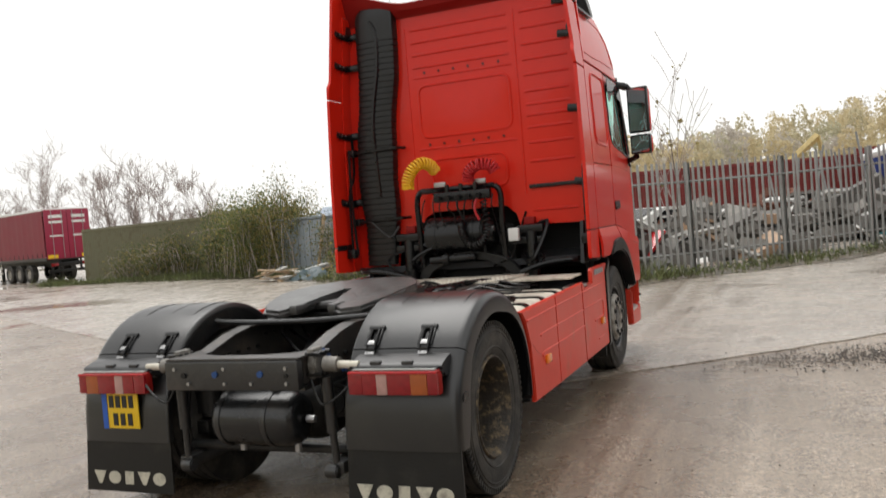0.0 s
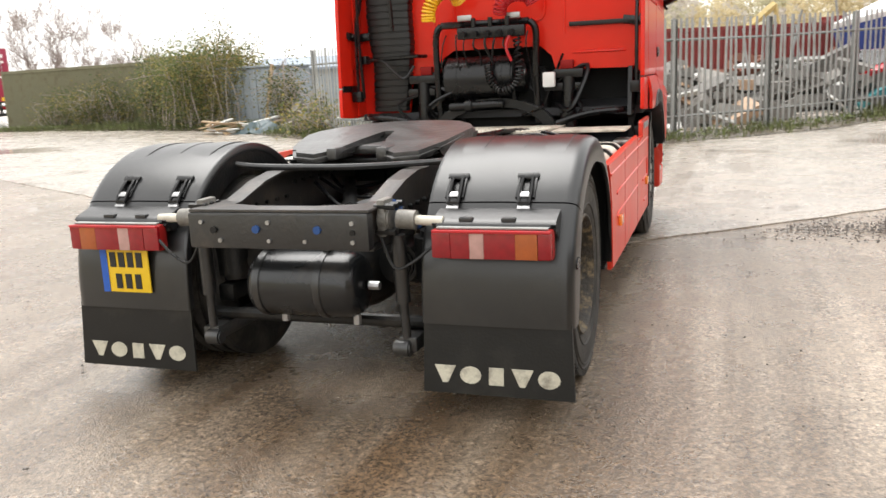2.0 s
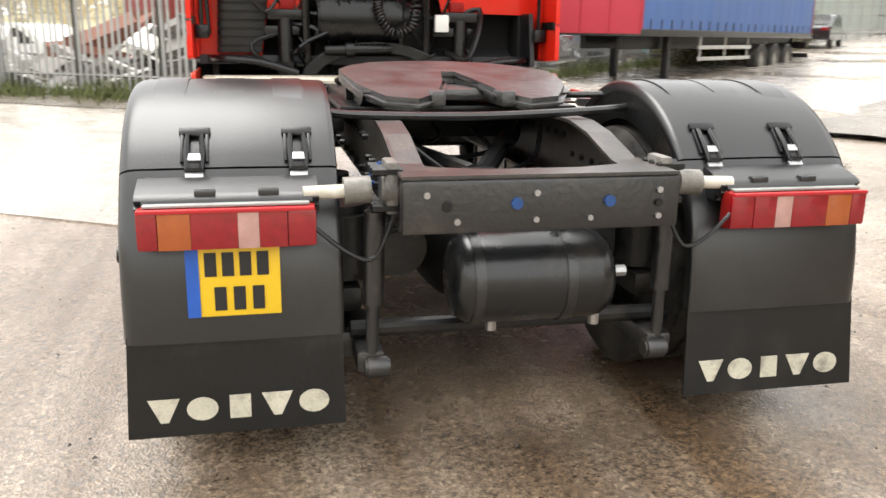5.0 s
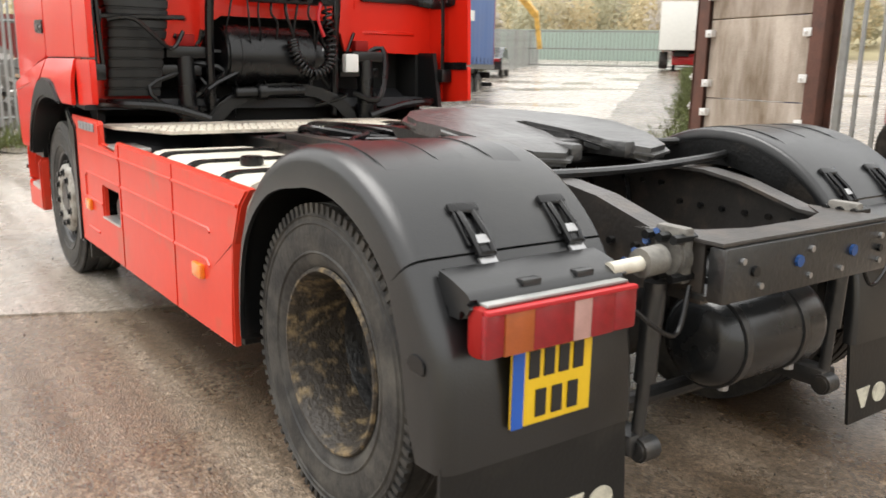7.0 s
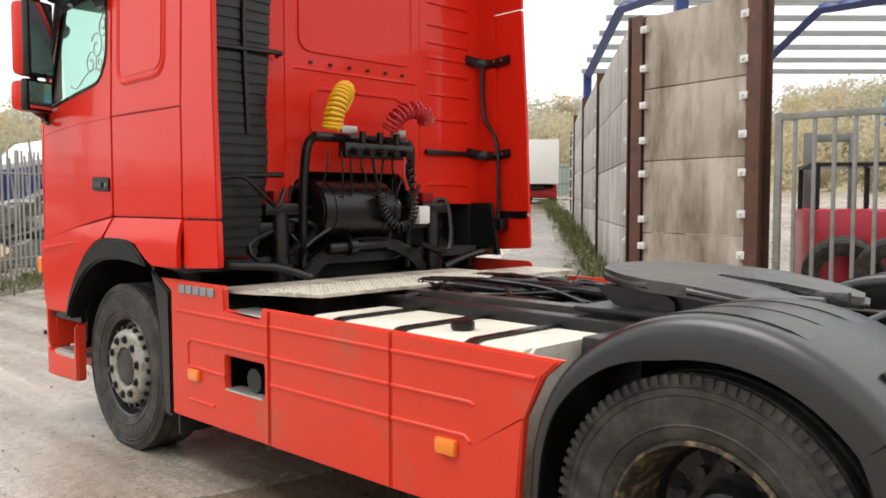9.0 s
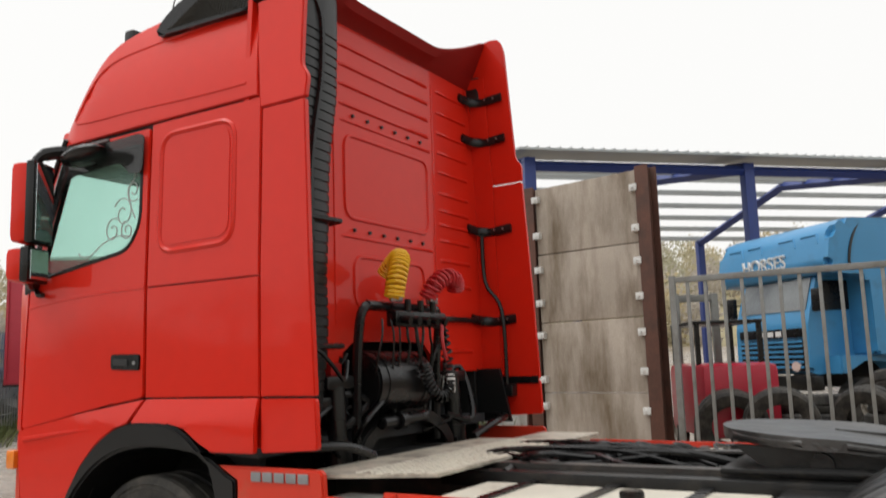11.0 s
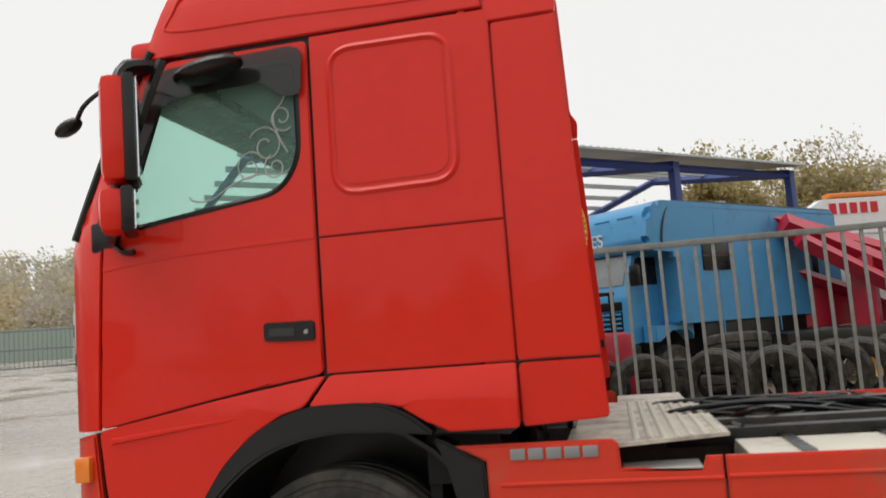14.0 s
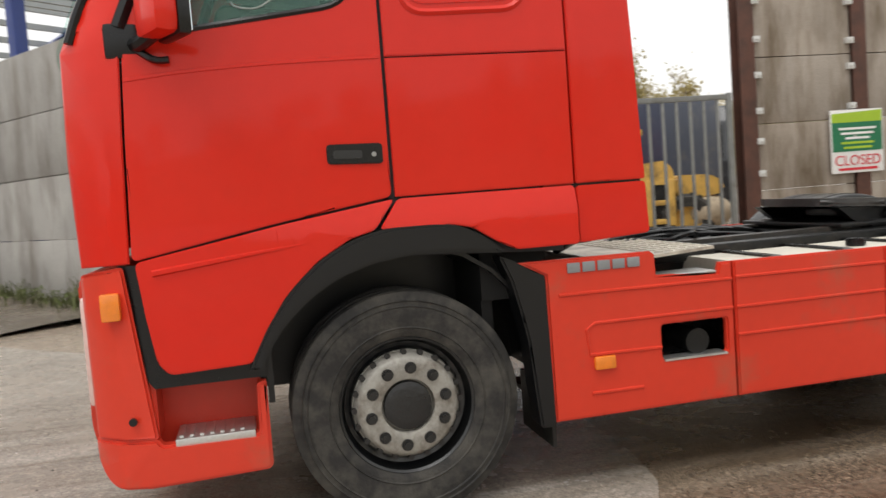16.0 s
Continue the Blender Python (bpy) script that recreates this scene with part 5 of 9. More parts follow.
cyl(bm, (-0.22, 2.79, 1.205), (-0.16, 2.79, 1.207), 0.052, 14, bevel=0.006)
part("steering_pipe", bm, BLACK_GLOSS, truck)
bm = bmesh.new()
cyl(bm, (0.25, 2.88, 1.46), (0.275, 2.88, 1.46), 0.03, 12)
part("drum_plug", bm, STEEL, truck)
for sx in (-1, 1):
    bm = bmesh.new()
    box(bm, sx * 0.20 - 0.06, sx * 0.20 + 0.06, 2.78, 2.80, 1.885, 1.93, bevel=0.006)
    part("hose_clamp", bm, STEEL, truck)
# round silencer drum in the gap, with flange
bm = bmesh.new()
cyl(bm, (-0.40, 2.95, 1.42), (0.18, 2.95, 1.42), 0.185, 28, bevel=0.015)
cyl(bm, (0.18, 2.95, 1.42), (0.27, 2.95, 1.42), 0.12, 20, bevel=0.01)
for x in (-0.3, 0.08):
    cyl(bm, (x - 0.015, 2.95, 1.42), (x + 0.015, 2.95, 1.42), 0.190, 28)
part("air_drum", bm, BLACK_GLOSS, truck, "black cylindrical drum")
# engine block and gearbox mass, near-black to paint the depth shade
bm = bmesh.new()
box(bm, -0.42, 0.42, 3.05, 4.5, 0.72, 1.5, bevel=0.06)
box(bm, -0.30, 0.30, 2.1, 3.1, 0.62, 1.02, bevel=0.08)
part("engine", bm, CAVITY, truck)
# black sheets added to paint the dark of the void behind the cab
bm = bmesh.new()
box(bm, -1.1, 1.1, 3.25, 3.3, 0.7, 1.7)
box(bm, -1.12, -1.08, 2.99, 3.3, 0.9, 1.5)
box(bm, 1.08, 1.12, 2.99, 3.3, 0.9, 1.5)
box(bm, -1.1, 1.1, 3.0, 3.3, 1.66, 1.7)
part("bay_shade_sheet", bm, CAVITY, truck)
# arched cross member
bm = bmesh.new()
a1 = [(0.42 * math.cos(a), 1.02 + 0.17 * math.sin(a)) for a in [math.pi * k / 12 for k in range(13)]]
a2 = [(0.52 * math.cos(a), 1.0 + 0.26 * math.sin(a)) for a in [math.pi * k / 12 for k in range(12, -1, -1)]]
prism(bm, a1 + a2, along_y, 2.84, 2.92, bevel=0.01)
part("arch_member", bm, CHASSIS, truck)
rr = random.Random(11)
for k in range(10):
    bm = bmesh.new()
    x = rr.uniform(-0.75, 0.75)
    p = [(x, 2.82 + rr.uniform(0, 0.2), rr.uniform(1.0, 1.2)), (x + rr.uniform(-0.2, 0.2), 2.78 + rr.uniform(0, 0.2), rr.uniform(1.1, 1.4)), (x + rr.uniform(-0.3, 0.3), 2.84 + rr.uniform(0, 0.2), rr.uniform(1.2, 1.5)), (x + rr.uniform(-0.4, 0.4), 2.97, rr.uniform(1.3, 1.65))]
    tube(bm, smooth_line(p, 5), rr.choice((0.010, 0.014, 0.02)), 6)
    part("hose", bm, BLACK_GLOSS, truck)
for sx in (-1, 1):
    bm = bmesh.new()
    cyl(bm, (sx * 0.62, 2.90, 1.08), (sx * 0.62, 2.92, 1.42), 0.055, 12, bevel=0.01)
    cyl(bm, (sx * 0.62, 2.90, 1.0), (sx * 0.62, 2.90, 1.12), 0.075, 12)
    box(bm, sx * 0.62 - 0.12, sx * 0.62 + 0.12, 2.87, 2.98, 1.40, 1.47, bevel=0.015)
    box(bm, sx * 0.62 - 0.20, sx * 0.62 + 0.10, 2.95, 2.90, 1.3, 1.36, bevel=0.01)
    part("cab_damper", bm, BLACK_GLOSS, truck)
    bm = bmesh.new()
    box(bm, sx * 0.6 - 0.05, sx * 0.6 + 0.05, 2.92, 3.00, 1.47, 1.54, bevel=0.01)
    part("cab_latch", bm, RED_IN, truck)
bm = bmesh.new()
box(bm, 0.42, 0.52, 2.82, 2.88, 1.33, 1.45, bevel=0.015)
part("work_lamp", bm, WHITE_PL, truck, "white square work lamp")
for sx in (-1, 1):
    bm = bmesh.new()
    tube(bm, smooth_line([(sx * 0.55, 2.72, 1.05), (sx * 0.8, 2.70, 1.12), (sx * 1.05, 2.74, 1.14), (sx * 1.12, 2.92, 1.14)], 4), 0.025, 8)
    part("cab_tilt_pipe", bm, BLACK_GLOSS, truck)

# ---- chassis ----
def chassis_rail(sx):
    top = [(-0.74, 0.915), (-0.55, 0.93), (-0.32, 0.995), (-0.15, 1.02), (3.2, 1.02)]
    bot = [(3.2, 0.75), (-0.2, 0.75), (-0.55, 0.745), (-0.74, 0.745)]
    bm = bmesh.new()
    prism(bm, top + bot, along_x, sx * 0.40, sx * 0.412)
    # flanges
    for (ya, za), (yb, zb) in zip(top, top[1:]):
        prism(bm, [(ya, za), (yb, zb), (yb, zb - 0.012), (ya, za - 0.012)], along_x, sx * 0.32, sx * 0.40)
    box(bm, min(sx * 0.32, sx * 0.40), max(sx * 0.32, sx * 0.40), -0.74, 3.2, 0.745, 0.757)
    rail = part("chassis_rail", bm, RAIL_WORN, truck, "worn black steel chassis rail")
    for k in range(26):
        bm = bmesh.new()
        y = -0.5 + k * 0.10
        z = 0.965 if k > 5 else 0.90
        cyl(bm, (sx * 0.385, y, z - 0.03), (sx * 0.432, y, z - 0.03), 0.012, 6)
        part("bolt", bm, CHASSIS, rail)
        if k % 2:
            bm = bmesh.new()
            cyl(bm, (sx * 0.412, y, 0.80), (sx * 0.435, y, 0.80), 0.014, 6)
            part("bolt", bm, CHASSIS, rail)


both(chassis_rail)
bm = bmesh.new()
box(bm, -0.43, 0.43, -0.824, -0.766, 0.762, 0.92, bevel=0.012)
box(bm, -0.43, 0.43, -0.766, -0.68, 0.762, 0.777)
rear_beam = part("rear_crossmember", bm, CHASSIS_GREY, truck, "scuffed dark steel rear cross member")
bm = bmesh.new()
prism(bm, [(-0.43, -0.812), (0.43, -0.812), (0.43, -0.50), (0.40, -0.55), (0.30, -0.65), (0.15, -0.70), (-0.15, -0.70), (-0.30, -0.65), (-0.40, -0.55), (-0.43, -0.50)], along_z, 0.921, 0.932, bevel=0.003)
part("top_plate", bm, RAIL_WORN, rear_beam)
for x, z, r_ in ((-0.3, 0.845, 0.016), (-0.27, 0.80, 0.010), (-0.09, 0.85, 0.018), (-0.03, 0.88, 0.010), (-0.03, 0.80, 0.009), (0.14, 0.80, 0.009), (0.2, 0.85, 0.018), (0.36, 0.84, 0.012), (0.36, 0.88, 0.01), (0.36, 0.80, 0.01), (-0.36, 0.88, 0.01)):
    bm = bmesh.new()
    cyl(bm, (x, -0.824, z), (x, -0.834, z), r_, 8)
    part("bolt", bm, STEEL if r_ < 0.012 else FITTING if r_ > 0.017 else CHASSIS, rear_beam)
for y0, y1, z in ((0.9, 1.0, 0.99), (1.7, 1.78, 0.99), (2.4, 2.5, 0.99)):
    bm = bmesh.new()
    box(bm, -0.40, 0.40, y0, y1, z - 0.16, z, bevel=0.01)
    part("crossmember", bm, CHASSIS, truck)
# V-stay and axle
bm = bmesh.new()
tube(bm, [(-0.30, 0.60, 0.86), (-0.02, -0.02, 0.80)], 0.042, 10)
tube(bm, [(0.30, 0.60, 0.86), (0.02, -0.02, 0.80)], 0.042, 10)
cyl(bm, (0, -0.04, 0.74), (0, -0.04, 0.83), 0.075, 14, bevel=0.01)
part("v_stay", bm, CHASSIS_GREY, truck)
# hoses slung between the rails
for x0, x1, dz, y0 in ((-0.34, 0.30, 0.10, 0.30), (-0.28, 0.34, 0.16, 0.12), (-0.34, -0.06, 0.07, 0.45), (0.08, 0.34, 0.09, 0.40)):
    bm = bmesh.new()
    tube(bm, smooth_line([(x0, y0, 0.93), (x0 * 0.6 + x1 * 0.4, y0 - 0.06, 0.93 - dz), (x1 * 0.8, y0 + 0.05, 0.93 - dz * 0.7), (x1, y0 + 0.12, 0.94)], 6), 0.011, 6)
    part("slung_hose", bm, BLACK_GLOSS, truck)
bm = bmesh.new()
cyl(bm, (-0.9, 0, 0.51), (0.9, 0, 0.51), 0.085, 16)
bmesh.ops.create_uvsphere(bm, u_segments=20, v_segments=14, radius=1, matrix=Matrix.Translation((0, 0.02, 0.53)) @ Matrix.Diagonal((0.26, 0.25, 0.25, 1)))
cyl(bm, (0, 0.2, 0.55), (0, 0.6, 0.6), 0.1, 14)
cyl(bm, (0, 0.6, 0.6), (0, 2.2, 0.8), 0.06, 14)
part("rear_axle", bm, CHASSIS, truck)
bm = bmesh.new()
cyl(bm, (-0.9, 3.7, 0.48), (0.9, 3.7, 0.48), 0.07, 12)
part("front_axle", bm, CHASSIS, truck)
for sx in (-1, 1):
    bm = bmesh.new()
    cyl(bm, (sx * 0.56, -0.28, 0.50), (sx * 0.56, -0.28, 0.76), 0.13, 20, bevel=0.03)
    cyl(bm, (sx * 0.56, 0.34, 0.50), (sx * 0.56, 0.34, 0.76), 0.13, 20, bevel=0.03)
    box(bm, sx * 0.56 - 0.06, sx * 0.56 + 0.06, -0.42, 0.7, 0.40, 0.49, bevel=0.02)
    part("air_bag", bm, CHASSIS, truck)
    bm = bmesh.new()
    cyl(bm, (sx * 0.49, -0.63, 0.50), (sx * 0.485, -0.64, 0.80), 0.033, 14)
    cyl(bm, (sx * 0.495, -0.62, 0.30), (sx * 0.49, -0.63, 0.52), 0.02, 12)
    cyl(bm, (sx * 0.52, -0.64, 0.29), (sx * 0.44, -0.64, 0.29), 0.038, 12, bevel=0.008)
    box(bm, sx * 0.50 - 0.045, sx * 0.50 + 0.045, -0.64, -0.2, 0.27, 0.34, bevel=0.015)
    box(bm, sx * 0.56 - 0.05, sx * 0.56 + 0.05, -0.5, -0.44, 0.27, 0.36, bevel=0.015)
    part("shock_absorber", bm, CHASSIS_GREY, truck)
    # outboard bracket with pale tube that carries the mudguard
    bm = bmesh.new()
    cyl(bm, (sx * 0.42, -0.66, 0.872), (sx * 0.47, -0.66, 0.872), 0.058, 14, bevel=0.008)
    box(bm, sx * 0.44 - 0.02, sx * 0.44 + 0.02, -0.71, -0.60, 0.80, 0.96, bevel=0.012)
    cyl(bm, (sx * 0.50, -0.66, 0.872), (sx * 0.58, -0.66, 0.868), 0.042, 12)
    br = part("mudguard_bracket", bm, CAST_GREY, truck, "worn grey cast bracket")
    for k in range(6):
        bm = bmesh.new()
        cyl(bm, (sx * 0.41, -0.70 + 0.05 * (k % 3), 0.82 + 0.11 * (k // 3)), (sx * 0.50, -0.70 + 0.05 * (k % 3), 0.82 + 0.11 * (k // 3)), 0.014, 6)
        part("bolt", bm, CHASSIS, br)
    bm = bmesh.new()
    cyl(bm, (sx * 0.57, -0.66, 0.868), (sx * 0.70, -0.66, 0.864), 0.021, 12)
    part("pale_tube", bm, TANK_WHITE, br)
    bm = bmesh.new()
    tube(bm, smooth_line([(sx * 0.44, -0.72, 0.80), (sx * 0.5, -0.74, 0.68), (sx * 0.58, -0.74, 0.70), (sx * 0.68, -0.72, 0.78)], 5), 0.007, 6)
    part("lamp_cable", bm, BLACK_GLOSS, br)
    bm = bmesh.new()
    for k in range(5):
        cyl(bm, (sx * (0.44 + 0.02 * k), -0.6 + 0.02 * k, 0.93 - 0.03 * k), (sx * (0.47 + 0.02 * k), -0.615 + 0.02 * k, 0.94 - 0.03 * k), 0.010, 6)
    part("blue_fitting", bm, FITTING, br)
# air tank across the back
bm = bmesh.new()
lathe(bm, [(0.02, -0.275), (0.09, -0.27), (0.125, -0.255), (0.145, -0.225), (0.15, -0.20), (0.15, 0.20), (0.145, 0.225), (0.125, 0.255), (0.09, 0.27), (0.02, 0.275)], pose(0.03, -0.60, 0.562, 0, 90, 0), 40)
tank = part("air_tank", bm, TANK_STEEL, truck, "dark grey cylindrical air tank")
for x in (-0.17, 0.13):
    bm = bmesh.new()
    cyl(bm, (x - 0.018, -0.60, 0.562), (x + 0.018, -0.60, 0.562), 0.155, 40, bevel=0.003)
    box(bm, x - 0.018, x + 0.018, -0.62, -0.58, 0.68, 0.76)
    part("band", bm, CHASSIS_GREY, tank)
bm = bmesh.new()
cyl(bm, (0.32, -0.60, 0.56), (0.37, -0.60, 0.56), 0.02, 8)
part("drain_valve", bm, STEEL, tank)
for x in (-0.1, 0.26):
    bm = bmesh.new()
    cyl(bm, (x, -0.62, 0.43), (x, -0.62, 0.385), 0.019, 8)
    part("drain_valve", bm, STEEL, tank)
bm = bmesh.new()
cyl(bm, (-0.55, -0.5, 0.37), (0.55, -0.5, 0.37), 0.03, 10)
part("anti_roll_bar", bm, CHASSIS, truck)
for sx in (-1, 1):
    bm = bmesh.new()
    cyl(bm, (sx * 0.36, -0.36, 0.60), (sx * 0.36, -0.12, 0.60), 0.10, 18, bevel=0.02)
    cyl(bm, (sx * 0.36, -0.38, 0.60), (sx * 0.36, -0.36, 0.60), 0.07, 14)
    part("brake_chamber", bm, CHASSIS, truck)

# ---- fifth wheel ----
fw = []
for a in range(0, 181, 10):
    fw.append((0.47 * math.cos(radians(a)), 0.62 + 0.40 * math.sin(radians(a))))
fw += [(-0.47, 0.45), (-0.45, 0.22), (-0.36, 0.04), (-0.22, 0.0), (-0.12, 0.08), (-0.055, 0.30), (-0.05, 0.56), (0.05, 0.56), (0.055, 0.30), (0.12, 0.08), (0.22, 0.0), (0.36, 0.04), (0.45, 0.22), (0.47, 0.45)]
bm = bmesh.new()
prism(bm, [(x, y) for x, y in fw], lambda u, v, w: Vector((u, v, w + (v - 0.55) * 0.06 - 0.05 * max(0.0, 0.30 - v) / 0.30)), 1.115, 1.165, bevel=0.02)
fifth = part("fifth_wheel", bm, GREASE, truck, "greasy black fifth-wheel coupling plate")
bm = bmesh.new()
for sx in (-1, 1):
    prism(bm, [(0.15, 1.10), (0.9, 1.13), (0.8, 1.05), (0.62, 1.0), (0.42, 1.0), (0.2, 1.06)], along_x, sx * 0.36, sx * 0.42)
    box(bm, sx * 0.39 - 0.09, sx * 0.39 + 0.09, 0.38, 0.72, 1.0, 1.045, bevel=0.01)
    cyl(bm, (sx * 0.45, 0.55, 1.06), (sx * 0.33, 0.55, 1.06), 0.045, 14)
box(bm, -0.5, 0.5, 0.25, 0.95, 1.015, 1.04, bevel=0.008)
part("mount", bm, CHASSIS, fifth)
bm = bmesh.new()
box(bm, -0.16, 0.16, 0.25, 0.7, 1.06, 1.11, bevel=0.02)
for sx in (-1, 1):
    box(bm, sx * 0.14 - 0.03, sx * 0.14 + 0.03, 0.05, 0.5, 1.05, 1.115, bevel=0.015)
part("jaw", bm, GREASE, fifth)
bm = bmesh.new()
tube(bm, smooth_line([(-0.62, -0.16, 1.07), (-0.5, -0.10, 1.04), (0, -0.08, 1.03), (0.5, -0.06, 1.05), (0.68, -0.02, 1.07)], 5), 0.016, 8)
tube(bm, [(0.45, 0.3, 1.08), (0.72, 0.1, 1.10)], 0.014, 8)
part("release_bar", bm, CHASSIS_GREY, fifth)

# ---- tanks, catwalk and lines between the rails and skirts ----
for sx in (-1, 1):
    bm = bmesh.new()
    prism(bm, rounded([(-0.33, 0.40), (0.33, 0.40), (0.33, 0.955), (-0.33, 0.955)], 0.10, 5), lambda u, v, w: Vector((sx * 0.84 + u * (0.93), w, v)), 0.72, 2.0, bevel=0.02)
    ft = part("fuel_tank", bm, TANK_WHITE, truck, "cream fuel tank with black straps")
    for y in (0.98, 1.38, 1.78):
        bm = bmesh.new()
        prism(bm, rounded([(-0.345, 0.39), (0.345, 0.39), (0.345, 0.967), (-0.345, 0.967)], 0.10, 5), lambda u, v, w: Vector((sx * 0.84 + u * 0.93, w, v)), y - 0.025, y + 0.025)
        part("strap", bm, BLACK_GLOSS, ft)
    bm = bmesh.new()
    cyl(bm, (sx * 0.92, 1.2, 0.955), (sx * 0.92, 1.2, 0.995), 0.05, 16, bevel=0.006)
    part("filler_cap", bm, BLACK_GLOSS, ft)
    bm = bmesh.new()
    box(bm, sx * 0.72 - 0.12, sx * 0.72 + 0.14, 0.42, 0.68, 0.74, 0.98, bevel=0.02)
    box(bm, sx * 0.52 - 0.05, sx * 0.52 + 0.05, 0.4, 2.3, 0.92, 1.0, bevel=0.01)
    part("side_bracket", bm, CHASSIS, truck)
bm = bmesh.new()
prism(bm, [(-1.16, 2.72), (-1.16, 2.50), (-0.98, 2.06), (0.55, 2.06), (0.62, 2.5), (0.62, 2.72)], along_z, 1.02, 1.035)
cat = part("catwalk", bm, CHEQUER, truck, "worn chequer-plate catwalk")
bm = bmesh.new()
box(bm, 0.62, 1.15, 2.10, 2.5, 1.015, 1.03, bevel=0.003)
part("side_plate", bm, CHEQUER, cat)
bm = bmesh.new()
box(bm, -0.016, 0.016, -0.006, 0.006, 0, 0.006)
STUD = finish(bm, "stud", STUD_ALU, smooth=False)
for i in range(40):
    for j in range(7):
        x, y = -1.06 + i * 0.041 + (0.02 if j % 2 else 0), 2.10 + j * 0.056
        if y < 2.06 + max(0, (-0.98 - x)) * 2.45 + 0.02:
            continue
        share("stud", STUD, cat, pose(x, y, 1.035, 0, 0, 45 if (i + j) % 2 else -45))
for y0, y1, xx in ((0.9, 2.1, -0.2), (1.0, 2.2, 0.1), (0.8, 2.3, 0.24), (1.0, 2.2, -0.3)):
    bm = bmesh.new()
    tube(bm, smooth_line([(xx, y0, 0.95), (xx + 0.05, (y0 + y1) / 2, 0.99), (xx - 0.04, y1, 0.98)], 5), 0.016, 6)
    part("air_line", bm, BLACK_GLOSS, truck)
bm = bmesh.new()
box(bm, -0.30, 0.30, 1.0, 1.5, 0.86, 0.94, bevel=0.02)
box(bm, -0.25, -0.05, 1.1, 1.3, 0.93, 0.99, bevel=0.02)
box(bm, 0.02, 0.25, 1.55, 1.72, 0.88, 0.97, bevel=0.02)
part("valve_block", bm, CHASSIS, truck)
rr = random.Random(77)
for k in range(12):
    xa, xb = rr.uniform(-0.36, 0.42), rr.uniform(-0.36, 0.52)
    ya, yb = rr.uniform(0.95, 1.25), rr.uniform(1.9, 2.45)
    pts = [(xa, ya, 0.97), (xa + rr.uniform(-0.1, 0.1), ya + 0.25, 1.01 + rr.uniform(0, 0.03)), ((xa + xb) / 2 + rr.uniform(-0.16, 0.16), (ya + yb) / 2, 1.02 + rr.uniform(-0.02, 0.05)), (xb + rr.uniform(-0.1, 0.1), yb - 0.2, 1.03 + rr.uniform(0, 0.03)), (xb, yb, 0.99)]
    bm = bmesh.new()
    tube(bm, smooth_line(pts, 6), rr.choice((0.009, 0.012, 0.016)), 6)
    part("loose_hose", bm, BLACK_GLOSS, truck)
for k in range(5):
    bm = bmesh.new()
    y = 1.15 + 0.22 * k
    tube(bm, smooth_line([(0.40, y, 1.0), (0.55, y + 0.06, 1.03), (0.72, y + 0.02, 1.0), (0.86, y + 0.12, 0.985)], 5), 0.009, 6)
    part("loose_hose", bm, BLACK_GLOSS, truck)
# folded line bar and lever by the right tank
bm = bmesh.new()
tube(bm, smooth_line([(-0.55, 1.95, 0.99), (-0.2, 2.0, 1.0), (0.3, 1.95, 1.0), (0.55, 1.7, 1.0)], 5), 0.02, 6)
tube(bm, [(0.5, 1.0, 0.99), (0.5, 2.0, 0.99)], 0.018, 6)
part("air_pipe", bm, CHASSIS, truck)

# ---- side skirts ----
def skirt_surf(y, z):
    return 1.235


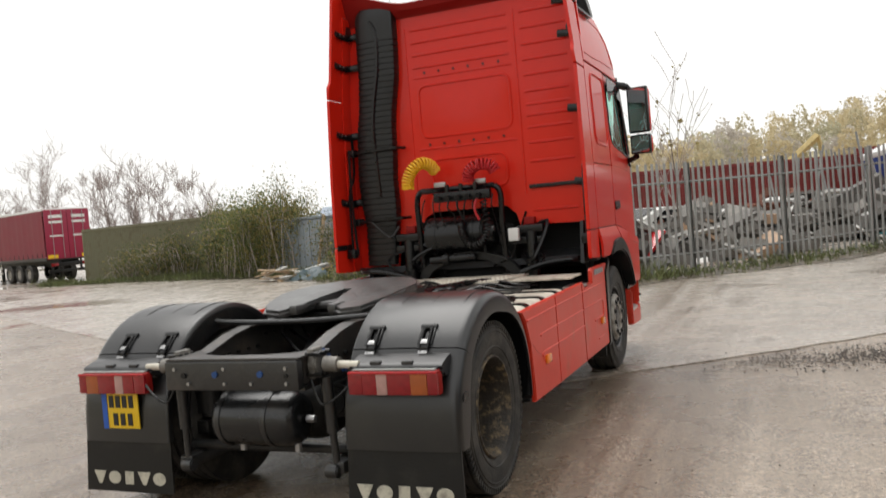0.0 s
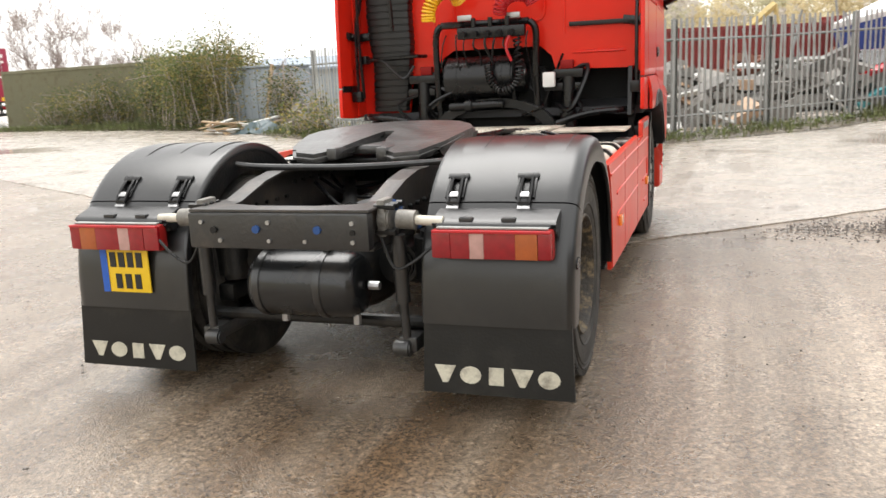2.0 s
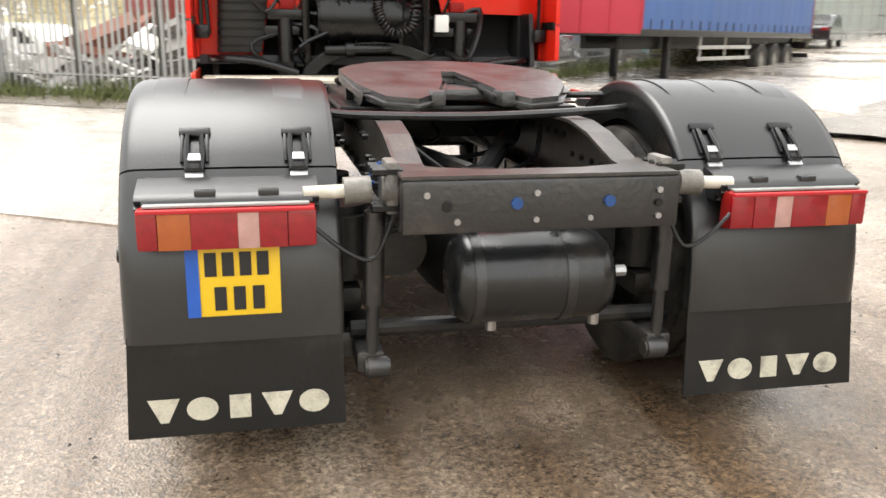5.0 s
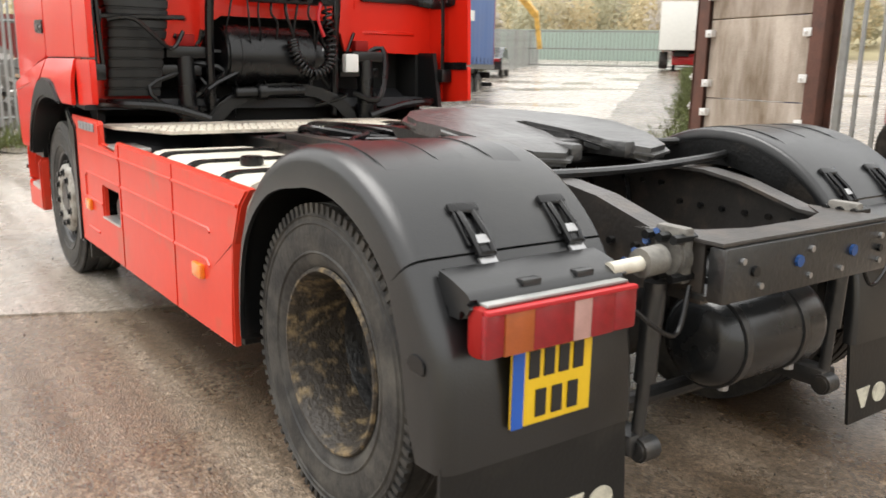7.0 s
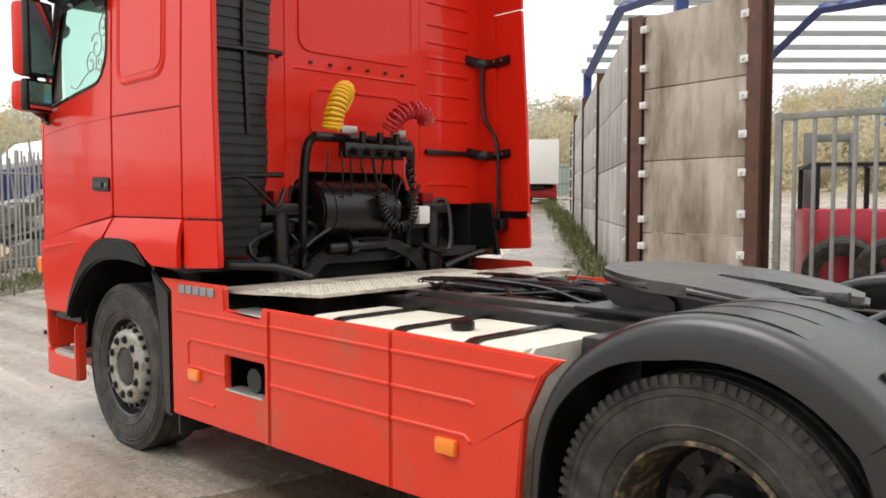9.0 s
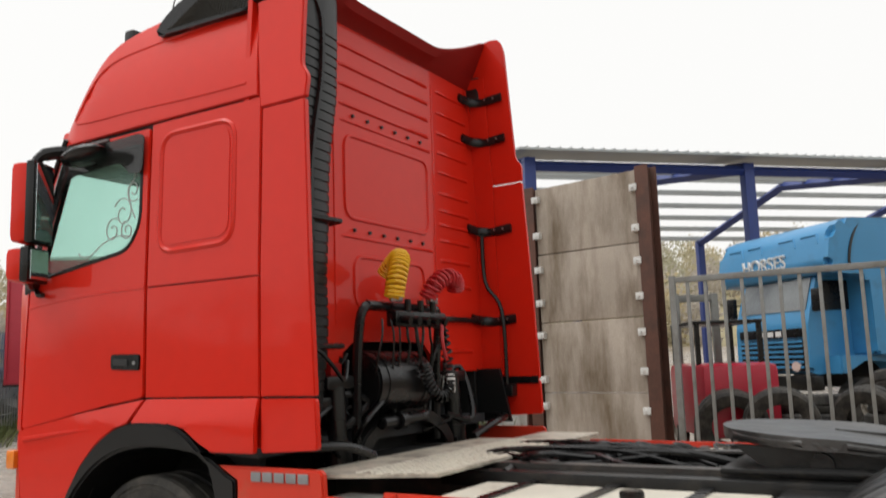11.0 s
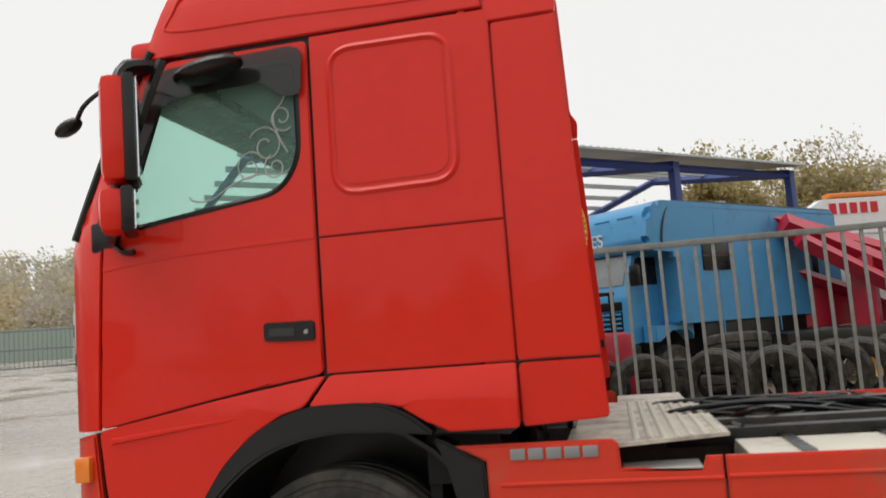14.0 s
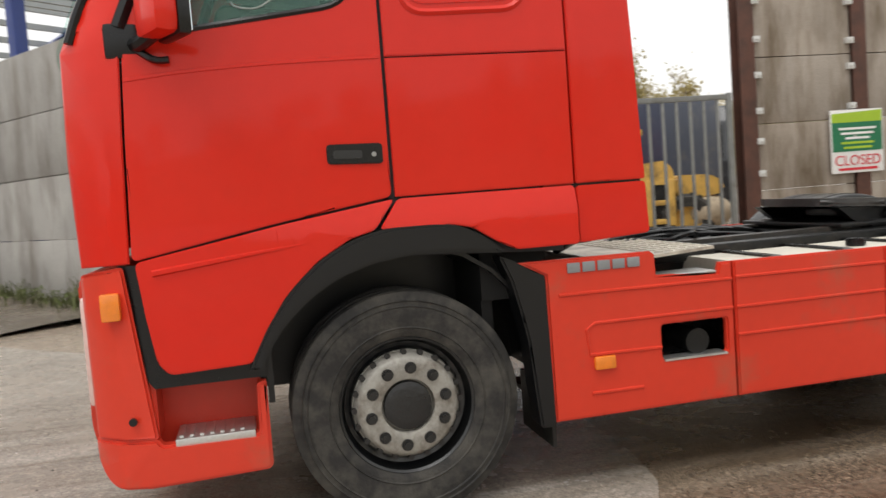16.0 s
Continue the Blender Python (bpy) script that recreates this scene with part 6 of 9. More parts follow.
def skirt(sx):
    # three panels with dark seams
    hole = rounded([(2.165, 0.56), (2.495, 0.56), (2.495, 0.722), (2.165, 0.722)], 0.02)
    front = [(3.03, 0.34), (3.035, 0.998), (3.16, 1.065), (2.53, 1.062), (2.51, 1.045), (2.505, 0.95), (2.20, 0.935), (2.185, 0.98), (2.125, 0.98), (2.125, 0.345)]
    mid = [(2.115, 0.345), (2.115, 0.98), (1.296, 0.975), (1.296, 0.35)]
    rear = [(1.292, 0.35), (1.292, 0.975), (0.475, 0.966), (0.50, 0.948), (0.558, 0.897), (0.632, 0.75), (0.656, 0.49), (0.658, 0.36)]
    bm = bmesh.new()
    panel(bm, front, thick=0.03, sx=sx, surf=skirt_surf, holes=[hole] if sx < 0 else (), bevel=0.01, step=0.4)
    f1 = part("side_skirt", bm, RED_SKIRT, truck, "faded red side skirt with a hole" if sx < 0 else "faded red side skirt")
    bm = bmesh.new()
    panel(bm, mid, thick=0.03, sx=sx, surf=skirt_surf, bevel=0.008, step=0.4)
    f2 = part("side_skirt", bm, RED_SKIRT, truck, "faded red side skirt")
    bm = bmesh.new()
    panel(bm, rear, thick=0.03, sx=sx, surf=skirt_surf, bevel=0.008, step=0.4)
    f3 = part("side_skirt", bm, RED_SKIRT, truck, "faded red side skirt")
    # pressed lines: upper ledge and lower recess
    for pts, par in (([(2.13, 0.90), (2.86, 0.905), (2.98, 0.905)], f1), ([(1.30, 0.90), (2.11, 0.905)], f2), ([(0.58, 0.895), (1.288, 0.90)], f3)):
        part("pressed_line", bead(pts, 0.008, 0.0, sx, surf=skirt_surf), RED_SKIRT, par)
    for pts, par in (([(2.50, 0.62), (2.85, 0.625), (2.86, 0.74), (2.82, 0.765), (2.13, 0.765)], f1), ([(1.30, 0.765), (2.11, 0.765)], f2), ([(1.30, 0.635), (2.11, 0.635)], f2), ([(1.288, 0.765), (0.87, 0.765), (0.86, 0.755)], f3), ([(1.288, 0.635), (0.90, 0.64), (0.875, 0.62)], f3), ([(2.85, 0.45), (2.60, 0.45)], f1)):
        part("pressed_line", bead(pts, 0.008, 0.0, sx, surf=skirt_surf), RED_SKIRT, par)
    # dark pocket behind the hole
    if sx < 0:
        bm = bmesh.new()
        box(bm, -1.2, -0.95, 2.12, 2.54, 0.53, 0.75)
        bmesh.ops.delete(bm, geom=[f for f in bm.faces if f.calc_center_median().x < -1.19], context="FACES")
        part("pocket", bm, BLACK_GLOSS, f1)
        bm = bmesh.new()
        cyl(bm, (-1.2, 2.3, 0.62), (-1.0, 2.3, 0.62), 0.06, 14)
        part("pocket_cap", bm, CHASSIS, f1)
        bm = bmesh.new()
        box(bm, -1.24, -1.15, 2.17, 2.49, 0.552, 0.562)
        part("lip", bm, ALU, f1)
    bm = bmesh.new()
    box(bm, min(sx * 1.05, sx * 1.225), max(sx * 1.05, sx * 1.225), 2.20, 2.50, 0.925, 0.945, bevel=0.004)
    part("step_tread", bm, ALU, f1, "aluminium step edge")
    for y, par in ((2.785, f1), (0.985, f3)):
        bm = bmesh.new()
        box(bm, min(sx * 1.23, sx * 1.256), max(sx * 1.23, sx * 1.256), y - 0.05, y + 0.05, 0.555, 0.615, bevel=0.01)
        part("marker_lamp", bm, LAMP_AMBER, par, "amber side marker lamp")
    # badge: five plain blocks
    for k in range(5):
        bm = bmesh.new()
        y = 2.905 - k * 0.0715
        box(bm, min(sx * 1.235, sx * 1.243), max(sx * 1.235, sx * 1.243), y - 0.030, y + 0.030, 1.000, 1.044, bevel=0.003)
        part("badge_block", bm, GREY_PRINT, f1)
    # inner dark closing sheet
    bm = bmesh.new()
    box(bm, min(sx * 0.45, sx * 1.19), max(sx * 0.45, sx * 1.19), 0.66, 3.0, 0.36, 0.38)
    part("undertray", bm, CHASSIS, truck)


both(skirt)

# ---- wheels ----
def tyre_mesh(width, r):
    bm = bmesh.new()
    w = width / 2
    prof = [(0.295, -w * 0.78), (0.33, -w * 0.93), (0.40, -w), (r - 0.07, -w * 0.97), (r - 0.028, -w * 0.90), (r - 0.004, -w * 0.80), (r, -w * 0.60)]
    grooves = []
    for g in (-0.42, -0.14, 0.14, 0.42):
        grooves += [(r, (g - 0.05) * width), (r - 0.014, (g - 0.04) * width), (r - 0.014, (g + 0.04) * width), (r, (g + 0.05) * width)]
    prof = prof[:-1] + [(r, -w * 0.95 * 0.98)][:0] + [(r, -w * 0.9 + 0.012)] + [p for p in grooves if abs(p[1]) < w * 0.86] + [(r, w * 0.9 - 0.012), (r - 0.004, w * 0.88), (r - 0.028, w * 0.93), (0.46, w * 0.955), (0.455, w * 1.0), (0.45, w * 0.965), (0.436, w * 0.972), (0.431, w * 1.01), (0.426, w * 0.985), (0.40, w), (0.345, w * 0.955), (0.34, w * 0.985), (0.335, w * 0.945), (0.318, w * 0.93), (0.285, w * 0.78)]
    lathe(bm, prof, Matrix.Identity(4), 72)
    return bm


def lug_ring(bm, r, w, n):
    for k in range(n):
        a = 2 * math.pi * k / n
        for s in (-1, 1):
            box(bm, r - 0.035, r + 0.0005, -0.009, 0.009, s * w * 0.90 - 0.012, s * w * 0.90 + 0.010, m=pose(0, 0, 0, 0, 0, math.degrees(a)))


def wheel(name, x, y, sx, rear):
    R = 0.49 if rear else 0.497
    m = Matrix.Translation((x, y, R - 0.003)) @ pose(0, 0, 0, 0, 90 * sx, 0)   # local z points outward
    hub = bpy.data.objects.new(name, None)
    scene.collection.objects.link(hub)
    hub.parent = truck
    hub.matrix_basis = m
    bm = tyre_mesh(0.295, R)
    part("tyre", bm, RUBBER, hub, "dirty black tyre")
    if rear:
        bm = bmesh.new()
        lug_ring(bm, R, 0.1475, 84)
        part("tread", bm, RUBBER, hub, kind="stuff")
    if rear:
        bm = tyre_mesh(0.28, R)
        bmesh.ops.translate(bm, vec=(0, 0, -0.335), verts=bm.verts)
        part("tyre", bm, RUBBER, hub, "inner twin tyre")
        bm = bmesh.new()
        lathe(bm, [(0.294, 0.126), (0.289, 0.136), (0.281, 0.136), (0.275, 0.122), (0.268, 0.09), (0.258, 0.06), (0.254, 0.02), (0.250, -0.03), (0.244, -0.07)], Matrix.Identity(4), 56)
        part("rim", bm, RIM_DIRTY, hub, "mud-caked deep wheel rim")
        bm = bmesh.new()
        lathe(bm, [(0.246, -0.06), (0.23, -0.10), (0.165, -0.115), (0.11, -0.115), (0.10, -0.12)], Matrix.Identity(4), 56)
        part("wheel_disc", bm, DISC_OILY, hub, "oil-blackened wheel disc with mud smears")
        bm = bmesh.new()
        lathe(bm, [(0.112, -0.118), (0.108, -0.06), (0.095, -0.045), (0.07, -0.04), (0.02, -0.038)], Matrix.Identity(4), 28)
        part("hub_end", bm, RIM_DARK, hub, "oily black hub end")
        for k in range(10):
            a = 2 * math.pi * k / 10
            bm = bmesh.new()
            cyl(bm, (0.1675 * math.cos(a), 0.1675 * math.sin(a), -0.116), (0.1675 * math.cos(a), 0.1675 * math.sin(a), -0.075), 0.017, 6)
            part("wheel_nut", bm, RIM_DARK, hub)
        # holes drawn as near-black discs, their inner shade put into the colour
        for k in range(8):
            a = 2 * math.pi * (k + 0.5) / 8
            bm = bmesh.new()
            cyl(bm, (0.212 * math.cos(a), 0.212 * math.sin(a), -0.112), (0.212 * math.cos(a), 0.212 * math.sin(a), -0.100), 0.032, 14)
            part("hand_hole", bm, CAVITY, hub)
    else:
        bm = bmesh.new()
        lathe(bm, [(0.238, 0.078), (0.232, 0.082), (0.225, 0.11), (0.215, 0.135), (0.20, 0.145), (0.14, 0.147), (0.118, 0.14), (0.112, 0.11), (0.06, 0.105), (0.02, 0.105)], Matrix.Identity(4), 56)
        part("rim", bm, RIM, hub, "silver steel front wheel")
        bm = bmesh.new()
        lathe(bm, [(0.302, 0.120), (0.296, 0.128), (0.286, 0.12), (0.278, 0.085), (0.268, 0.06), (0.25, 0.055), (0.236, 0.08)], Matrix.Identity(4), 56)
        part("rim_well", bm, BLACK_PL, hub)
        bm = bmesh.new()
        lathe(bm, [(0.108, 0.108), (0.104, 0.135), (0.085, 0.142), (0.06, 0.144), (0.02, 0.148)], Matrix.Identity(4), 28)
        part("hub_cap", bm, RIM_DARK, hub, "dark greasy hub cap")
        for k in range(10):
            a = 2 * math.pi * k / 10 + 0.514
            bm = bmesh.new()
            c, s = math.cos(a), math.sin(a)
            cyl(bm, (0.1675 * c, 0.1675 * s, 0.146), (0.1675 * c, 0.1675 * s, 0.152), 0.026, 14)
            cyl(bm, (0.1675 * c, 0.1675 * s, 0.15), (0.1675 * c, 0.1675 * s, 0.166), 0.017, 6)
            part("wheel_nut", bm, RIM_DARK, hub)
        for k in range(20):
            a = 2 * math.pi * k / 20
            bm = bmesh.new()
            c, s = math.cos(a), math.sin(a)
            cyl(bm, (0.232 * c, 0.232 * s, 0.095), (0.232 * c, 0.232 * s, 0.12), 0.014, 6)
            part("hand_hole", bm, RIM_DARK, hub)


for sx in (-1, 1):
    wheel("wheel", sx * 1.045, 0.03, sx, True)
    wheel("wheel", sx * 1.055, 3.68, sx, False)

# ---- rear mudguards with lids, latches, lamps and flaps ----
def guard_arc(a0, a1, n, r):
    return [(-0.02 + r * math.cos(radians(a0 + (a1 - a0) * i / n)), 0.51 + r * math.sin(radians(a0 + (a1 - a0) * i / n))) for i in range(n + 1)]


def guard_sweep(path, lips, sx):
    """A moulded guard swept along a line in (y, z): rounded outer shoulder, side lip of changing depth, open underside."""
    bm = bmesh.new()
    rings = []
    for i, (y, z) in enumerate(path):
        a, b = path[max(i - 1, 0)], path[min(i + 1, len(path) - 1)]
        d = Vector((b[0] - a[0], b[1] - a[1])).normalized()
        nrm = Vector((d.y, -d.x))
        if nrm.dot(Vector((y + 0.02, z - 0.51))) < 0:
            nrm = -nrm
        lip = lips[i]
        sec = [(0.588, 0.045), (0.585, 0.012), (0.592, 0.003), (0.605, 0.0), (0.90, -0.004), (1.185, 0.0), (1.208, 0.004), (1.226, 0.014), (1.236, 0.03), (1.24, 0.05), (1.241, lip), (1.226, lip), (1.222, 0.05), (1.205, 0.025), (1.18, 0.018), (0.61, 0.018), (0.602, 0.045)]
        rings.append([bm.verts.new((sx * x, y - nrm.x * q, z - nrm.y * q)) for x, q in sec])
    for p, q in zip(rings, rings[1:]):
        for k in range(len(p)):
            bm.faces.new((p[k], p[(k + 1) % len(p)], q[(k + 1) % len(p)], q[k]))
    bm.faces.new(rings[0])
    bm.faces.new(rings[-1][::-1])
    return bm


def mudguard(sx):
    lo, hi = sorted((sx * 0.585, sx * 1.235))
    angles = [-8 + 148.2 * i / 37 for i in range(38)]
    lid = [guard_arc(a, a, 1, float(np.interp(a, [-8, 5, 15, 30, 40, 60, 90, 140], [0.641, 0.640, 0.647, 0.659, 0.661, 0.654, 0.647, 0.645])))[0] for a in angles]
    lips = [float(np.interp(a, [-8, 8, 26, 40, 55, 75, 112, 140], [0.05, 0.056, 0.06, 0.075, 0.09, 0.125, 0.122, 0.12])) for a in angles]
    t = part("mudguard", guard_sweep(lid, lips, sx), BLACK_PL, truck, "black plastic rear mudguard with ribs", angle=50)
    # raised ribs over the top
    for k in range(3):
        xx = sx * (0.72 + 0.19 * k)
        bm = bmesh.new()
        sweep = [46 + 66 * i / 14 for i in range(15)]
        ro = [guard_arc(a, a, 1, float(np.interp(a, [40, 60, 90, 140], [0.661, 0.654, 0.647, 0.645])) + 0.0055 * min(1, (a - 45) / 6, (113 - a) / 6))[0] for a in sweep]
        ri = guard_arc(46, 112, 14, 0.636)
        prism(bm, ro + ri[::-1], along_x, xx - 0.05, xx + 0.05, bevel=0.004)
        part("raised_rib", bm, BLACK_PL, t)
    # inboard apron under the lid, added to fill the shaded opening with dark
    bm = bmesh.new()
    prism(bm, guard_arc(20, 150, 26, 0.632) + guard_arc(150, 20, 26, 0.50), along_x, sx * 0.59, sx * 0.60)
    part("dark_fill_apron", bm, CHASSIS, t)
    # rear lower part, parted from the lid by a thin joint
    back = guard_arc(140.8, 150, 4, 0.644) + [(-0.615, 0.775), (-0.645, 0.70), (-0.662, 0.60), (-0.67, 0.50), (-0.672, 0.42)]
    low = part("mudguard_rear", guard_sweep(back, [0.12, 0.125, 0.13, 0.135, 0.14, 0.15, 0.155, 0.155, 0.14, 0.11], sx), BLACK_PL, t, "black plastic rear guard panel", angle=50)
    bm = bmesh.new()
    lo2, hi2 = min(sx * 0.655, sx * 1.175), max(sx * 0.655, sx * 1.175)
    prism(bm, rounded([(-0.538, 0.905), (-0.60, 0.892), (-0.672, 0.868), (-0.692, 0.846), (-0.66, 0.80), (-0.58, 0.80), (-0.53, 0.86)], 0.02), along_x, lo2, hi2, bevel=0.02)
    for nx in (0.80, 0.98):
        box(bm, sx * nx - 0.03, sx * nx + 0.03, -0.676, -0.645, 0.862, 0.882, bevel=0.006)
    part("lamp_shelf", bm, BLACK_PL, low)
    bm = bmesh.new()
    prism(bm, rounded([(-0.60, 0.655), (-0.53, 0.66), (-0.525, 0.69), (-0.56, 0.705), (-0.60, 0.69)], 0.01), along_x, sx * 1.235, sx * 1.246, bevel=0.004)
    part("side_dimple", bm, BLACK_GLOSS, low)
    # latches
    for lx in (0.705, 1.015):
        bm = bmesh.new()
        M = Matrix.Translation((sx * lx, -0.470, 0.974)) @ pose(0, 0, 0, 44, 0, 0)
        box(bm, -0.047, 0.047, 0.050, 0.078, -0.006, 0.012, bevel=0.005, m=M)
        for q in (-0.042, 0.032):
            box(bm, q, q + 0.010, -0.055, 0.055, -0.008, 0.010, bevel=0.003, m=M)
        tube(bm, [M @ Vector(p) for p in ((-0.02, 0.045, 0.010), (0.02, 0.045, 0.010), (0.024, -0.03, 0.016), (0.022, -0.085, 0.010), (-0.022, -0.085, 0.010), (-0.024, -0.03, 0.016))], 0.009, 6, True)
        box(bm, -0.028, 0.028, -0.085, -0.025, -0.004, 0.012, bevel=0.006, m=M)
        la = part("latch", bm, BLACK_GLOSS, t, "black rubber latch with steel tongues")
        for d in (-0.045, -0.104):
            bm = bmesh.new()
            box(bm, -0.027, 0.027, d - 0.014, d + 0.014, 0.006 if d > -0.1 else -0.006, 0.020 if d > -0.1 else 0.006, bevel=0.004, m=M)
            part("latch_tongue", bm, STEEL, la)
    # tail lamp: amber outside, clear strip, red
    lampx = sorted((sx * 0.665, sx * 1.17))
    bm = bmesh.new()
    box(bm, lampx[0], lampx[1], -0.722, -0.66, 0.715, 0.842, bevel=0.02)
    lamp = part("tail_lamp", bm, RED_IN, truck, "red tail lamp cluster with amber and clear sections")

    def lens(a, b, material, y=-0.735):
        bm = bmesh.new()
        q = sorted((sx * a, sx * b))
        box(bm, q[0], q[1], y, -0.712, 0.722, 0.832, bevel=0.010 if a < 0.7 or b > 1.15 else 0.003)
        part("lens", bm, material, lamp)
    lens(0.667, 0.75, LAMP_RED)
    lens(0.75, 0.83, LAMP_RED)
    lens(0.83, 0.89, TAIL_CLEAR)
    lens(0.89, 1.02, LAMP_RED)
    lens(1.02, 1.11, TAIL_AMBER)
    lens(1.11, 1.168, LAMP_RED)
    for s_, e_ in ((0.672, 1.165),):
        bm = bmesh.new()
        q = sorted((sx * s_, sx * e_))
        box(bm, q[0], q[1], -0.74, -0.72, 0.828, 0.84, bevel=0.003)
        part("lamp_trim", bm, RED_COIL, lamp)
    # pale strip added as the sky's reflection along the lamp's upper edge
    bm = bmesh.new()
    box(bm, lampx[0] + 0.02, lampx[1] - 0.02, -0.715, -0.665, 0.841, 0.849, bevel=0.002)
    part("lamp_top", bm, GALV, lamp, "pale strip standing for sky sheen on the lamp top")
    # mudflap
    bm = bmesh.new()
    prism(bm, [(lo + 0.005, 0.44), (hi - 0.005, 0.44), (hi + (0.01 if sx > 0 else 0.0), 0.118), (lo - (0.01 if sx < 0 else 0), 0.118)], lambda u, v, w: Vector((u, w - 0.03 * max(0, 0.44 - v) / 0.3 * (1 if sx > 0 else 0.5), v)), -0.655, -0.643)
    fl = part("mudflap", bm, FLAP, truck, "black rubber mudflap with a cream maker's mark")
    # maker's mark as five plain blocks
    for k in range(5):
        bm = bmesh.new()
        cx = sx * 0.91 + (k - 2) * 0.113
        w = 0.047 if k != 2 else 0.04
        yb = -0.651 - 0.03 * 0.24 / 0.3 * (1 if sx > 0 else 0.5)
        mark = ([(cx - w, 0.24), (cx - 0.012, 0.165), (cx + 0.012, 0.165), (cx + w, 0.24)], [(cx + w * math.cos(a_), 0.2025 + 0.0375 * math.sin(a_)) for a_ in [math.pi * q_ / 8 for q_ in range(16)]], [(cx - w * 0.8, 0.165), (cx + w * 0.8, 0.165), (cx + w * 0.8, 0.24), (cx - w * 0.8, 0.24)])[(0, 1, 2, 0, 1)[k]]
        prism(bm, mark, lambda u, v, w_: Vector((u, w_ + yb + (v - 0.2) * 0.1 * (1 if sx > 0 else 0.5) - 0.004, v)), -0.003, 0.0)
        part("mark_block", bm, CREAM_PRINT, fl)


both(mudguard)
# number plate with plain bars
bm = bmesh.new()
box(bm, -1.045, -0.775, -0.688, -0.680, 0.505, 0.715, bevel=0.002)
plate = part("number_plate", bm, PLATE_Y, truck, "yellow rear number plate with a blue band")
bm = bmesh.new()
box(bm, -1.045, -1.008, -0.692, -0.689, 0.505, 0.715)
part("blue_band", bm, PLATE_B, plate)
for zc, xs_ in ((0.665, (-0.975, -0.925, -0.875, -0.825)), (0.56, (-0.95, -0.895, -0.84))):
    for xc in xs_:
        bm = bmesh.new()
        box(bm, xc - 0.017, xc + 0.017, -0.692, -0.689, zc - 0.036, zc + 0.036)
        part("plate_bar", bm, INK, plate)
# ---- things round the yard ----
def facing(x, y, deg):
    """A pose on the ground; deg: compass turn of the thing's own y axis to the right of the world's y."""
    return pose(x, y, rise(x, y), 0, 0, -deg)


def road_wheel(parent, x, y, r, w, sx, material=RUBBER, rim=RIM):
    hub = bpy.data.objects.new("wheel", None)
    scene.collection.objects.link(hub)
    hub.parent = parent
    hub.matrix_basis = Matrix.Translation((x, y, r)) @ pose(0, 0, 0, 0, 90 * sx, 0)
    bm = bmesh.new()
    lathe(bm, [(r * 0.56, -w / 2), (r * 0.9, -w / 2), (r, -w * 0.38), (r, w * 0.38), (r * 0.9, w / 2), (r * 0.56, w / 2)], Matrix.Identity(4), 28)
    part("tyre", bm, material, hub)
    bm = bmesh.new()
    lathe(bm, [(r * 0.57, w * 0.45), (r * 0.5, w * 0.3), (r * 0.3, w * 0.28), (r * 0.25, w * 0.4), (0.02, w * 0.4)], Matrix.Identity(4), 20)
    part("rim", bm, rim, hub)


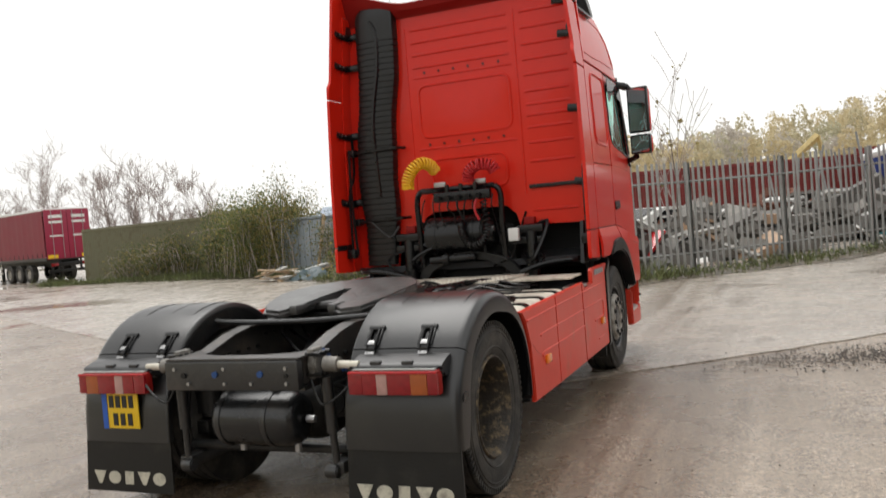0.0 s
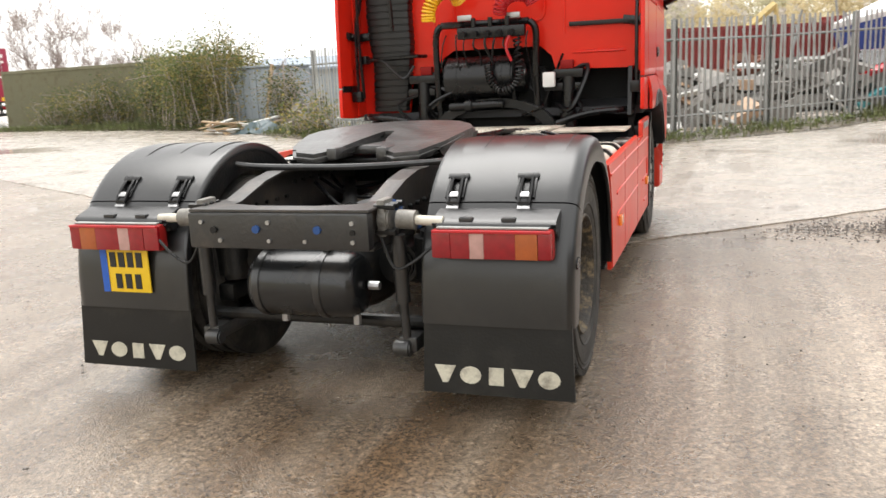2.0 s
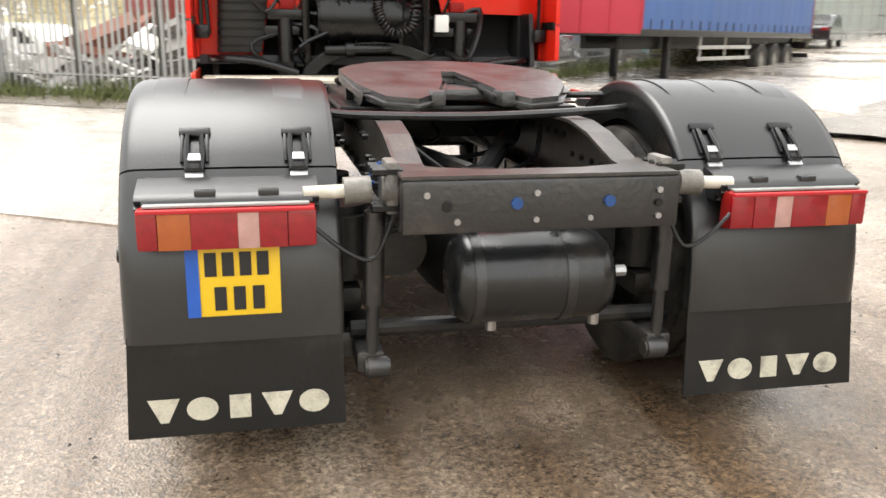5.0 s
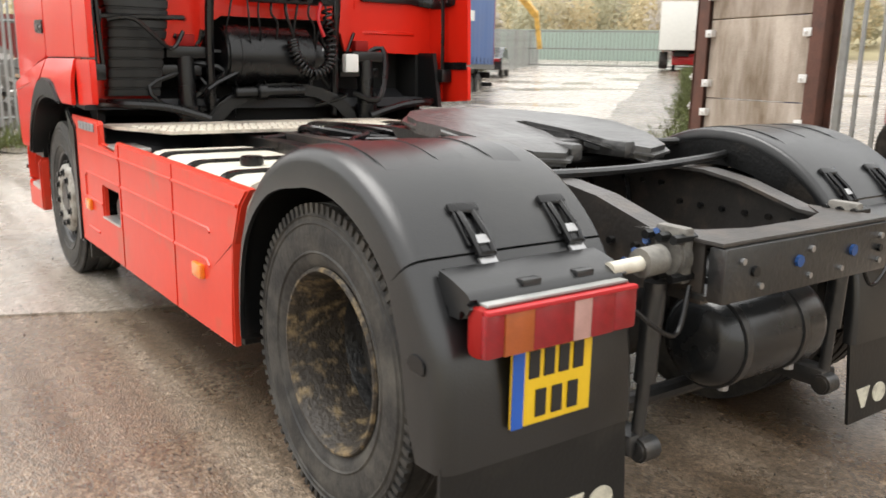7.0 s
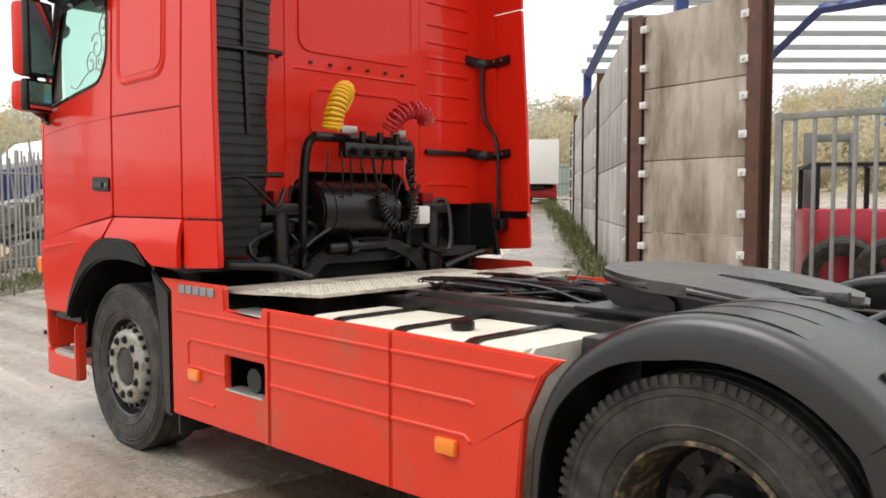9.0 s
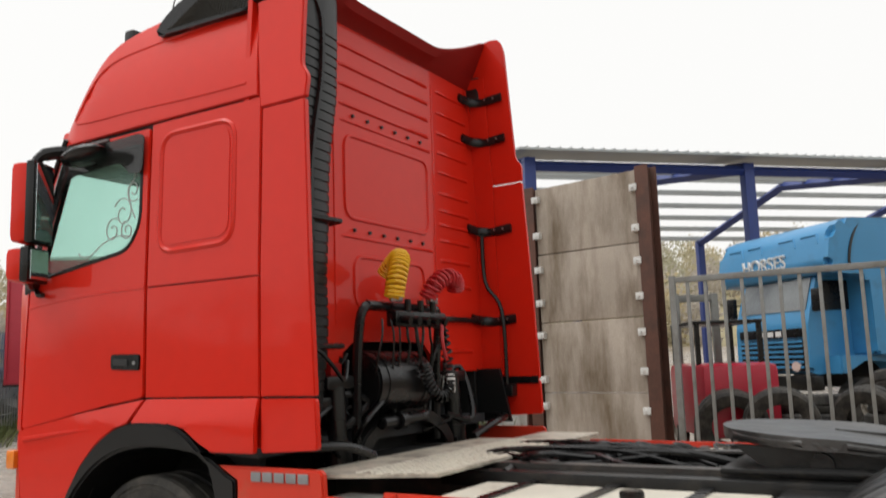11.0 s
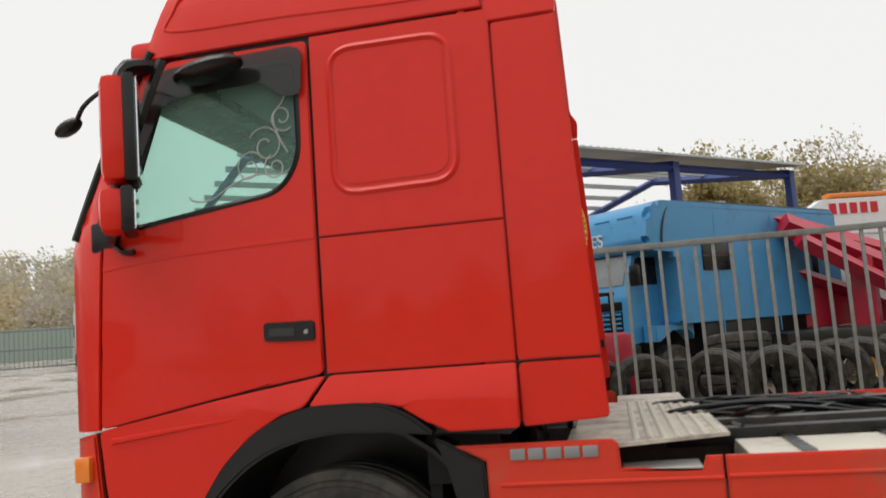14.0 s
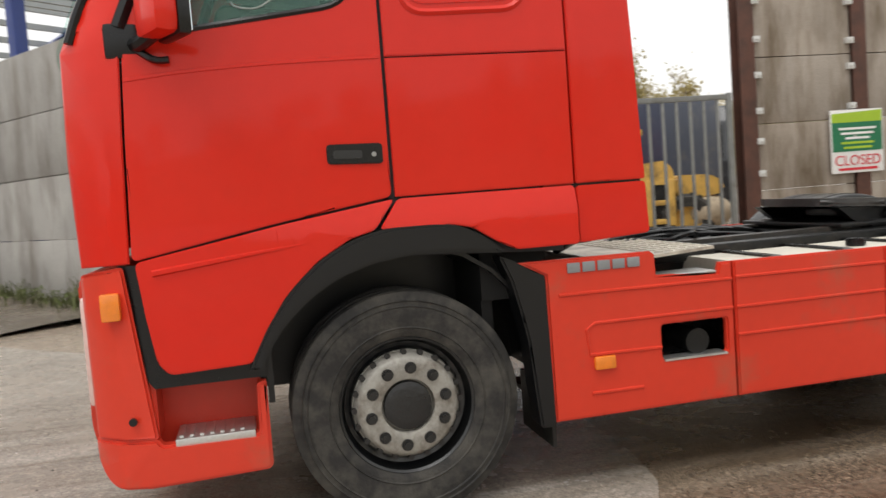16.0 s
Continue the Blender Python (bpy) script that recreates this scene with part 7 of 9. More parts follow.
def curtain_trailer(m, label, side, front, doors, length=13.6, tarp_marks=0):
    """A curtain-sided semi-trailer; its front at y = 0, its back at y = -length."""
    t = thing("curtain_trailer", label, "trailer", m=m)
    z0, z1 = 1.22, 3.95
    bm = bmesh.new()
    box(bm, -1.25, 1.25, -0.12, 0, z0, z1, bevel=0.03)
    bulk = part("bulkhead", bm, front, t)
    for x in (-1.2, -0.4, 0.4, 1.2):
        bm = bmesh.new()
        box(bm, x - 0.02, x + 0.02, 0, 0.03, z0 + 0.05, z1 - 0.05, bevel=0.006)
        part("stiffener", bm, front, bulk)
    for sx in (-1, 1):
        bm = bmesh.new()
        n = 60
        outer = []
        for i in range(n + 1):
            y = -0.12 - (length - 0.24) * i / n
            d = 0.012 * math.sin(i * 2.1) + 0.01 * math.sin(i * 0.7)
            outer.append((y, d))
        a = [bm.verts.new((sx * (1.25 + d), y, z0 + 0.12)) for y, d in outer]
        b = [bm.verts.new((sx * (1.25 + d * 0.3), y, z1 - 0.1)) for y, d in outer]
        for i in range(n):
            bm.faces.new((a[i], a[i + 1], b[i + 1], b[i]))
        r_ = bmesh.ops.extrude_face_region(bm, geom=bm.faces[:])
        bmesh.ops.translate(bm, vec=(-sx * 0.02, 0, 0), verts=[v for v in r_["geom"] if isinstance(v, bmesh.types.BMVert)])
        cur = part("curtain", bm, side, t)
        for i in range(22):
            bm = bmesh.new()
            y = -0.5 - (length - 1.0) * i / 21
            box(bm, min(sx * 1.255, sx * 1.268), max(sx * 1.255, sx * 1.268), y - 0.02, y + 0.02, z0 - 0.02, z0 + 0.35)
            part("strap", bm, INK, cur)
        for i in range(tarp_marks):
            bm = bmesh.new()
            y = -length * (0.45 + 0.22 * i)
            box(bm, min(sx * 1.262, sx * 1.27), max(sx * 1.262, sx * 1.27), y - 1.1, y + 1.1, 2.5 + 0.3 * (i % 2), 2.85 + 0.3 * (i % 2))
            part("print_bar", bm, WHITE_PRINT, cur)
    bm = bmesh.new()
    box(bm, -1.27, 1.27, -length, 0, z1 - 0.1, z1 + 0.03, bevel=0.03)
    part("roof", bm, WHITE_PL, t)
    bm = bmesh.new()
    box(bm, -1.27, 1.27, -length, -0.02, z0 - 0.05, z0 + 0.12, bevel=0.015)
    part("deck", bm, CHASSIS_GREY, t)
    bm = bmesh.new()
    for x in (-0.5, 0.5):
        box(bm, x - 0.07, x + 0.07, -length + 0.2, -0.4, 0.85, z0, bevel=0.01)
    part("chassis", bm, CHASSIS, t)
    for sx in (-1, 1):
        bm = bmesh.new()
        box(bm, sx * 0.75 - 0.08, sx * 0.75 + 0.08, -2.7, -2.5, 0.08, z0, bevel=0.01)
        box(bm, sx * 0.75 - 0.16, sx * 0.75 + 0.16, -2.75, -2.45, 0, 0.08, bevel=0.01)
        part("landing_leg", bm, CHASSIS, t)
        bm = bmesh.new()
        for z in (0.6, 0.9):
            box(bm, sx * 1.2 - 0.02, sx * 1.2 + 0.02, -7.6, -3.6, z - 0.05, z + 0.05, bevel=0.005)
        for y in (-3.8, -5.6, -7.4):
            box(bm, sx * 1.17 - 0.02, sx * 1.17 + 0.02, y - 0.03, y + 0.03, 0.55, z0)
        part("side_guard", bm, ALU, t)
        for y in (-8.6, -9.9, -11.2):
            road_wheel(t, sx * 1.08, y, 0.5, 0.34, sx)
    # rear doors, bumper and lamps
    for sx in (-1, 1):
        bm = bmesh.new()
        box(bm, min(sx * 0.01, sx * 1.24), max(sx * 0.01, sx * 1.24), -length - 0.05, -length, z0 + 0.02, z1 - 0.05, bevel=0.015)
        d = part("door", bm, doors, t)
        for x in (0.3, 0.85):
            bm = bmesh.new()
            cyl(bm, (sx * x, -length - 0.075, z0 + 0.05), (sx * x, -length - 0.075, z1 - 0.1), 0.016, 8)
            part("lock_rod", bm, STEEL, d)
        for k in range(3):
            bm = bmesh.new()
            box(bm, min(sx * 0.25, sx * 1.0), max(sx * 0.25, sx * 1.0), -length - 0.058, -length - 0.052, 3.45 - 0.28 * k - (0.45 if k == 2 else 0), 3.62 - 0.28 * k - (0.45 if k == 2 else 0) - 0.04 * k)
            part("print_bar", bm, WHITE_PRINT, d)
        bm = bmesh.new()
        box(bm, min(sx * 0.65, sx * 1.2), max(sx * 0.65, sx * 1.2), -length - 0.06, -length - 0.052, z0 + 0.06, z0 + 0.24)
        part("reflector_plate", bm, PLATE_Y, d)
    bm = bmesh.new()
    box(bm, -1.2, 1.2, -length - 0.04, -length + 0.1, 0.5, 0.66, bevel=0.015)
    box(bm, -1.1, 1.1, -length - 0.02, -length + 0.02, 0.82, 1.05, bevel=0.01)
    for x in (-0.6, 0.6):
        box(bm, x - 0.05, x + 0.05, -length, -length + 0.08, 0.6, z0)
    part("rear_bumper", bm, CHASSIS, t)
    for sx in (-1, 1):
        bm = bmesh.new()
        box(bm, sx * 0.85 - 0.2, sx * 0.85 + 0.2, -length - 0.04, -length - 0.02, 0.86, 1.0, bevel=0.005)
        part("tail_lamp", bm, LAMP_RED, t)
    return t


# red-fronted blue trailer on the verge
curtain_trailer(facing(7.15, 16.4, 180 + 51.2), "blue curtain-sided trailer with a red bulkhead, parked by the fence", CURTAIN_BLUE, TRAILER_RED, MAROON_DOOR, tarp_marks=2)
# maroon trailer far across the yard: its doors face the camera
curtain_trailer(facing(-46.5, 33.8, -72), "maroon curtain-sided trailer with crimson doors", MAROON, MAROON, MAROON_DOOR, tarp_marks=0)


def container(m, label, length, material, h=2.6, w=2.44):
    t = thing("shipping_container", label, "container", m=m)
    for sx in (-1, 1):
        bm = bmesh.new()
        n = int(length / 0.14)
        pts = []
        for i in range(n):
            y = 0.1 + (length - 0.2) * i / n
            st = (length - 0.2) / n
            pts += [(y, 0), (y + st * 0.3, 0), (y + st * 0.5, -0.035), (y + st * 0.8, -0.035)]
        a = [bm.verts.new((sx * (w / 2 - 0.02 + d), y, 0.14)) for y, d in pts]
        b = [bm.verts.new((sx * (w / 2 - 0.02 + d), y, h - 0.1)) for y, d in pts]
        for i in range(len(pts) - 1):
            bm.faces.new((a[i], a[i + 1], b[i + 1], b[i]))
        part("corrugated_side", bm, material, t, smooth=False)
    for y0 in (0.02, length - 0.04):
        bm = bmesh.new()
        box(bm, -w / 2 + 0.08, w / 2 - 0.08, y0, y0 + 0.03, 0.12, h - 0.08)
        for k in range(9):
            box(bm, -w / 2 + 0.2 + k * 0.25, -w / 2 + 0.3 + k * 0.25, y0 - 0.02, y0 + 0.05, 0.16, h - 0.12)
        part("end_panel", bm, material, t)
    bm = bmesh.new()
    for x in (-w / 2, w / 2 - 0.1):
        for y in (0, length - 0.1):
            box(bm, x, x + 0.1, y, y + 0.1, 0, h, bevel=0.01)
        box(bm, x, x + 0.1, 0.1, length - 0.1, h - 0.12, h)
        box(bm, x, x + 0.1, 0.1, length - 0.1, 0.0, 0.15)
    part("corner_frame", bm, material, t)
    bm = bmesh.new()
    box(bm, -w / 2 + 0.02, w / 2 - 0.02, 0.02, length - 0.02, h - 0.06, h - 0.02)
    part("roof_sheet", bm, material, t)
    return t


container(facing(-29.3, 27.86, 100), "olive green corrugated steel container among brambles", 9.1, CONTAINER)
container(facing(-20.1, 26.1, 100), "pale olive corrugated steel container with rust", 3.0, CONTAINER_PALE, h=2.75)
container(facing(-4.5, 25.5, 65), "rust-red steel container behind the fence", 12.2, RED_BOX, h=2.7)
container(facing(6.0, 31.0, 58), "rust-red steel container in the scrapyard", 12.2, RED_BOX, h=2.6)

# sheet-metal shed
shed = thing("sheet_shed", "pale blue-grey sheet-metal shed beside the fence", "shed", m=facing(-13.9, 21.8, 15))
bm = bmesh.new()
box(bm, -1.2, 1.25, 0, 2.0, 0, 2.05, bevel=0.01)
part("body", bm, SHED_GREY, shed)
for x0, x1 in ((-1.1, -0.05), (-0.02, 0.6), (0.63, 1.2)):
    bm = bmesh.new()
    box(bm, x0, x1, -0.035, -0.002, 0.06, 1.98, bevel=0.008)
    box(bm, (x0 + x1) / 2 - 0.01, (x0 + x1) / 2 + 0.01, -0.05, -0.03, 0.1, 1.95)
    part("sheet", bm, SHED_GREY, shed)
bm = bmesh.new()
box(bm, -1.3, 1.35, -0.1, 2.1, 2.05, 2.11, bevel=0.01)
part("roof", bm, SHED_GREY, shed)
long_building = thing("industrial_building", "long blue-grey industrial building behind the fence", "building", m=facing(-29, 50, 75))
bm = bmesh.new()
box(bm, -5, 5, 0, 13, 0, 2.3)
part("wall", bm, SHED_GREY, long_building)
bm = bmesh.new()
prism(bm, [(-5.3, 2.3), (5.3, 2.3), (5.3, 2.45), (0, 3.3), (-5.3, 2.45)], along_y, -0.4, 13.4)
part("roof", bm, mat("blue-grey roof sheet", (0.22, 0.27, 0.34), 0.5, vary=0.1), long_building)
for k in range(4):
    bm = bmesh.new()
    box(bm, -5.06, -5.0, 1 + k * 3, 2.4 + k * 3, 1.0, 1.8)
    part("window", bm, BLACK_GLOSS, long_building)

# timber and tarpaulin by the shed
rr = random.Random(21)
pile = thing("timber_pile", "broken boards and offcuts heaped on the ground", "timber", m=facing(-12.6, 19.2, 20))
for k in range(22):
    bm = bmesh.new()
    l_ = rr.uniform(0.6, 1.9)
    box(bm, -l_ / 2, l_ / 2, -rr.uniform(0.05, 0.1), 0.07, 0, rr.uniform(0.02, 0.06), bevel=0.004, m=pose(rr.uniform(-1.3, 0.9), rr.uniform(-0.6, 0.6), 0.02 + 0.016 * k, rr.uniform(-6, 6), rr.uniform(-9, 9), rr.uniform(0, 180)))
    part("board", bm, WOOD if k % 4 else SCRAP_WHITE, pile)
bm = bmesh.new()
bmesh.ops.create_grid(bm, x_segments=14, y_segments=10, size=1)
for v in bm.verts:
    q = noise.noise((v.co.x * 2.2, v.co.y * 2.2, 4))
    v.co = Vector((v.co.x * 0.8, v.co.y * 0.5, max(0.02, 0.38 - 0.32 * (v.co.x ** 2 + v.co.y ** 2) + 0.16 * q)))
r_ = bmesh.ops.extrude_face_region(bm, geom=bm.faces[:])
bmesh.ops.translate(bm, vec=(0, 0, -0.02), verts=[v for v in r_["geom"] if isinstance(v, bmesh.types.BMVert)])
solid("tarpaulin", bm, TARP, "crumpled dark tarpaulin over boards", "tarpaulin", m=facing(-11.7, 18.9, 10))
bm = bmesh.new()
box(bm, -0.06, 0.06, -0.03, 0.03, 0, 2.2, bevel=0.004, m=pose(0, 0, 0, 0, 14, 0))
solid("plank", bm, WOOD, "yellowish timber plank leaning on the shed", "plank", m=facing(-13.05, 21.55, 15))
bm = bmesh.new()
tube(bm, [(0, 0, 0), (0.0, 0, 3.4), (-0.03, 0, 6.5)], [0.07, 0.06, 0.045], 12)
solid("lamp_pole", bm, GALV, "slender galvanised pole beside the fence", "pole", m=facing(-5.75, 14.75, 0))

# ---- behind the bar gate: canopy, horsebox, tyres, crane, loader ----
can = thing("steel_canopy", "blue steel canopy on posts with grey purlins and roof sheets", "canopy", m=pose(15.9, 9.4, 0, 0, 0, -45.8))
CDEP = (-0.2, 6.16, 12.1, 18.37)
CPROF = [(-1.07, 6.7), (5.55, 7.72), (11.54, 6.45)]


def roof_z(w):
    for (a, za), (b, zb) in zip(CPROF, CPROF[1:]):
        if w <= b:
            return za + (zb - za) * (w - a) / (b - a)
    return CPROF[-1][1]


for x in CDEP:
    for w in (-1.07, 11.54):
        px = x
        bm = bmesh.new()
        box(bm, px - 0.15, px + 0.15, w - 0.13, w + 0.13, 0, roof_z(w), bevel=0.01)
        part("post", bm, BLUE_STEEL, can)
    bm = bmesh.new()
    tube(bm, [(x, w, z - 0.12) for w, z in CPROF], 0.17, 4)
    part("rafter", bm, BLUE_STEEL, can)
bm = bmesh.new()
tube(bm, [(-0.3, -1.07, 6.5), (18.5, -1.07, 6.5)], 0.14, 4)
part("eaves_beam", bm, BLUE_STEEL, can)
for w in (1.4, 2.8, 4.2, 5.5, 6.7, 7.9, 9.1, 10.3, 11.45):
    bm = bmesh.new()
    box(bm, -0.45, 18.6, w - 0.06, w + 0.06, roof_z(w) - 0.02, roof_z(w) + 0.16)
    part("purlin", bm, ROOF_SHEET, can)
bm = bmesh.new()
prism(bm, [(-1.6, 6.79), (0.9, 7.17), (0.9, 7.23), (-1.6, 6.85)], lambda u, v, w: Vector((w, u, v)), -0.6, 18.8)
sheet = part("roof_sheet", bm, ROOF_SHEET, can)
bm = bmesh.new()
tube(bm, [(0, -1.6, 6.86), (0, 0.9, 7.24)], 0.03, 4)
RIDGE_RIB = finish(bm, "sheet_rib", ROOF_SHEET)
for k in range(64):
    share("sheet_rib", RIDGE_RIB, sheet, pose(-0.4 + k * 0.3, 0, 0))

# horsebox lorry: front at y = 0 facing +y
hb = thing("horsebox_lorry", "sky-blue horsebox lorry with a rounded overcab body", "lorry", m=facing(13.05, 2.93, -46) @ Matrix.Diagonal((1.4, 1.1, 1.07, 1)))
bm = bmesh.new()
body = rounded([(-6.2, 1.3), (-0.86, 1.3), (-0.84, 2.64), (-0.15, 2.68), (-0.05, 2.85), (-0.14, 3.4), (-0.42, 3.62), (-6.2, 3.55)], [0.05, 0.05, 0.1, 0.06, 0.15, 0.15, 0.2, 0.08])
prism(bm, body, along_x, -1.2, 1.2, bevel=0.09)
hbody = part("body", bm, HORSE_BLUE, hb)
bm = bmesh.new()
box(bm, -1.12, 1.12, -6.1, -1.5, 0.7, 1.3, bevel=0.03)
part("underframe", bm, CHASSIS, hb)
bm = bmesh.new()
prism(bm, rounded([(-0.95, 1.1), (-0.1, 0.98), (0.02, 1.05), (0.0, 1.85), (-0.05, 2.06), (-0.25, 2.70), (-0.95, 2.70)], 0.06), along_x, -0.78, 0.78, bevel=0.05)
hcab = part("cab", bm, HORSE_BLUE, hb)
bm = bmesh.new()
prism(bm, [(-0.09, 2.10), (-0.045, 2.10), (-0.215, 2.66), (-0.26, 2.66)], along_x, -0.70, 0.70)
part("windscreen", bm, PALE_GLASS, hcab)
for sx in (-1, 1):
    bm = bmesh.new()
    prism(bm, rounded([(-0.84, 2.08), (-0.16, 2.08), (-0.32, 2.60), (-0.84, 2.60)], 0.04), along_x, sx * 0.772, sx * 0.788)
    part("side_window", bm, BLACK_GLOSS, hcab)
    bm = bmesh.new()
    tube(bm, smooth_line([(sx * 1.205, -0.50, 2.72), (sx * 1.208, -0.46, 2.9), (sx * 1.20, -0.58, 3.3), (sx * 1.17, -0.85, 3.56), (sx * 1.15, -1.6, 3.62), (sx * 1.15, -6.1, 3.57)], 5), 0.022, 6)
    part("body_seam", bm, INK, hbody)
    bm = bmesh.new()
    box(bm, sx * 0.93 - 0.08, sx * 0.93 + 0.08, -0.12, -0.02, 2.05, 2.45, bevel=0.03)
    tube(bm, [(sx * 0.76, -0.14, 2.3), (sx * 0.9, -0.07, 2.3)], 0.015, 6)
    part("mirror", bm, BLACK_GLOSS, hcab)
    bm = bmesh.new()
    cyl(bm, (sx * 0.52, 0.0, 1.13), (sx * 0.52, 0.05, 1.13), 0.085, 18)
    part("headlamp", bm, LAMP_CLEAR, hcab)
    bm = bmesh.new()
    prism(bm, [(-1.35, 1.0), (-1.2, 1.2), (-0.75, 1.22), (-0.42, 1.0), (-0.3, 1.0), (-0.3, 1.3), (-1.35, 1.3)], along_x, sx * 0.8, sx * 1.05, bevel=0.02)
    part("wing", bm, HORSE_BLUE, hcab)
    road_wheel(hb, sx * 0.9, -0.85, 0.46, 0.28, sx)
    road_wheel(hb, sx * 0.98, -4.6, 0.46, 0.4, sx)
bm = bmesh.new()
box(bm, -0.68, 0.68, 0.0, 0.02, 1.05, 1.6, bevel=0.008)
part("grille_opening", bm, BLACK_GLOSS, hcab)
for z in (1.12, 1.21, 1.30, 1.39, 1.48, 1.56):
    bm = bmesh.new()
    box(bm, -0.66, 0.66, 0.01, 0.045, z - 0.022, z + 0.018, bevel=0.008)
    part("grille_bar", bm, HORSE_BLUE, hcab)
bm = bmesh.new()
box(bm, -0.68, 0.68, 0.0, 0.03, 1.63, 1.79, bevel=0.01)
part("badge_panel", bm, BLACK_GLOSS, hcab)
for k in range(3):
    bm = bmesh.new()
    box(bm, -0.26 + k * 0.17, -0.14 + k * 0.17, 0.032, 0.04, 1.66, 1.75)
    part("badge_block", bm, WHITE_PRINT, hcab)
bm = bmesh.new()
box(bm, -0.9, 0.9, -0.1, 0.1, 0.72, 0.97, bevel=0.03)
part("bumper", bm, CHASSIS, hcab)
lettering("HORSES", 0.34, pose(0.10, -0.07, 2.98, 97, 0, 180), WHITE_PRINT, hbody, squash=0.80, depth=0.02)
for y in (-1.95,):
    for sx in (-1, 1):
        bm = bmesh.new()
        box(bm, sx * 1.205 - 0.015, sx * 1.205 + 0.015, y - 0.40, y + 0.40, 2.28, 2.84, bevel=0.02)
        w_ = part("window", bm, BLACK_GLOSS, hbody)
        bm = bmesh.new()
        box(bm, sx * 1.215 - 0.012, sx * 1.215 + 0.012, y - 0.40, y + 0.40, 2.55, 2.58)
        part("frame", bm, RUST, w_)
for sx in (-1, 1):
    for k in range(2):
        bm = bmesh.new()
        tube(bm, [(sx * 0.35 + 0.45 * k * sx - 0.2, -0.11, 3.2), (sx * 0.35 + 0.45 * k * sx - 0.15, -0.14, 3.36), (sx * 0.35 + 0.45 * k * sx + 0.15, -0.14, 3.36)], 0.02, 6)
        part("moulding", bm, HORSE_BLUE, hbody)
    for y in (-2.0, -3.8, -5.2):
        bm = bmesh.new()
        box(bm, sx * 1.2 - 0.006, sx * 1.2 + 0.008, y - 0.012, y + 0.012, 1.0, 3.4)
        part("seam", bm, HORSE_BLUE, hbody)
    bm = bmesh.new()
    box(bm, sx * 1.2 - 0.012, sx * 1.2 + 0.014, -5.0, -4.7, 2.75, 3.15, bevel=0.01)
    part("vent", bm, BLACK_GLOSS, hbody)
bm = bmesh.new()
cyl(bm, (-0.4, -3.6, 3.55), (-0.4, -3.6, 3.8), 0.07, 12)
cyl(bm, (-0.4, -3.6, 3.8), (-0.4, -3.6, 3.86), 0.12, 12)
part("roof_vent", bm, STEEL, hbody)

# heap of tyres inside the gate
bm = bmesh.new()
lathe(bm, [(0.29, -0.11), (0.33, -0.14), (0.47, -0.145), (0.51, -0.11), (0.52, -0.05), (0.50, -0.04), (0.50, -0.02), (0.52, -0.01), (0.52, 0.05), (0.51, 0.11), (0.47, 0.145), (0.33, 0.14), (0.29, 0.11), (0.32, 0.1), (0.46, 0.1), (0.46, -0.1), (0.32, -0.1)], Matrix.Identity(4), 36, True)
TYRE = finish(bm, "old_tyre", RUBBER)
rr = random.Random(8)
spots = [(8.3, 2.1, 0.52, 82, 10), (8.6, 1.0, 0.52, 80, -20), (8.75, 0.1, 0.5, 76, -12), (8.9, -0.35, 0.52, 78, -16), (9.1, -0.8, 0.52, 80, -18), (9.25, -1.2, 0.52, 80, -20), (9.4, 1.9, 0.15, 0, 0), (9.4, 1.9, 0.44, 4, 0), (9.5, 1.85, 0.73, 3, 9), (9.6, 0.6, 0.15, 2, 0), (9.6, 0.65, 0.44, 3, 0), (9.55, 0.6, 0.74, 5, 20), (9.7, 0.5, 1.04, 8, 0), (10.2, -0.6, 0.15, 0, 0), (10.2, -0.6, 0.44, 2, 0), (10.2, -0.55, 0.74, 5, 0), (8.4, 2.8, 0.5, 78, 20)]
for x, y, z, tilt, turn in spots:
    o = new("old_tyre", TYRE)
    o.matrix_basis = pose(x, y, z, 0, tilt, turn)
    tagged(o, "worn black lorry tyre in a heap", "tyre", "heap of old tyres")

# red folding crane on a lorry bed, with a name board
cr = thing("crane_lorry", "red folded loader crane on a flatbed lorry", "lorry", m=facing(15.5, -3.15, 70) @ Matrix.Scale(1.13, 4))
for nm, pts, r_, c in (("crane_column", [(0, 0, 0.9), (0, 0, 2.3)], 0.3, CRANE_RED), ("main_boom", [(-1.6, 0, 3.05), (2.2, 0, 1.3)], 0.24, CRANE_RED), ("outer_boom", [(-1.7, 0.35, 3.2), (2.0, 0.35, 2.0)], 0.2, CRANE_RED), ("jib", [(-1.5, -0.3, 2.7), (1.8, -0.3, 0.9)], 0.17, CRANE_RED)):
    bm = bmesh.new()
    tube(bm, pts, r_, 4)
    part(nm, bm, c, cr, angle=20)
for k in range(3):
    bm = bmesh.new()
    tube(bm, [(-1.2 + k * 0.9, 0.0, 2.7 - k * 0.4), (0.0 + k * 0.7, 0.0, 2.05 - k * 0.4)], 0.06, 10)
    part("ram", bm, STEEL, cr)
bm = bmesh.new()
box(bm, -2.5, 4.5, -1.2, 1.2, 0.75, 0.95, bevel=0.02)
part("flatbed", bm, CHASSIS_GREY, cr)
bm = bmesh.new()
box(bm, 2.6, 4.6, -1.2, 1.2, 0.95, 3.0, bevel=0.15)
part("cab", bm, NAVY, cr)
bm = bmesh.new()
prism(bm, rounded([(0.3, 0.98), (3.3, 0.98), (3.4, 2.4), (3.3, 3.24), (0.3, 3.24)], 0.12), lambda u, v, w: Vector((u, w, v)), 1.5, 3.2, bevel=0.06)
wc_ = part("sleeper_cab", bm, WHITE_PRINT, cr, "white cab carrying a name board on its roof")
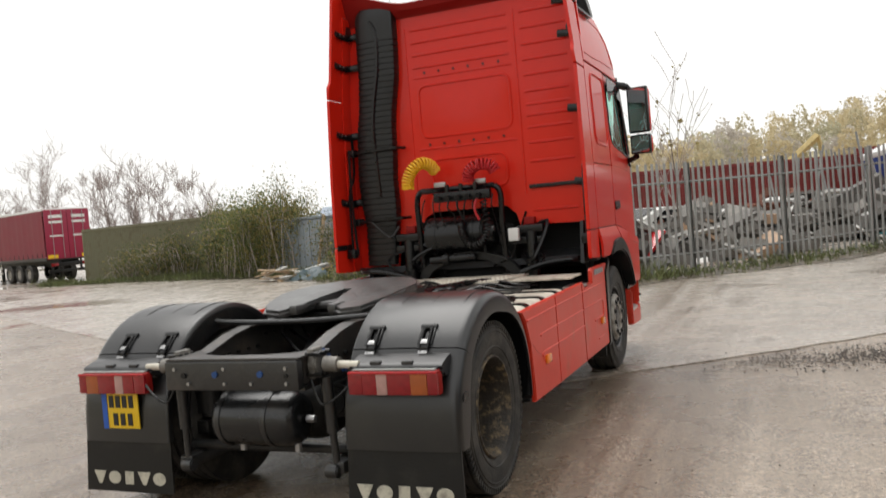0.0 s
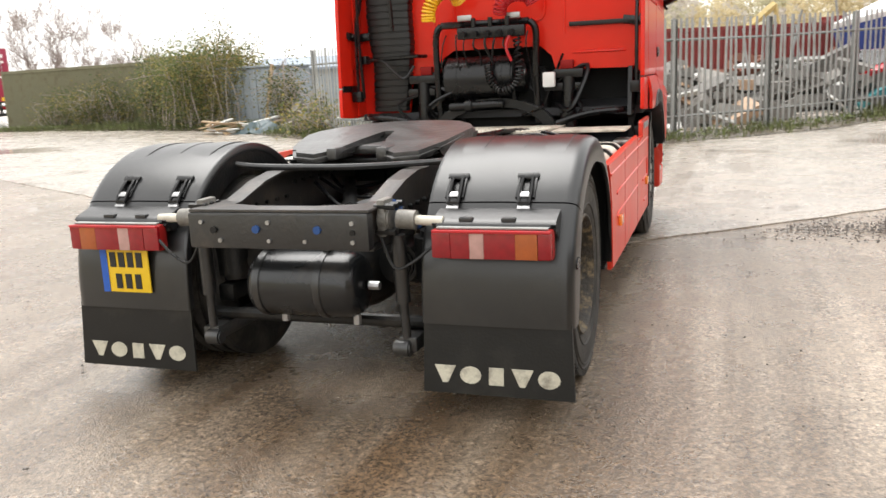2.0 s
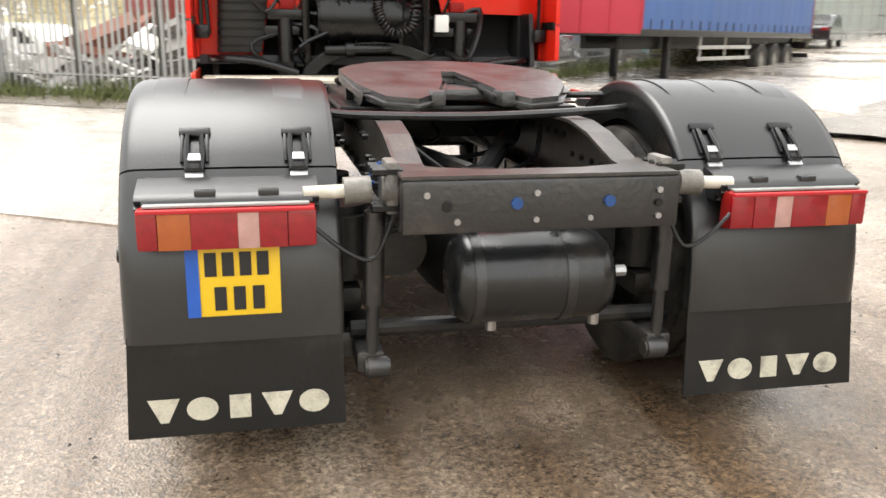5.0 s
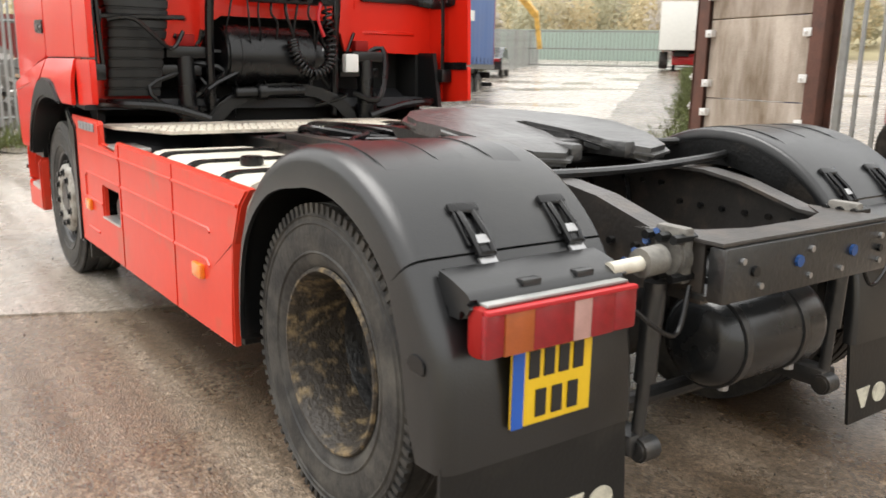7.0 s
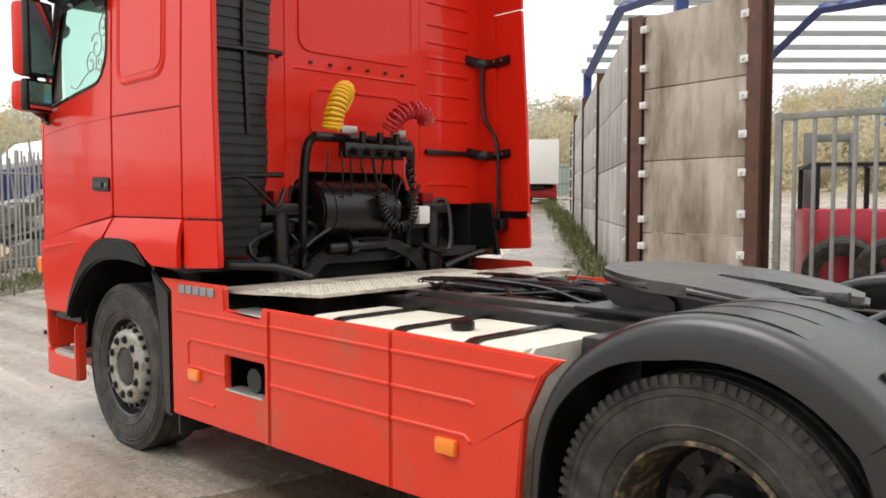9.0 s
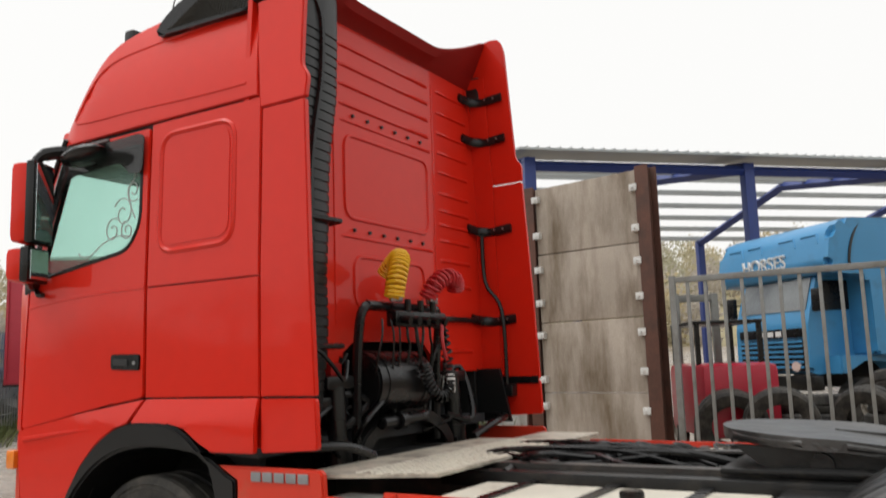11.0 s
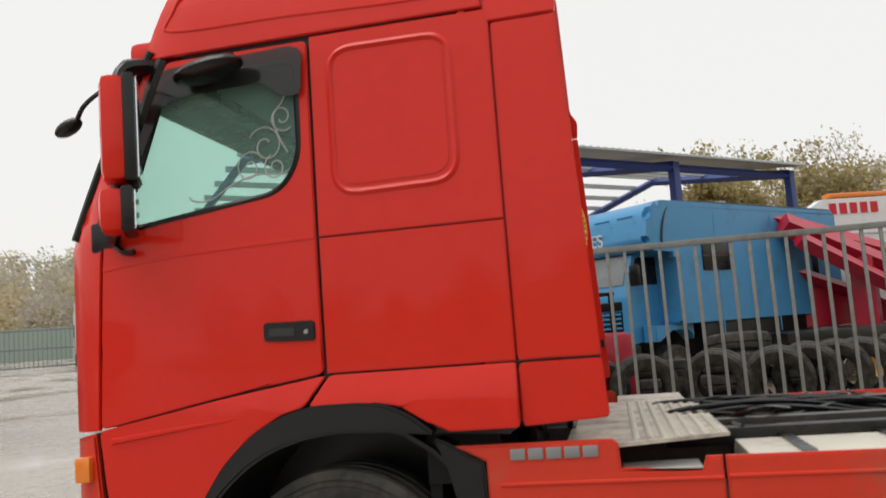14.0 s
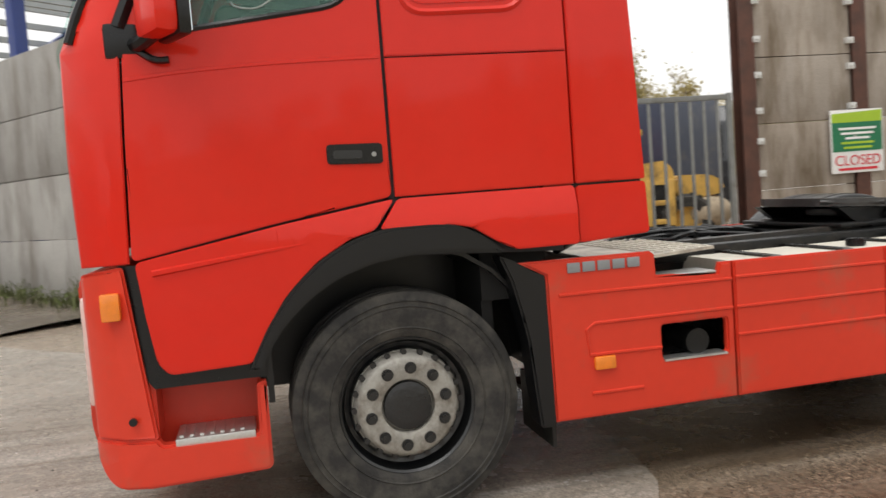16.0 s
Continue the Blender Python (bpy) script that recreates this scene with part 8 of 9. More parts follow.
for z in (2.62, 2.9):
    bm = bmesh.new()
    box(bm, 0.5, 3.2, 1.488, 1.498, z - 0.012, z + 0.012)
    part("pressed_line", bm, STEEL, wc_)
bm = bmesh.new()
prism(bm, rounded([(-0.5, 3.24), (3.45, 3.24), (3.5, 3.5), (3.3, 3.72), (0.3, 3.70)], 0.04), lambda u, v, w: Vector((u, w, v)), 1.5, 1.75, bevel=0.02)
nb_ = part("name_board", bm, WHITE_PRINT, wc_, "white name board with plain bars")
for k in range(11):
    if k == 5:
        continue
    bm = bmesh.new()
    x = 0.45 + k * 0.25
    box(bm, x, x + 0.17, 1.484, 1.497, 3.36, 3.60)
    part("print_bar", bm, SIGN_RED, nb_)
bm = bmesh.new()
box(bm, 0.5, 1.9, 1.5, 1.8, 3.72, 3.83, bevel=0.03)
part("beacon_bar", bm, LAMP_AMBER, wc_)
bm = bmesh.new()
box(bm, 1.95, 3.2, 1.5, 1.8, 3.72, 3.82, bevel=0.03)
part("light_bar", bm, RUST, wc_)
bm = bmesh.new()
prism(bm, rounded([(-2.7, 0.97), (1.2, 0.97), (1.0, 1.35), (0.2, 1.75), (-1.2, 1.85), (-2.7, 1.85)], 0.05), lambda u, v, w: Vector((u, w, v)), 0.62, 0.95, bevel=0.02)
part("crane_base", bm, CRANE_RED, cr)
bm = bmesh.new()
box(bm, -2.5, -0.5, 0.66, 0.9, 1.86, 2.55, bevel=0.05)
part("hose_tray", bm, CHASSIS, cr)
bm = bmesh.new()
tube(bm, [(-2.4, 0.55, 2.6), (0.6, 0.55, 1.45)], 0.13, 4)
part("link_arm", bm, CRANE_RED, cr, angle=20)
for sx in (-1, 1):
    for x in (-1.6, 3.6):
        hubw = bpy.data.objects.new("wheel", None)
        scene.collection.objects.link(hubw)
        hubw.parent = cr
        hubw.matrix_basis = Matrix.Translation((x, sx * 1.0, 0.5)) @ pose(0, 0, 0, 90, 0, 0)
        bm = bmesh.new()
        lathe(bm, [(0.28, -0.14), (0.46, -0.15), (0.5, -0.1), (0.5, 0.1), (0.46, 0.15), (0.28, 0.14)], Matrix.Identity(4), 24)
        part("tyre", bm, RUBBER, hubw)
        bm = bmesh.new()
        lathe(bm, [(0.28, 0.1), (0.2, 0.03), (0.02, 0.03)], Matrix.Identity(4), 18)
        lathe(bm, [(0.28, -0.1), (0.2, -0.03), (0.02, -0.03)], Matrix.Identity(4), 18)
        part("rim", bm, RIM, hubw)

# yellow wheeled loader, seen from its side: cab, sloping bonnet, engine cowl
ld = thing("wheel_loader", "muddy yellow wheeled loader with a glazed cab", "loader", m=facing(10.92, -2.95, 115))
bm = bmesh.new()
prism(bm, rounded([(-0.62, 2.16), (0.50, 2.16), (0.58, 2.22), (0.50, 2.33), (-0.55, 2.33), (-0.64, 2.26)], 0.04), lambda u, v, w: Vector((u, w, v)), -0.62, 0.75, bevel=0.04)
part("cab_roof", bm, YELLOW_MACHINE, ld)
for x in (-0.55, 0.0, 0.48):
    for y in (-0.52, 0.66):
        bm = bmesh.new()
        tube(bm, [(x, y, 1.2), (x * 0.94, y, 2.18)], 0.04, 6)
        part("cab_post", bm, BLACK_GLOSS if x else CHASSIS_GREY, ld)
for y in (-0.53, 0.67):
    bm = bmesh.new()
    box(bm, -0.52, 0.46, y - 0.006, y + 0.006, 1.35, 2.16)
    pane = part("cab_glass", bm, GLASS, ld)
    pane.visible_shadow = False
bm = bmesh.new()
box(bm, -0.35, 0.1, -0.2, 0.3, 1.2, 1.45, bevel=0.05)
box(bm, -0.38, -0.25, -0.2, 0.3, 1.4, 1.95, bevel=0.04)
part("seat", bm, CAB_IN, ld)
bm = bmesh.new()
prism(bm, rounded([(-0.75, 0.55), (0.7, 0.55), (0.7, 1.2), (0.5, 1.32), (-0.7, 1.32)], 0.06), lambda u, v, w: Vector((u, w, v)), -0.6, 0.75, bevel=0.03)
part("lower_cab", bm, YELLOW_MACHINE, ld)
bm = bmesh.new()
prism(bm, rounded([(-0.1, 1.28), (-0.02, 1.5), (0.45, 1.62), (0.92, 1.66), (1.06, 1.5), (1.1, 1.25), (1.04, 1.2), (0.0, 1.22)], 0.05), lambda u, v, w: Vector((u, w, v)), -0.85, -0.35, bevel=0.04)
part("bonnet", bm, YELLOW_MACHINE, ld)
for x in (-0.45, 0.15, 0.62, 1.02):
    bm = bmesh.new()
    box(bm, x - 0.07, x + 0.07, -0.88, -0.80, 0.42, 1.3, bevel=0.02)
    part("frame_post", bm, YELLOW_MACHINE, ld)
for z in (0.5, 0.86):
    bm = bmesh.new()
    box(bm, -0.5, 1.08, -0.86, -0.79, z - 0.05, z + 0.05, bevel=0.02)
    part("frame_bar", bm, YELLOW_MACHINE, ld)
bm = bmesh.new()
box(bm, -0.45, 1.0, -0.78, 0.5, 0.4, 1.25, bevel=0.05)
part("engine", bm, CHASSIS, ld)
bm = bmesh.new()
prism(bm, rounded([(1.05, 0.95), (1.12, 1.36), (1.75, 1.34), (2.0, 1.18), (1.98, 0.98), (1.5, 0.9)], 0.1), lambda u, v, w: Vector((u, w, v)), -0.7, 0.2, bevel=0.07)
part("engine_cowl", bm, YELLOW_MACHINE, ld)
bm = bmesh.new()
bmesh.ops.create_uvsphere(bm, u_segments=18, v_segments=10, radius=1, matrix=Matrix.Translation((1.72, -0.55, 0.62)) @ Matrix.Diagonal((0.42, 0.34, 0.33, 1)))
part("counterweight", bm, mat("mud-spattered weight", (0.42, 0.34, 0.24), 0.8, vary=0.3, bscale=20, bump=0.3), ld)
for x in (-0.75, 1.3):
    for sy in (-1, 1):
        hubw = bpy.data.objects.new("wheel", None)
        scene.collection.objects.link(hubw)
        hubw.parent = ld
        hubw.matrix_basis = Matrix.Translation((x, 0.05 + sy * 0.72, 0.5)) @ pose(0, 0, 0, 90, 0, 0)
        bm = bmesh.new()
        lathe(bm, [(0.26, -0.17), (0.44, -0.18), (0.5, -0.12), (0.5, 0.12), (0.44, 0.18), (0.26, 0.17)], Matrix.Identity(4), 24)
        for q in range(18):
            box(bm, 0.47, 0.525, -0.03, 0.03, -0.15, 0.15, m=pose(0, 0, 0, 0, 0, q * 20))
        part("tyre", bm, RUBBER, hubw)
        bm = bmesh.new()
        lathe(bm, [(0.27, 0.12), (0.2, 0.05), (0.02, 0.05)], Matrix.Identity(4), 18)
        part("rim", bm, YELLOW_MACHINE, hubw)


def lorry_cab(m, label, colour, dark=BLACK_GLOSS, long_box=None):
    """A parked lorry: cab with glass, grille, lamps, chassis and, if given, a box body."""
    t = thing("parked_lorry", label, "lorry", m=m)
    bm = bmesh.new()
    prism(bm, rounded([(-1.9, 0.8), (0, 0.5), (0.08, 0.9), (0.03, 1.7), (-0.25, 2.75), (-0.5, 3.2), (-1.9, 3.3)], 0.1), along_x, -1.2, 1.2, bevel=0.06)
    c = part("cab", bm, colour, t)
    bm = bmesh.new()
    prism(bm, [(0.05, 1.75), (0.07, 1.75), (-0.2, 2.65), (-0.23, 2.65)], along_x, -1.05, 1.05)
    part("windscreen", bm, dark, c)
    for z in (0.9, 1.1, 1.3, 1.5):
        bm = bmesh.new()
        box(bm, -0.9, 0.9, 0.05, 0.11, z - 0.05, z + 0.05, bevel=0.01)
        part("grille_bar", bm, dark, c)
    for sx in (-1, 1):
        bm = bmesh.new()
        prism(bm, rounded([(-1.3, 1.75), (-0.2, 1.7), (-0.42, 2.5), (-1.3, 2.5)], 0.04), along_x, sx * 1.195, sx * 1.212)
        part("side_window", bm, dark, c)
        road_wheel(t, sx * 1.02, -1.0, 0.5, 0.3, sx)
        road_wheel(t, sx * 1.0, -4.6, 0.5, 0.5, sx)
    bm = bmesh.new()
    box(bm, -0.45, 0.45, -6.0, -1.5, 0.7, 0.98, bevel=0.02)
    part("chassis", bm, CHASSIS, t)
    if long_box:
        bm = bmesh.new()
        box(bm, -1.25, 1.25, -7.0, -2.1, 1.05, 3.7, bevel=0.04)
        part("box_body", bm, long_box, t)
    return t


lorry_cab(facing(21.0, -7.3, -61), "dark blue parked lorry inside the compound", NAVY)
lorry_cab(facing(27.0, -12.5, -62), "white parked lorry inside the compound", CAR_WHITE)
lorry_cab(facing(16.6, -7.7, -61), "black parked lorry inside the compound", CAR_DARK)
# red forklift by the end wall
fk = thing("forklift", "red forklift truck with a grey mast behind the gate", "forklift", m=facing(9.7, 3.3, 60) @ Matrix.Scale(0.95, 4))
bm = bmesh.new()
box(bm, -0.6, 0.6, -1.4, 0.65, 0.3, 1.45, bevel=0.14)
part("body", bm, CRANE_RED, fk)
bm = bmesh.new()
for x in (-0.35, 0.35):
    box(bm, x - 0.06, x + 0.06, 0.75, 0.87, 0.1, 2.7, bevel=0.01)
box(bm, -0.4, 0.4, 0.76, 0.86, 2.55, 2.68, bevel=0.01)
part("mast", bm, GALV_DARK, fk)
bm = bmesh.new()
for x in (-0.5, 0.5):
    for y in (-0.9, 0.5):
        box(bm, x - 0.035, x + 0.035, y - 0.035, y + 0.035, 1.0, 2.1)
box(bm, -0.55, 0.55, -0.95, 0.55, 2.08, 2.14, bevel=0.02)
part("overhead_guard", bm, BLACK_GLOSS, fk)
for sx in (-1, 1):
    for y in (-0.9, 0.5):
        road_wheel(fk, sx * 0.5, y, 0.28, 0.18, sx)

# ---- far down the road ----
lorry_cab(facing(42.0, 34.0, 51), "white box lorry at the far gate, its back lamps red", CAR_WHITE, long_box=CAR_WHITE)


def car(m, label, paint):
    t = thing("parked_car", label, "car", m=m)
    bm = bmesh.new()
    prof = rounded([(-2.1, 0.35), (2.05, 0.32), (2.1, 0.65), (1.2, 0.86), (0.45, 1.38), (-1.0, 1.42), (-1.85, 0.98), (-2.12, 0.85)], [0.06, 0.06, 0.12, 0.2, 0.25, 0.3, 0.15, 0.1])
    prism(bm, prof, along_x, -0.86, 0.86, bevel=0.1)
    b_ = part("body", bm, paint, t)
    for sx in (-1, 1):
        bm = bmesh.new()
        prism(bm, rounded([(-1.4, 0.95), (0.85, 0.92), (0.35, 1.28), (-0.9, 1.32)], 0.08), along_x, sx * 0.85, sx * 0.872)
        part("side_window", bm, BLACK_GLOSS, b_)
        for y in (-1.3, 1.35):
            road_wheel(t, sx * 0.76, y, 0.31, 0.2, sx)
        bm = bmesh.new()
        box(bm, sx * 0.62 - 0.15, sx * 0.62 + 0.15, -2.13, -2.05, 0.72, 0.86, bevel=0.02)
        part("tail_lamp", bm, LAMP_RED, b_)
    bm = bmesh.new()
    prism(bm, [(-1.85, 1.0), (-1.83, 1.02), (-1.12, 1.40), (-1.15, 1.37)], along_x, -0.66, 0.66)
    part("rear_window", bm, BLACK_GLOSS, b_)
    return t


car(facing(24.0, 31.2, 45), "dark parked saloon car on the verge", CAR_DARK)
car(facing(17.6, 26.6, 50), "small red parked car behind the trailer", CAR_RED)
far_gate = thing("far_gate", "tall galvanised bar gate across the road", "gate", m=pose(33.5, 42.5, rise(36, 40), 0, 0, -51))
for k in range(60):
    bm = bmesh.new()
    box(bm, k * 0.25 - 0.02, k * 0.25 + 0.02, -0.02, 0.02, 0.05, 2.4)
    part("bar", bm, GALV_DARK, far_gate, smooth=False)
for z in (0.15, 1.2, 2.3):
    bm = bmesh.new()
    box(bm, 0, 15, -0.03, 0.03, z - 0.04, z + 0.04)
    part("rail", bm, GALV_DARK, far_gate)
bm = bmesh.new()
box(bm, -10, 26, 0, 0.2, 0, 2.6)
for k in range(90):
    box(bm, -10 + k * 0.4, -9.85 + k * 0.4, -0.04, 0, 0, 2.6)
solid("green_hoarding", bm, GREEN_SHEET, "green sheet hoarding beyond the far gate", "hoarding", m=pose(45.5, 58, rise(45, 58), 0, 0, -51))
ex = thing("excavator", "yellow excavator with a raised boom beyond the trailer", "excavator", m=facing(26.5, 38.5, 95))
bm = bmesh.new()
box(bm, -1.2, 1.2, -1.8, 1.4, 1.0, 2.3, bevel=0.15)
box(bm, -1.2, -0.2, 0.2, 1.5, 2.2, 3.2, bevel=0.1)
part("house", bm, YELLOW_MACHINE, ex)
bm = bmesh.new()
tube(bm, smooth_line([(0.3, 1.3, 1.9), (0.3, 2.8, 4.3), (0.3, 4.6, 4.6), (0.3, 6.2, 3.4)], 4), 0.26, 4)
part("boom", bm, YELLOW_MACHINE, ex, angle=20)
bm = bmesh.new()
tube(bm, [(0.3, 6.2, 3.6), (0.3, 6.6, 1.4)], 0.2, 4)
part("dipper_arm", bm, YELLOW_MACHINE, ex)
for sx in (-1, 1):
    bm = bmesh.new()
    prism(bm, rounded([(-1.9, 0), (1.9, 0), (2.1, 0.5), (1.9, 0.95), (-1.9, 0.95), (-2.1, 0.5)], 0.2), along_x, sx * 0.8, sx * 1.35)
    part("track", bm, CHASSIS, ex)
# yellow crane jib seen over the scrapyard
jb = thing("scrap_grab", "pale yellow scrap handler arm over the containers", "crane", m=facing(2.4, 50, 75) @ Matrix.Scale(0.66, 4))
bm = bmesh.new()
tube(bm, [(0, 0, 1.5), (0, 1.0, 4.2), (0, 3.6, 6.4)], 0.35, 4)
part("arm", bm, PALE_YELLOW, jb)
bm = bmesh.new()
tube(bm, [(0, 3.6, 6.4), (0, 4.0, 4.0)], 0.2, 4)
part("dipper", bm, PALE_YELLOW, jb)
bm = bmesh.new()
box(bm, -1.2, 1.2, -2.5, 0.8, 0, 2.4, bevel=0.2)
part("house", bm, YELLOW_MACHINE, jb)

car(facing(39.6, 31.6, 51), "red low car parked behind the box lorry", CAR_RED)
# ---- scrap heaps behind the right fence ----
def scrap_heap(cx, cy, rx, ry, h, n, seed, material, label, flat=False):
    rr = random.Random(seed)
    bm = bmesh.new()
    for _ in range(n):
        a, q = rr.uniform(0, 6.283), math.sqrt(rr.random())
        x, y = rx * q * math.cos(a), ry * q * math.sin(a)
        z = h * (1 - q ** 2) * rr.uniform(0.2, 1.0)
        l_, w_, t_ = rr.uniform(0.3, 1.5), rr.uniform(0.1, 0.7), rr.uniform(0.04, 0.35 if not flat else 0.08)
        box(bm, -l_ / 2, l_ / 2, -w_ / 2, w_ / 2, 0, t_, m=pose(x, y, z, rr.uniform(-35, 35), rr.uniform(-35, 35), rr.uniform(0, 360)))
    solid("scrap_heap", bm, material, label, "scrap", m=facing(cx, cy, 39 if cx > 0 else -30), kind="stuff", smooth=False)


k_ = 0
for s_ in (2.0, 6.0, 10.0, 14.5, 19.0):
    base = Vector((-0.9, 12.1, 0)) + Vector((0.767, 0.641, 0)) * s_ + Vector((-0.641, 0.767, 0)) * 4.2
    scrap_heap(base.x, base.y, 2.6, 1.8, 1.35, 110, 40 + k_, SCRAP, "heap of mixed grey scrap and car parts")
    scrap_heap(base.x - 0.6, base.y - 0.5, 2.4, 1.6, 1.6, 22, 60 + k_, SCRAP_WHITE, "pale panels and sheets lying in the scrap", flat=True)
    scrap_heap(base.x - 1.5, base.y + 2.5, 2.6, 1.6, 1.5, 60, 80 + k_, SCRAP_RUST, "heap of rusty scrap metal")
    scrap_heap(base.x + 0.5, base.y - 0.3, 2.4, 1.5, 1.2, 9, 100 + k_, (CAR_RED, TAN, SCRAP_TEAL, CAR_DARK, SCRAP_TEAL)[k_], "coloured scrap parts in the heap")
    k_ += 1
for s_, nrm, lab, pt in ((6.6, 7.2, "white damaged car in the scrapyard", CAR_WHITE), (12.3, 3.0, "red car behind the fence", CAR_RED), (17.5, 3.2, "grey car behind the fence", mat("grey car paint", (0.25, 0.27, 0.29), 0.3, vary=0.05))):
    b_ = Vector((-0.9, 12.1, 0)) + Vector((0.767, 0.641, 0)) * s_ + Vector((-0.641, 0.767, 0)) * nrm
    car(facing(b_.x, b_.y, 48), lab, pt)
for k in range(9):
    bm = bmesh.new()
    tube(bm, [(0, 0, 0), (rr.uniform(-0.5, 0.5), rr.uniform(-0.2, 0.2), rr.uniform(2.2, 2.9))], 0.03, 6)
    solid("steel_tube", bm, GALV, "pale steel tube standing in the scrap", "tube", m=facing(2.6 + k * 0.35, 21.0 + 0.1 * k, 0), group="scrap tubes")
# tilted blue tipper body
tp = thing("tipper_body", "dark blue tipper body with a white ribbed roof, tilted", "lorry body", m=Matrix.Translation((7.6, 27.5, 1.6)) @ pose(0, 0, 0, 12, -10, -30))
bm = bmesh.new()
box(bm, -1.2, 1.2, -2.4, 2.4, 0, 1.5, bevel=0.03)
part("body", bm, BLUE_STEEL, tp)
for k in range(6):
    bm = bmesh.new()
    box(bm, -1.25, 1.25, -2.4 + k * 0.8, -1.75 + k * 0.8, 1.5, 1.68, bevel=0.04)
    part("roof_rib", bm, WHITE_PL, tp)

# ---- left behind the fence: more parked scrap ----
for k, (x, y) in enumerate(((-9.5, 20.5), (-7.0, 18.8), (-4.2, 17.0))):
    scrap_heap(x, y, 1.8, 1.2, 1.0, 45, 120 + k, SCRAP_WHITE if k == 1 else SCRAP, "low heap of scrap behind the fence")
car(facing(-6.4, 20.6, 120), "white van-like car behind the fence", CAR_WHITE)
# ---- plants: trees, brambles, weeds, woods ----
def from_quads(name, verts, material, label, category, kind="stuff", parent=None, m=None):
    """Many small leaf-shaped faces in one mesh; verts is an array of n x 4 x 3."""
    n = len(verts)
    me = bpy.data.meshes.new(name)
    me.from_pydata(verts.reshape(-1, 3).tolist(), [], np.arange(n * 4).reshape(n, 4).tolist())
    me.materials.append(material)
    ob = new(name, me)
    if parent is not None:
        ob.parent = parent
        return tagged(ob, label=label, kind=kind)
    if m is not None:
        ob.matrix_basis = m
    return tagged(ob, label, category, kind=kind)


def leaf_quads(rng, centres, size, up=0.3):
    """A folded diamond leaf at each centre, turned at random."""
    n = len(centres)
    d = rng.normal(size=(n, 3))
    d[:, 2] += up
    d /= np.linalg.norm(d, axis=1)[:, None]
    s = rng.normal(size=(n, 3))
    s -= d * (s * d).sum(1)[:, None]
    s /= np.linalg.norm(s, axis=1)[:, None]
    l_ = (size * rng.uniform(0.6, 1.5, n))[:, None]
    w = l_ * rng.uniform(0.25, 0.45, n)[:, None]
    nrm = np.cross(d, s)
    return np.stack([centres - d * l_ / 2, centres + s * w + nrm * w * 0.35, centres + d * l_ / 2, centres - s * w + nrm * w * 0.35], 1)


def branches(rng, height, spread, levels, trunk, upright=0.6, n_child=4):
    """Tapered limbs as chains of points: a list of (points, radii)."""
    out = []

    def grow(p, d, length, r, level):
        pts, rad = [p.copy()], [r]
        n = 5
        for i in range(n):
            d = d + Vector(rng.normal(0, 0.13, 3)) + Vector((0, 0, 0.07 * upright))
            d.normalize()
            p = p + d * length / n
            pts.append(p.copy())
            rad.append(r * (1 - 0.75 * (i + 1) / n))
        out.append((pts, rad))
        if level < levels:
            for k in range(n_child + (2 if level == 0 else 0)):
                i = rng.integers(1, n + 1)
                a = rng.uniform(0, 6.283)
                side = d.orthogonal().normalized()
                side.rotate(Matrix.Rotation(a, 3, d))
                nd = (d * (1.0 - spread) + side * spread + Vector((0, 0, upright * 0.4))).normalized()
                grow(pts[i], nd, length * rng.uniform(0.42, 0.68), max(rad[i] * 0.62, 0.006), level + 1)
    grow(Vector((0, 0, 0)), Vector((0, 0, 1)), height, trunk, 0)
    return out


def tree(m, label, seed, height, trunk, leaves=0, leaf_mat=None, leaf_size=0.12, levels=3, spread=0.6, n_child=4, twig=FOG_TWIG, fine=0.008):
    rng = np.random.default_rng(seed)
    t = thing("tree", label, "tree", m=m)
    limbs = branches(rng, height, spread, levels, trunk, n_child=n_child)
    bm = bmesh.new()
    tube(bm, limbs[0][0], limbs[0][1], 7)
    part("trunk", bm, BARK, t)
    bm = bmesh.new()
    for pts, rad in limbs[1:]:
        tube(bm, pts, [max(r_, fine) for r_ in rad], 3)
    part("crown", bm, twig, t, kind="stuff", smooth=False)
    if leaves:
        tips = np.array([p[:] for pts, _ in limbs[3:] for p in pts[2:]])
        c = tips[rng.integers(0, len(tips), leaves)] + rng.normal(0, 0.3 if leaves > 100 else 0.1, (leaves, 3))
        from_quads("leaves", leaf_quads(rng, c, leaf_size), leaf_mat, "", "", "stuff", t)
    return t


for k, (x, y, h, lab) in enumerate(((-41.4, 40.3, 4.5, "bare grey-brown tree behind the containers"), (-40.4, 41.2, 4.5, "bare grey-brown tree behind the containers"), (-37.9, 43.6, 3.6, "bare tree with a fine twiggy crown"), (-36.9, 44.6, 3.8, "bare tree with a fine twiggy crown"), (-53.9, 46.2, 4.9, "bare tree behind the maroon trailer"), (-55.5, 45.0, 4.7, "bare tree behind the maroon trailer"))):
    tree(facing(x, y, k * 50), lab, 1 + k, h, 0.15, levels=4, n_child=5, spread=0.5, fine=0.012)
tree(facing(0.15, 18.6, 0), "thin leafless sapling behind the fence", 9, 3.5, 0.035, levels=2, n_child=6, leaves=40, leaf_mat=LEAF_Y, spread=0.35)
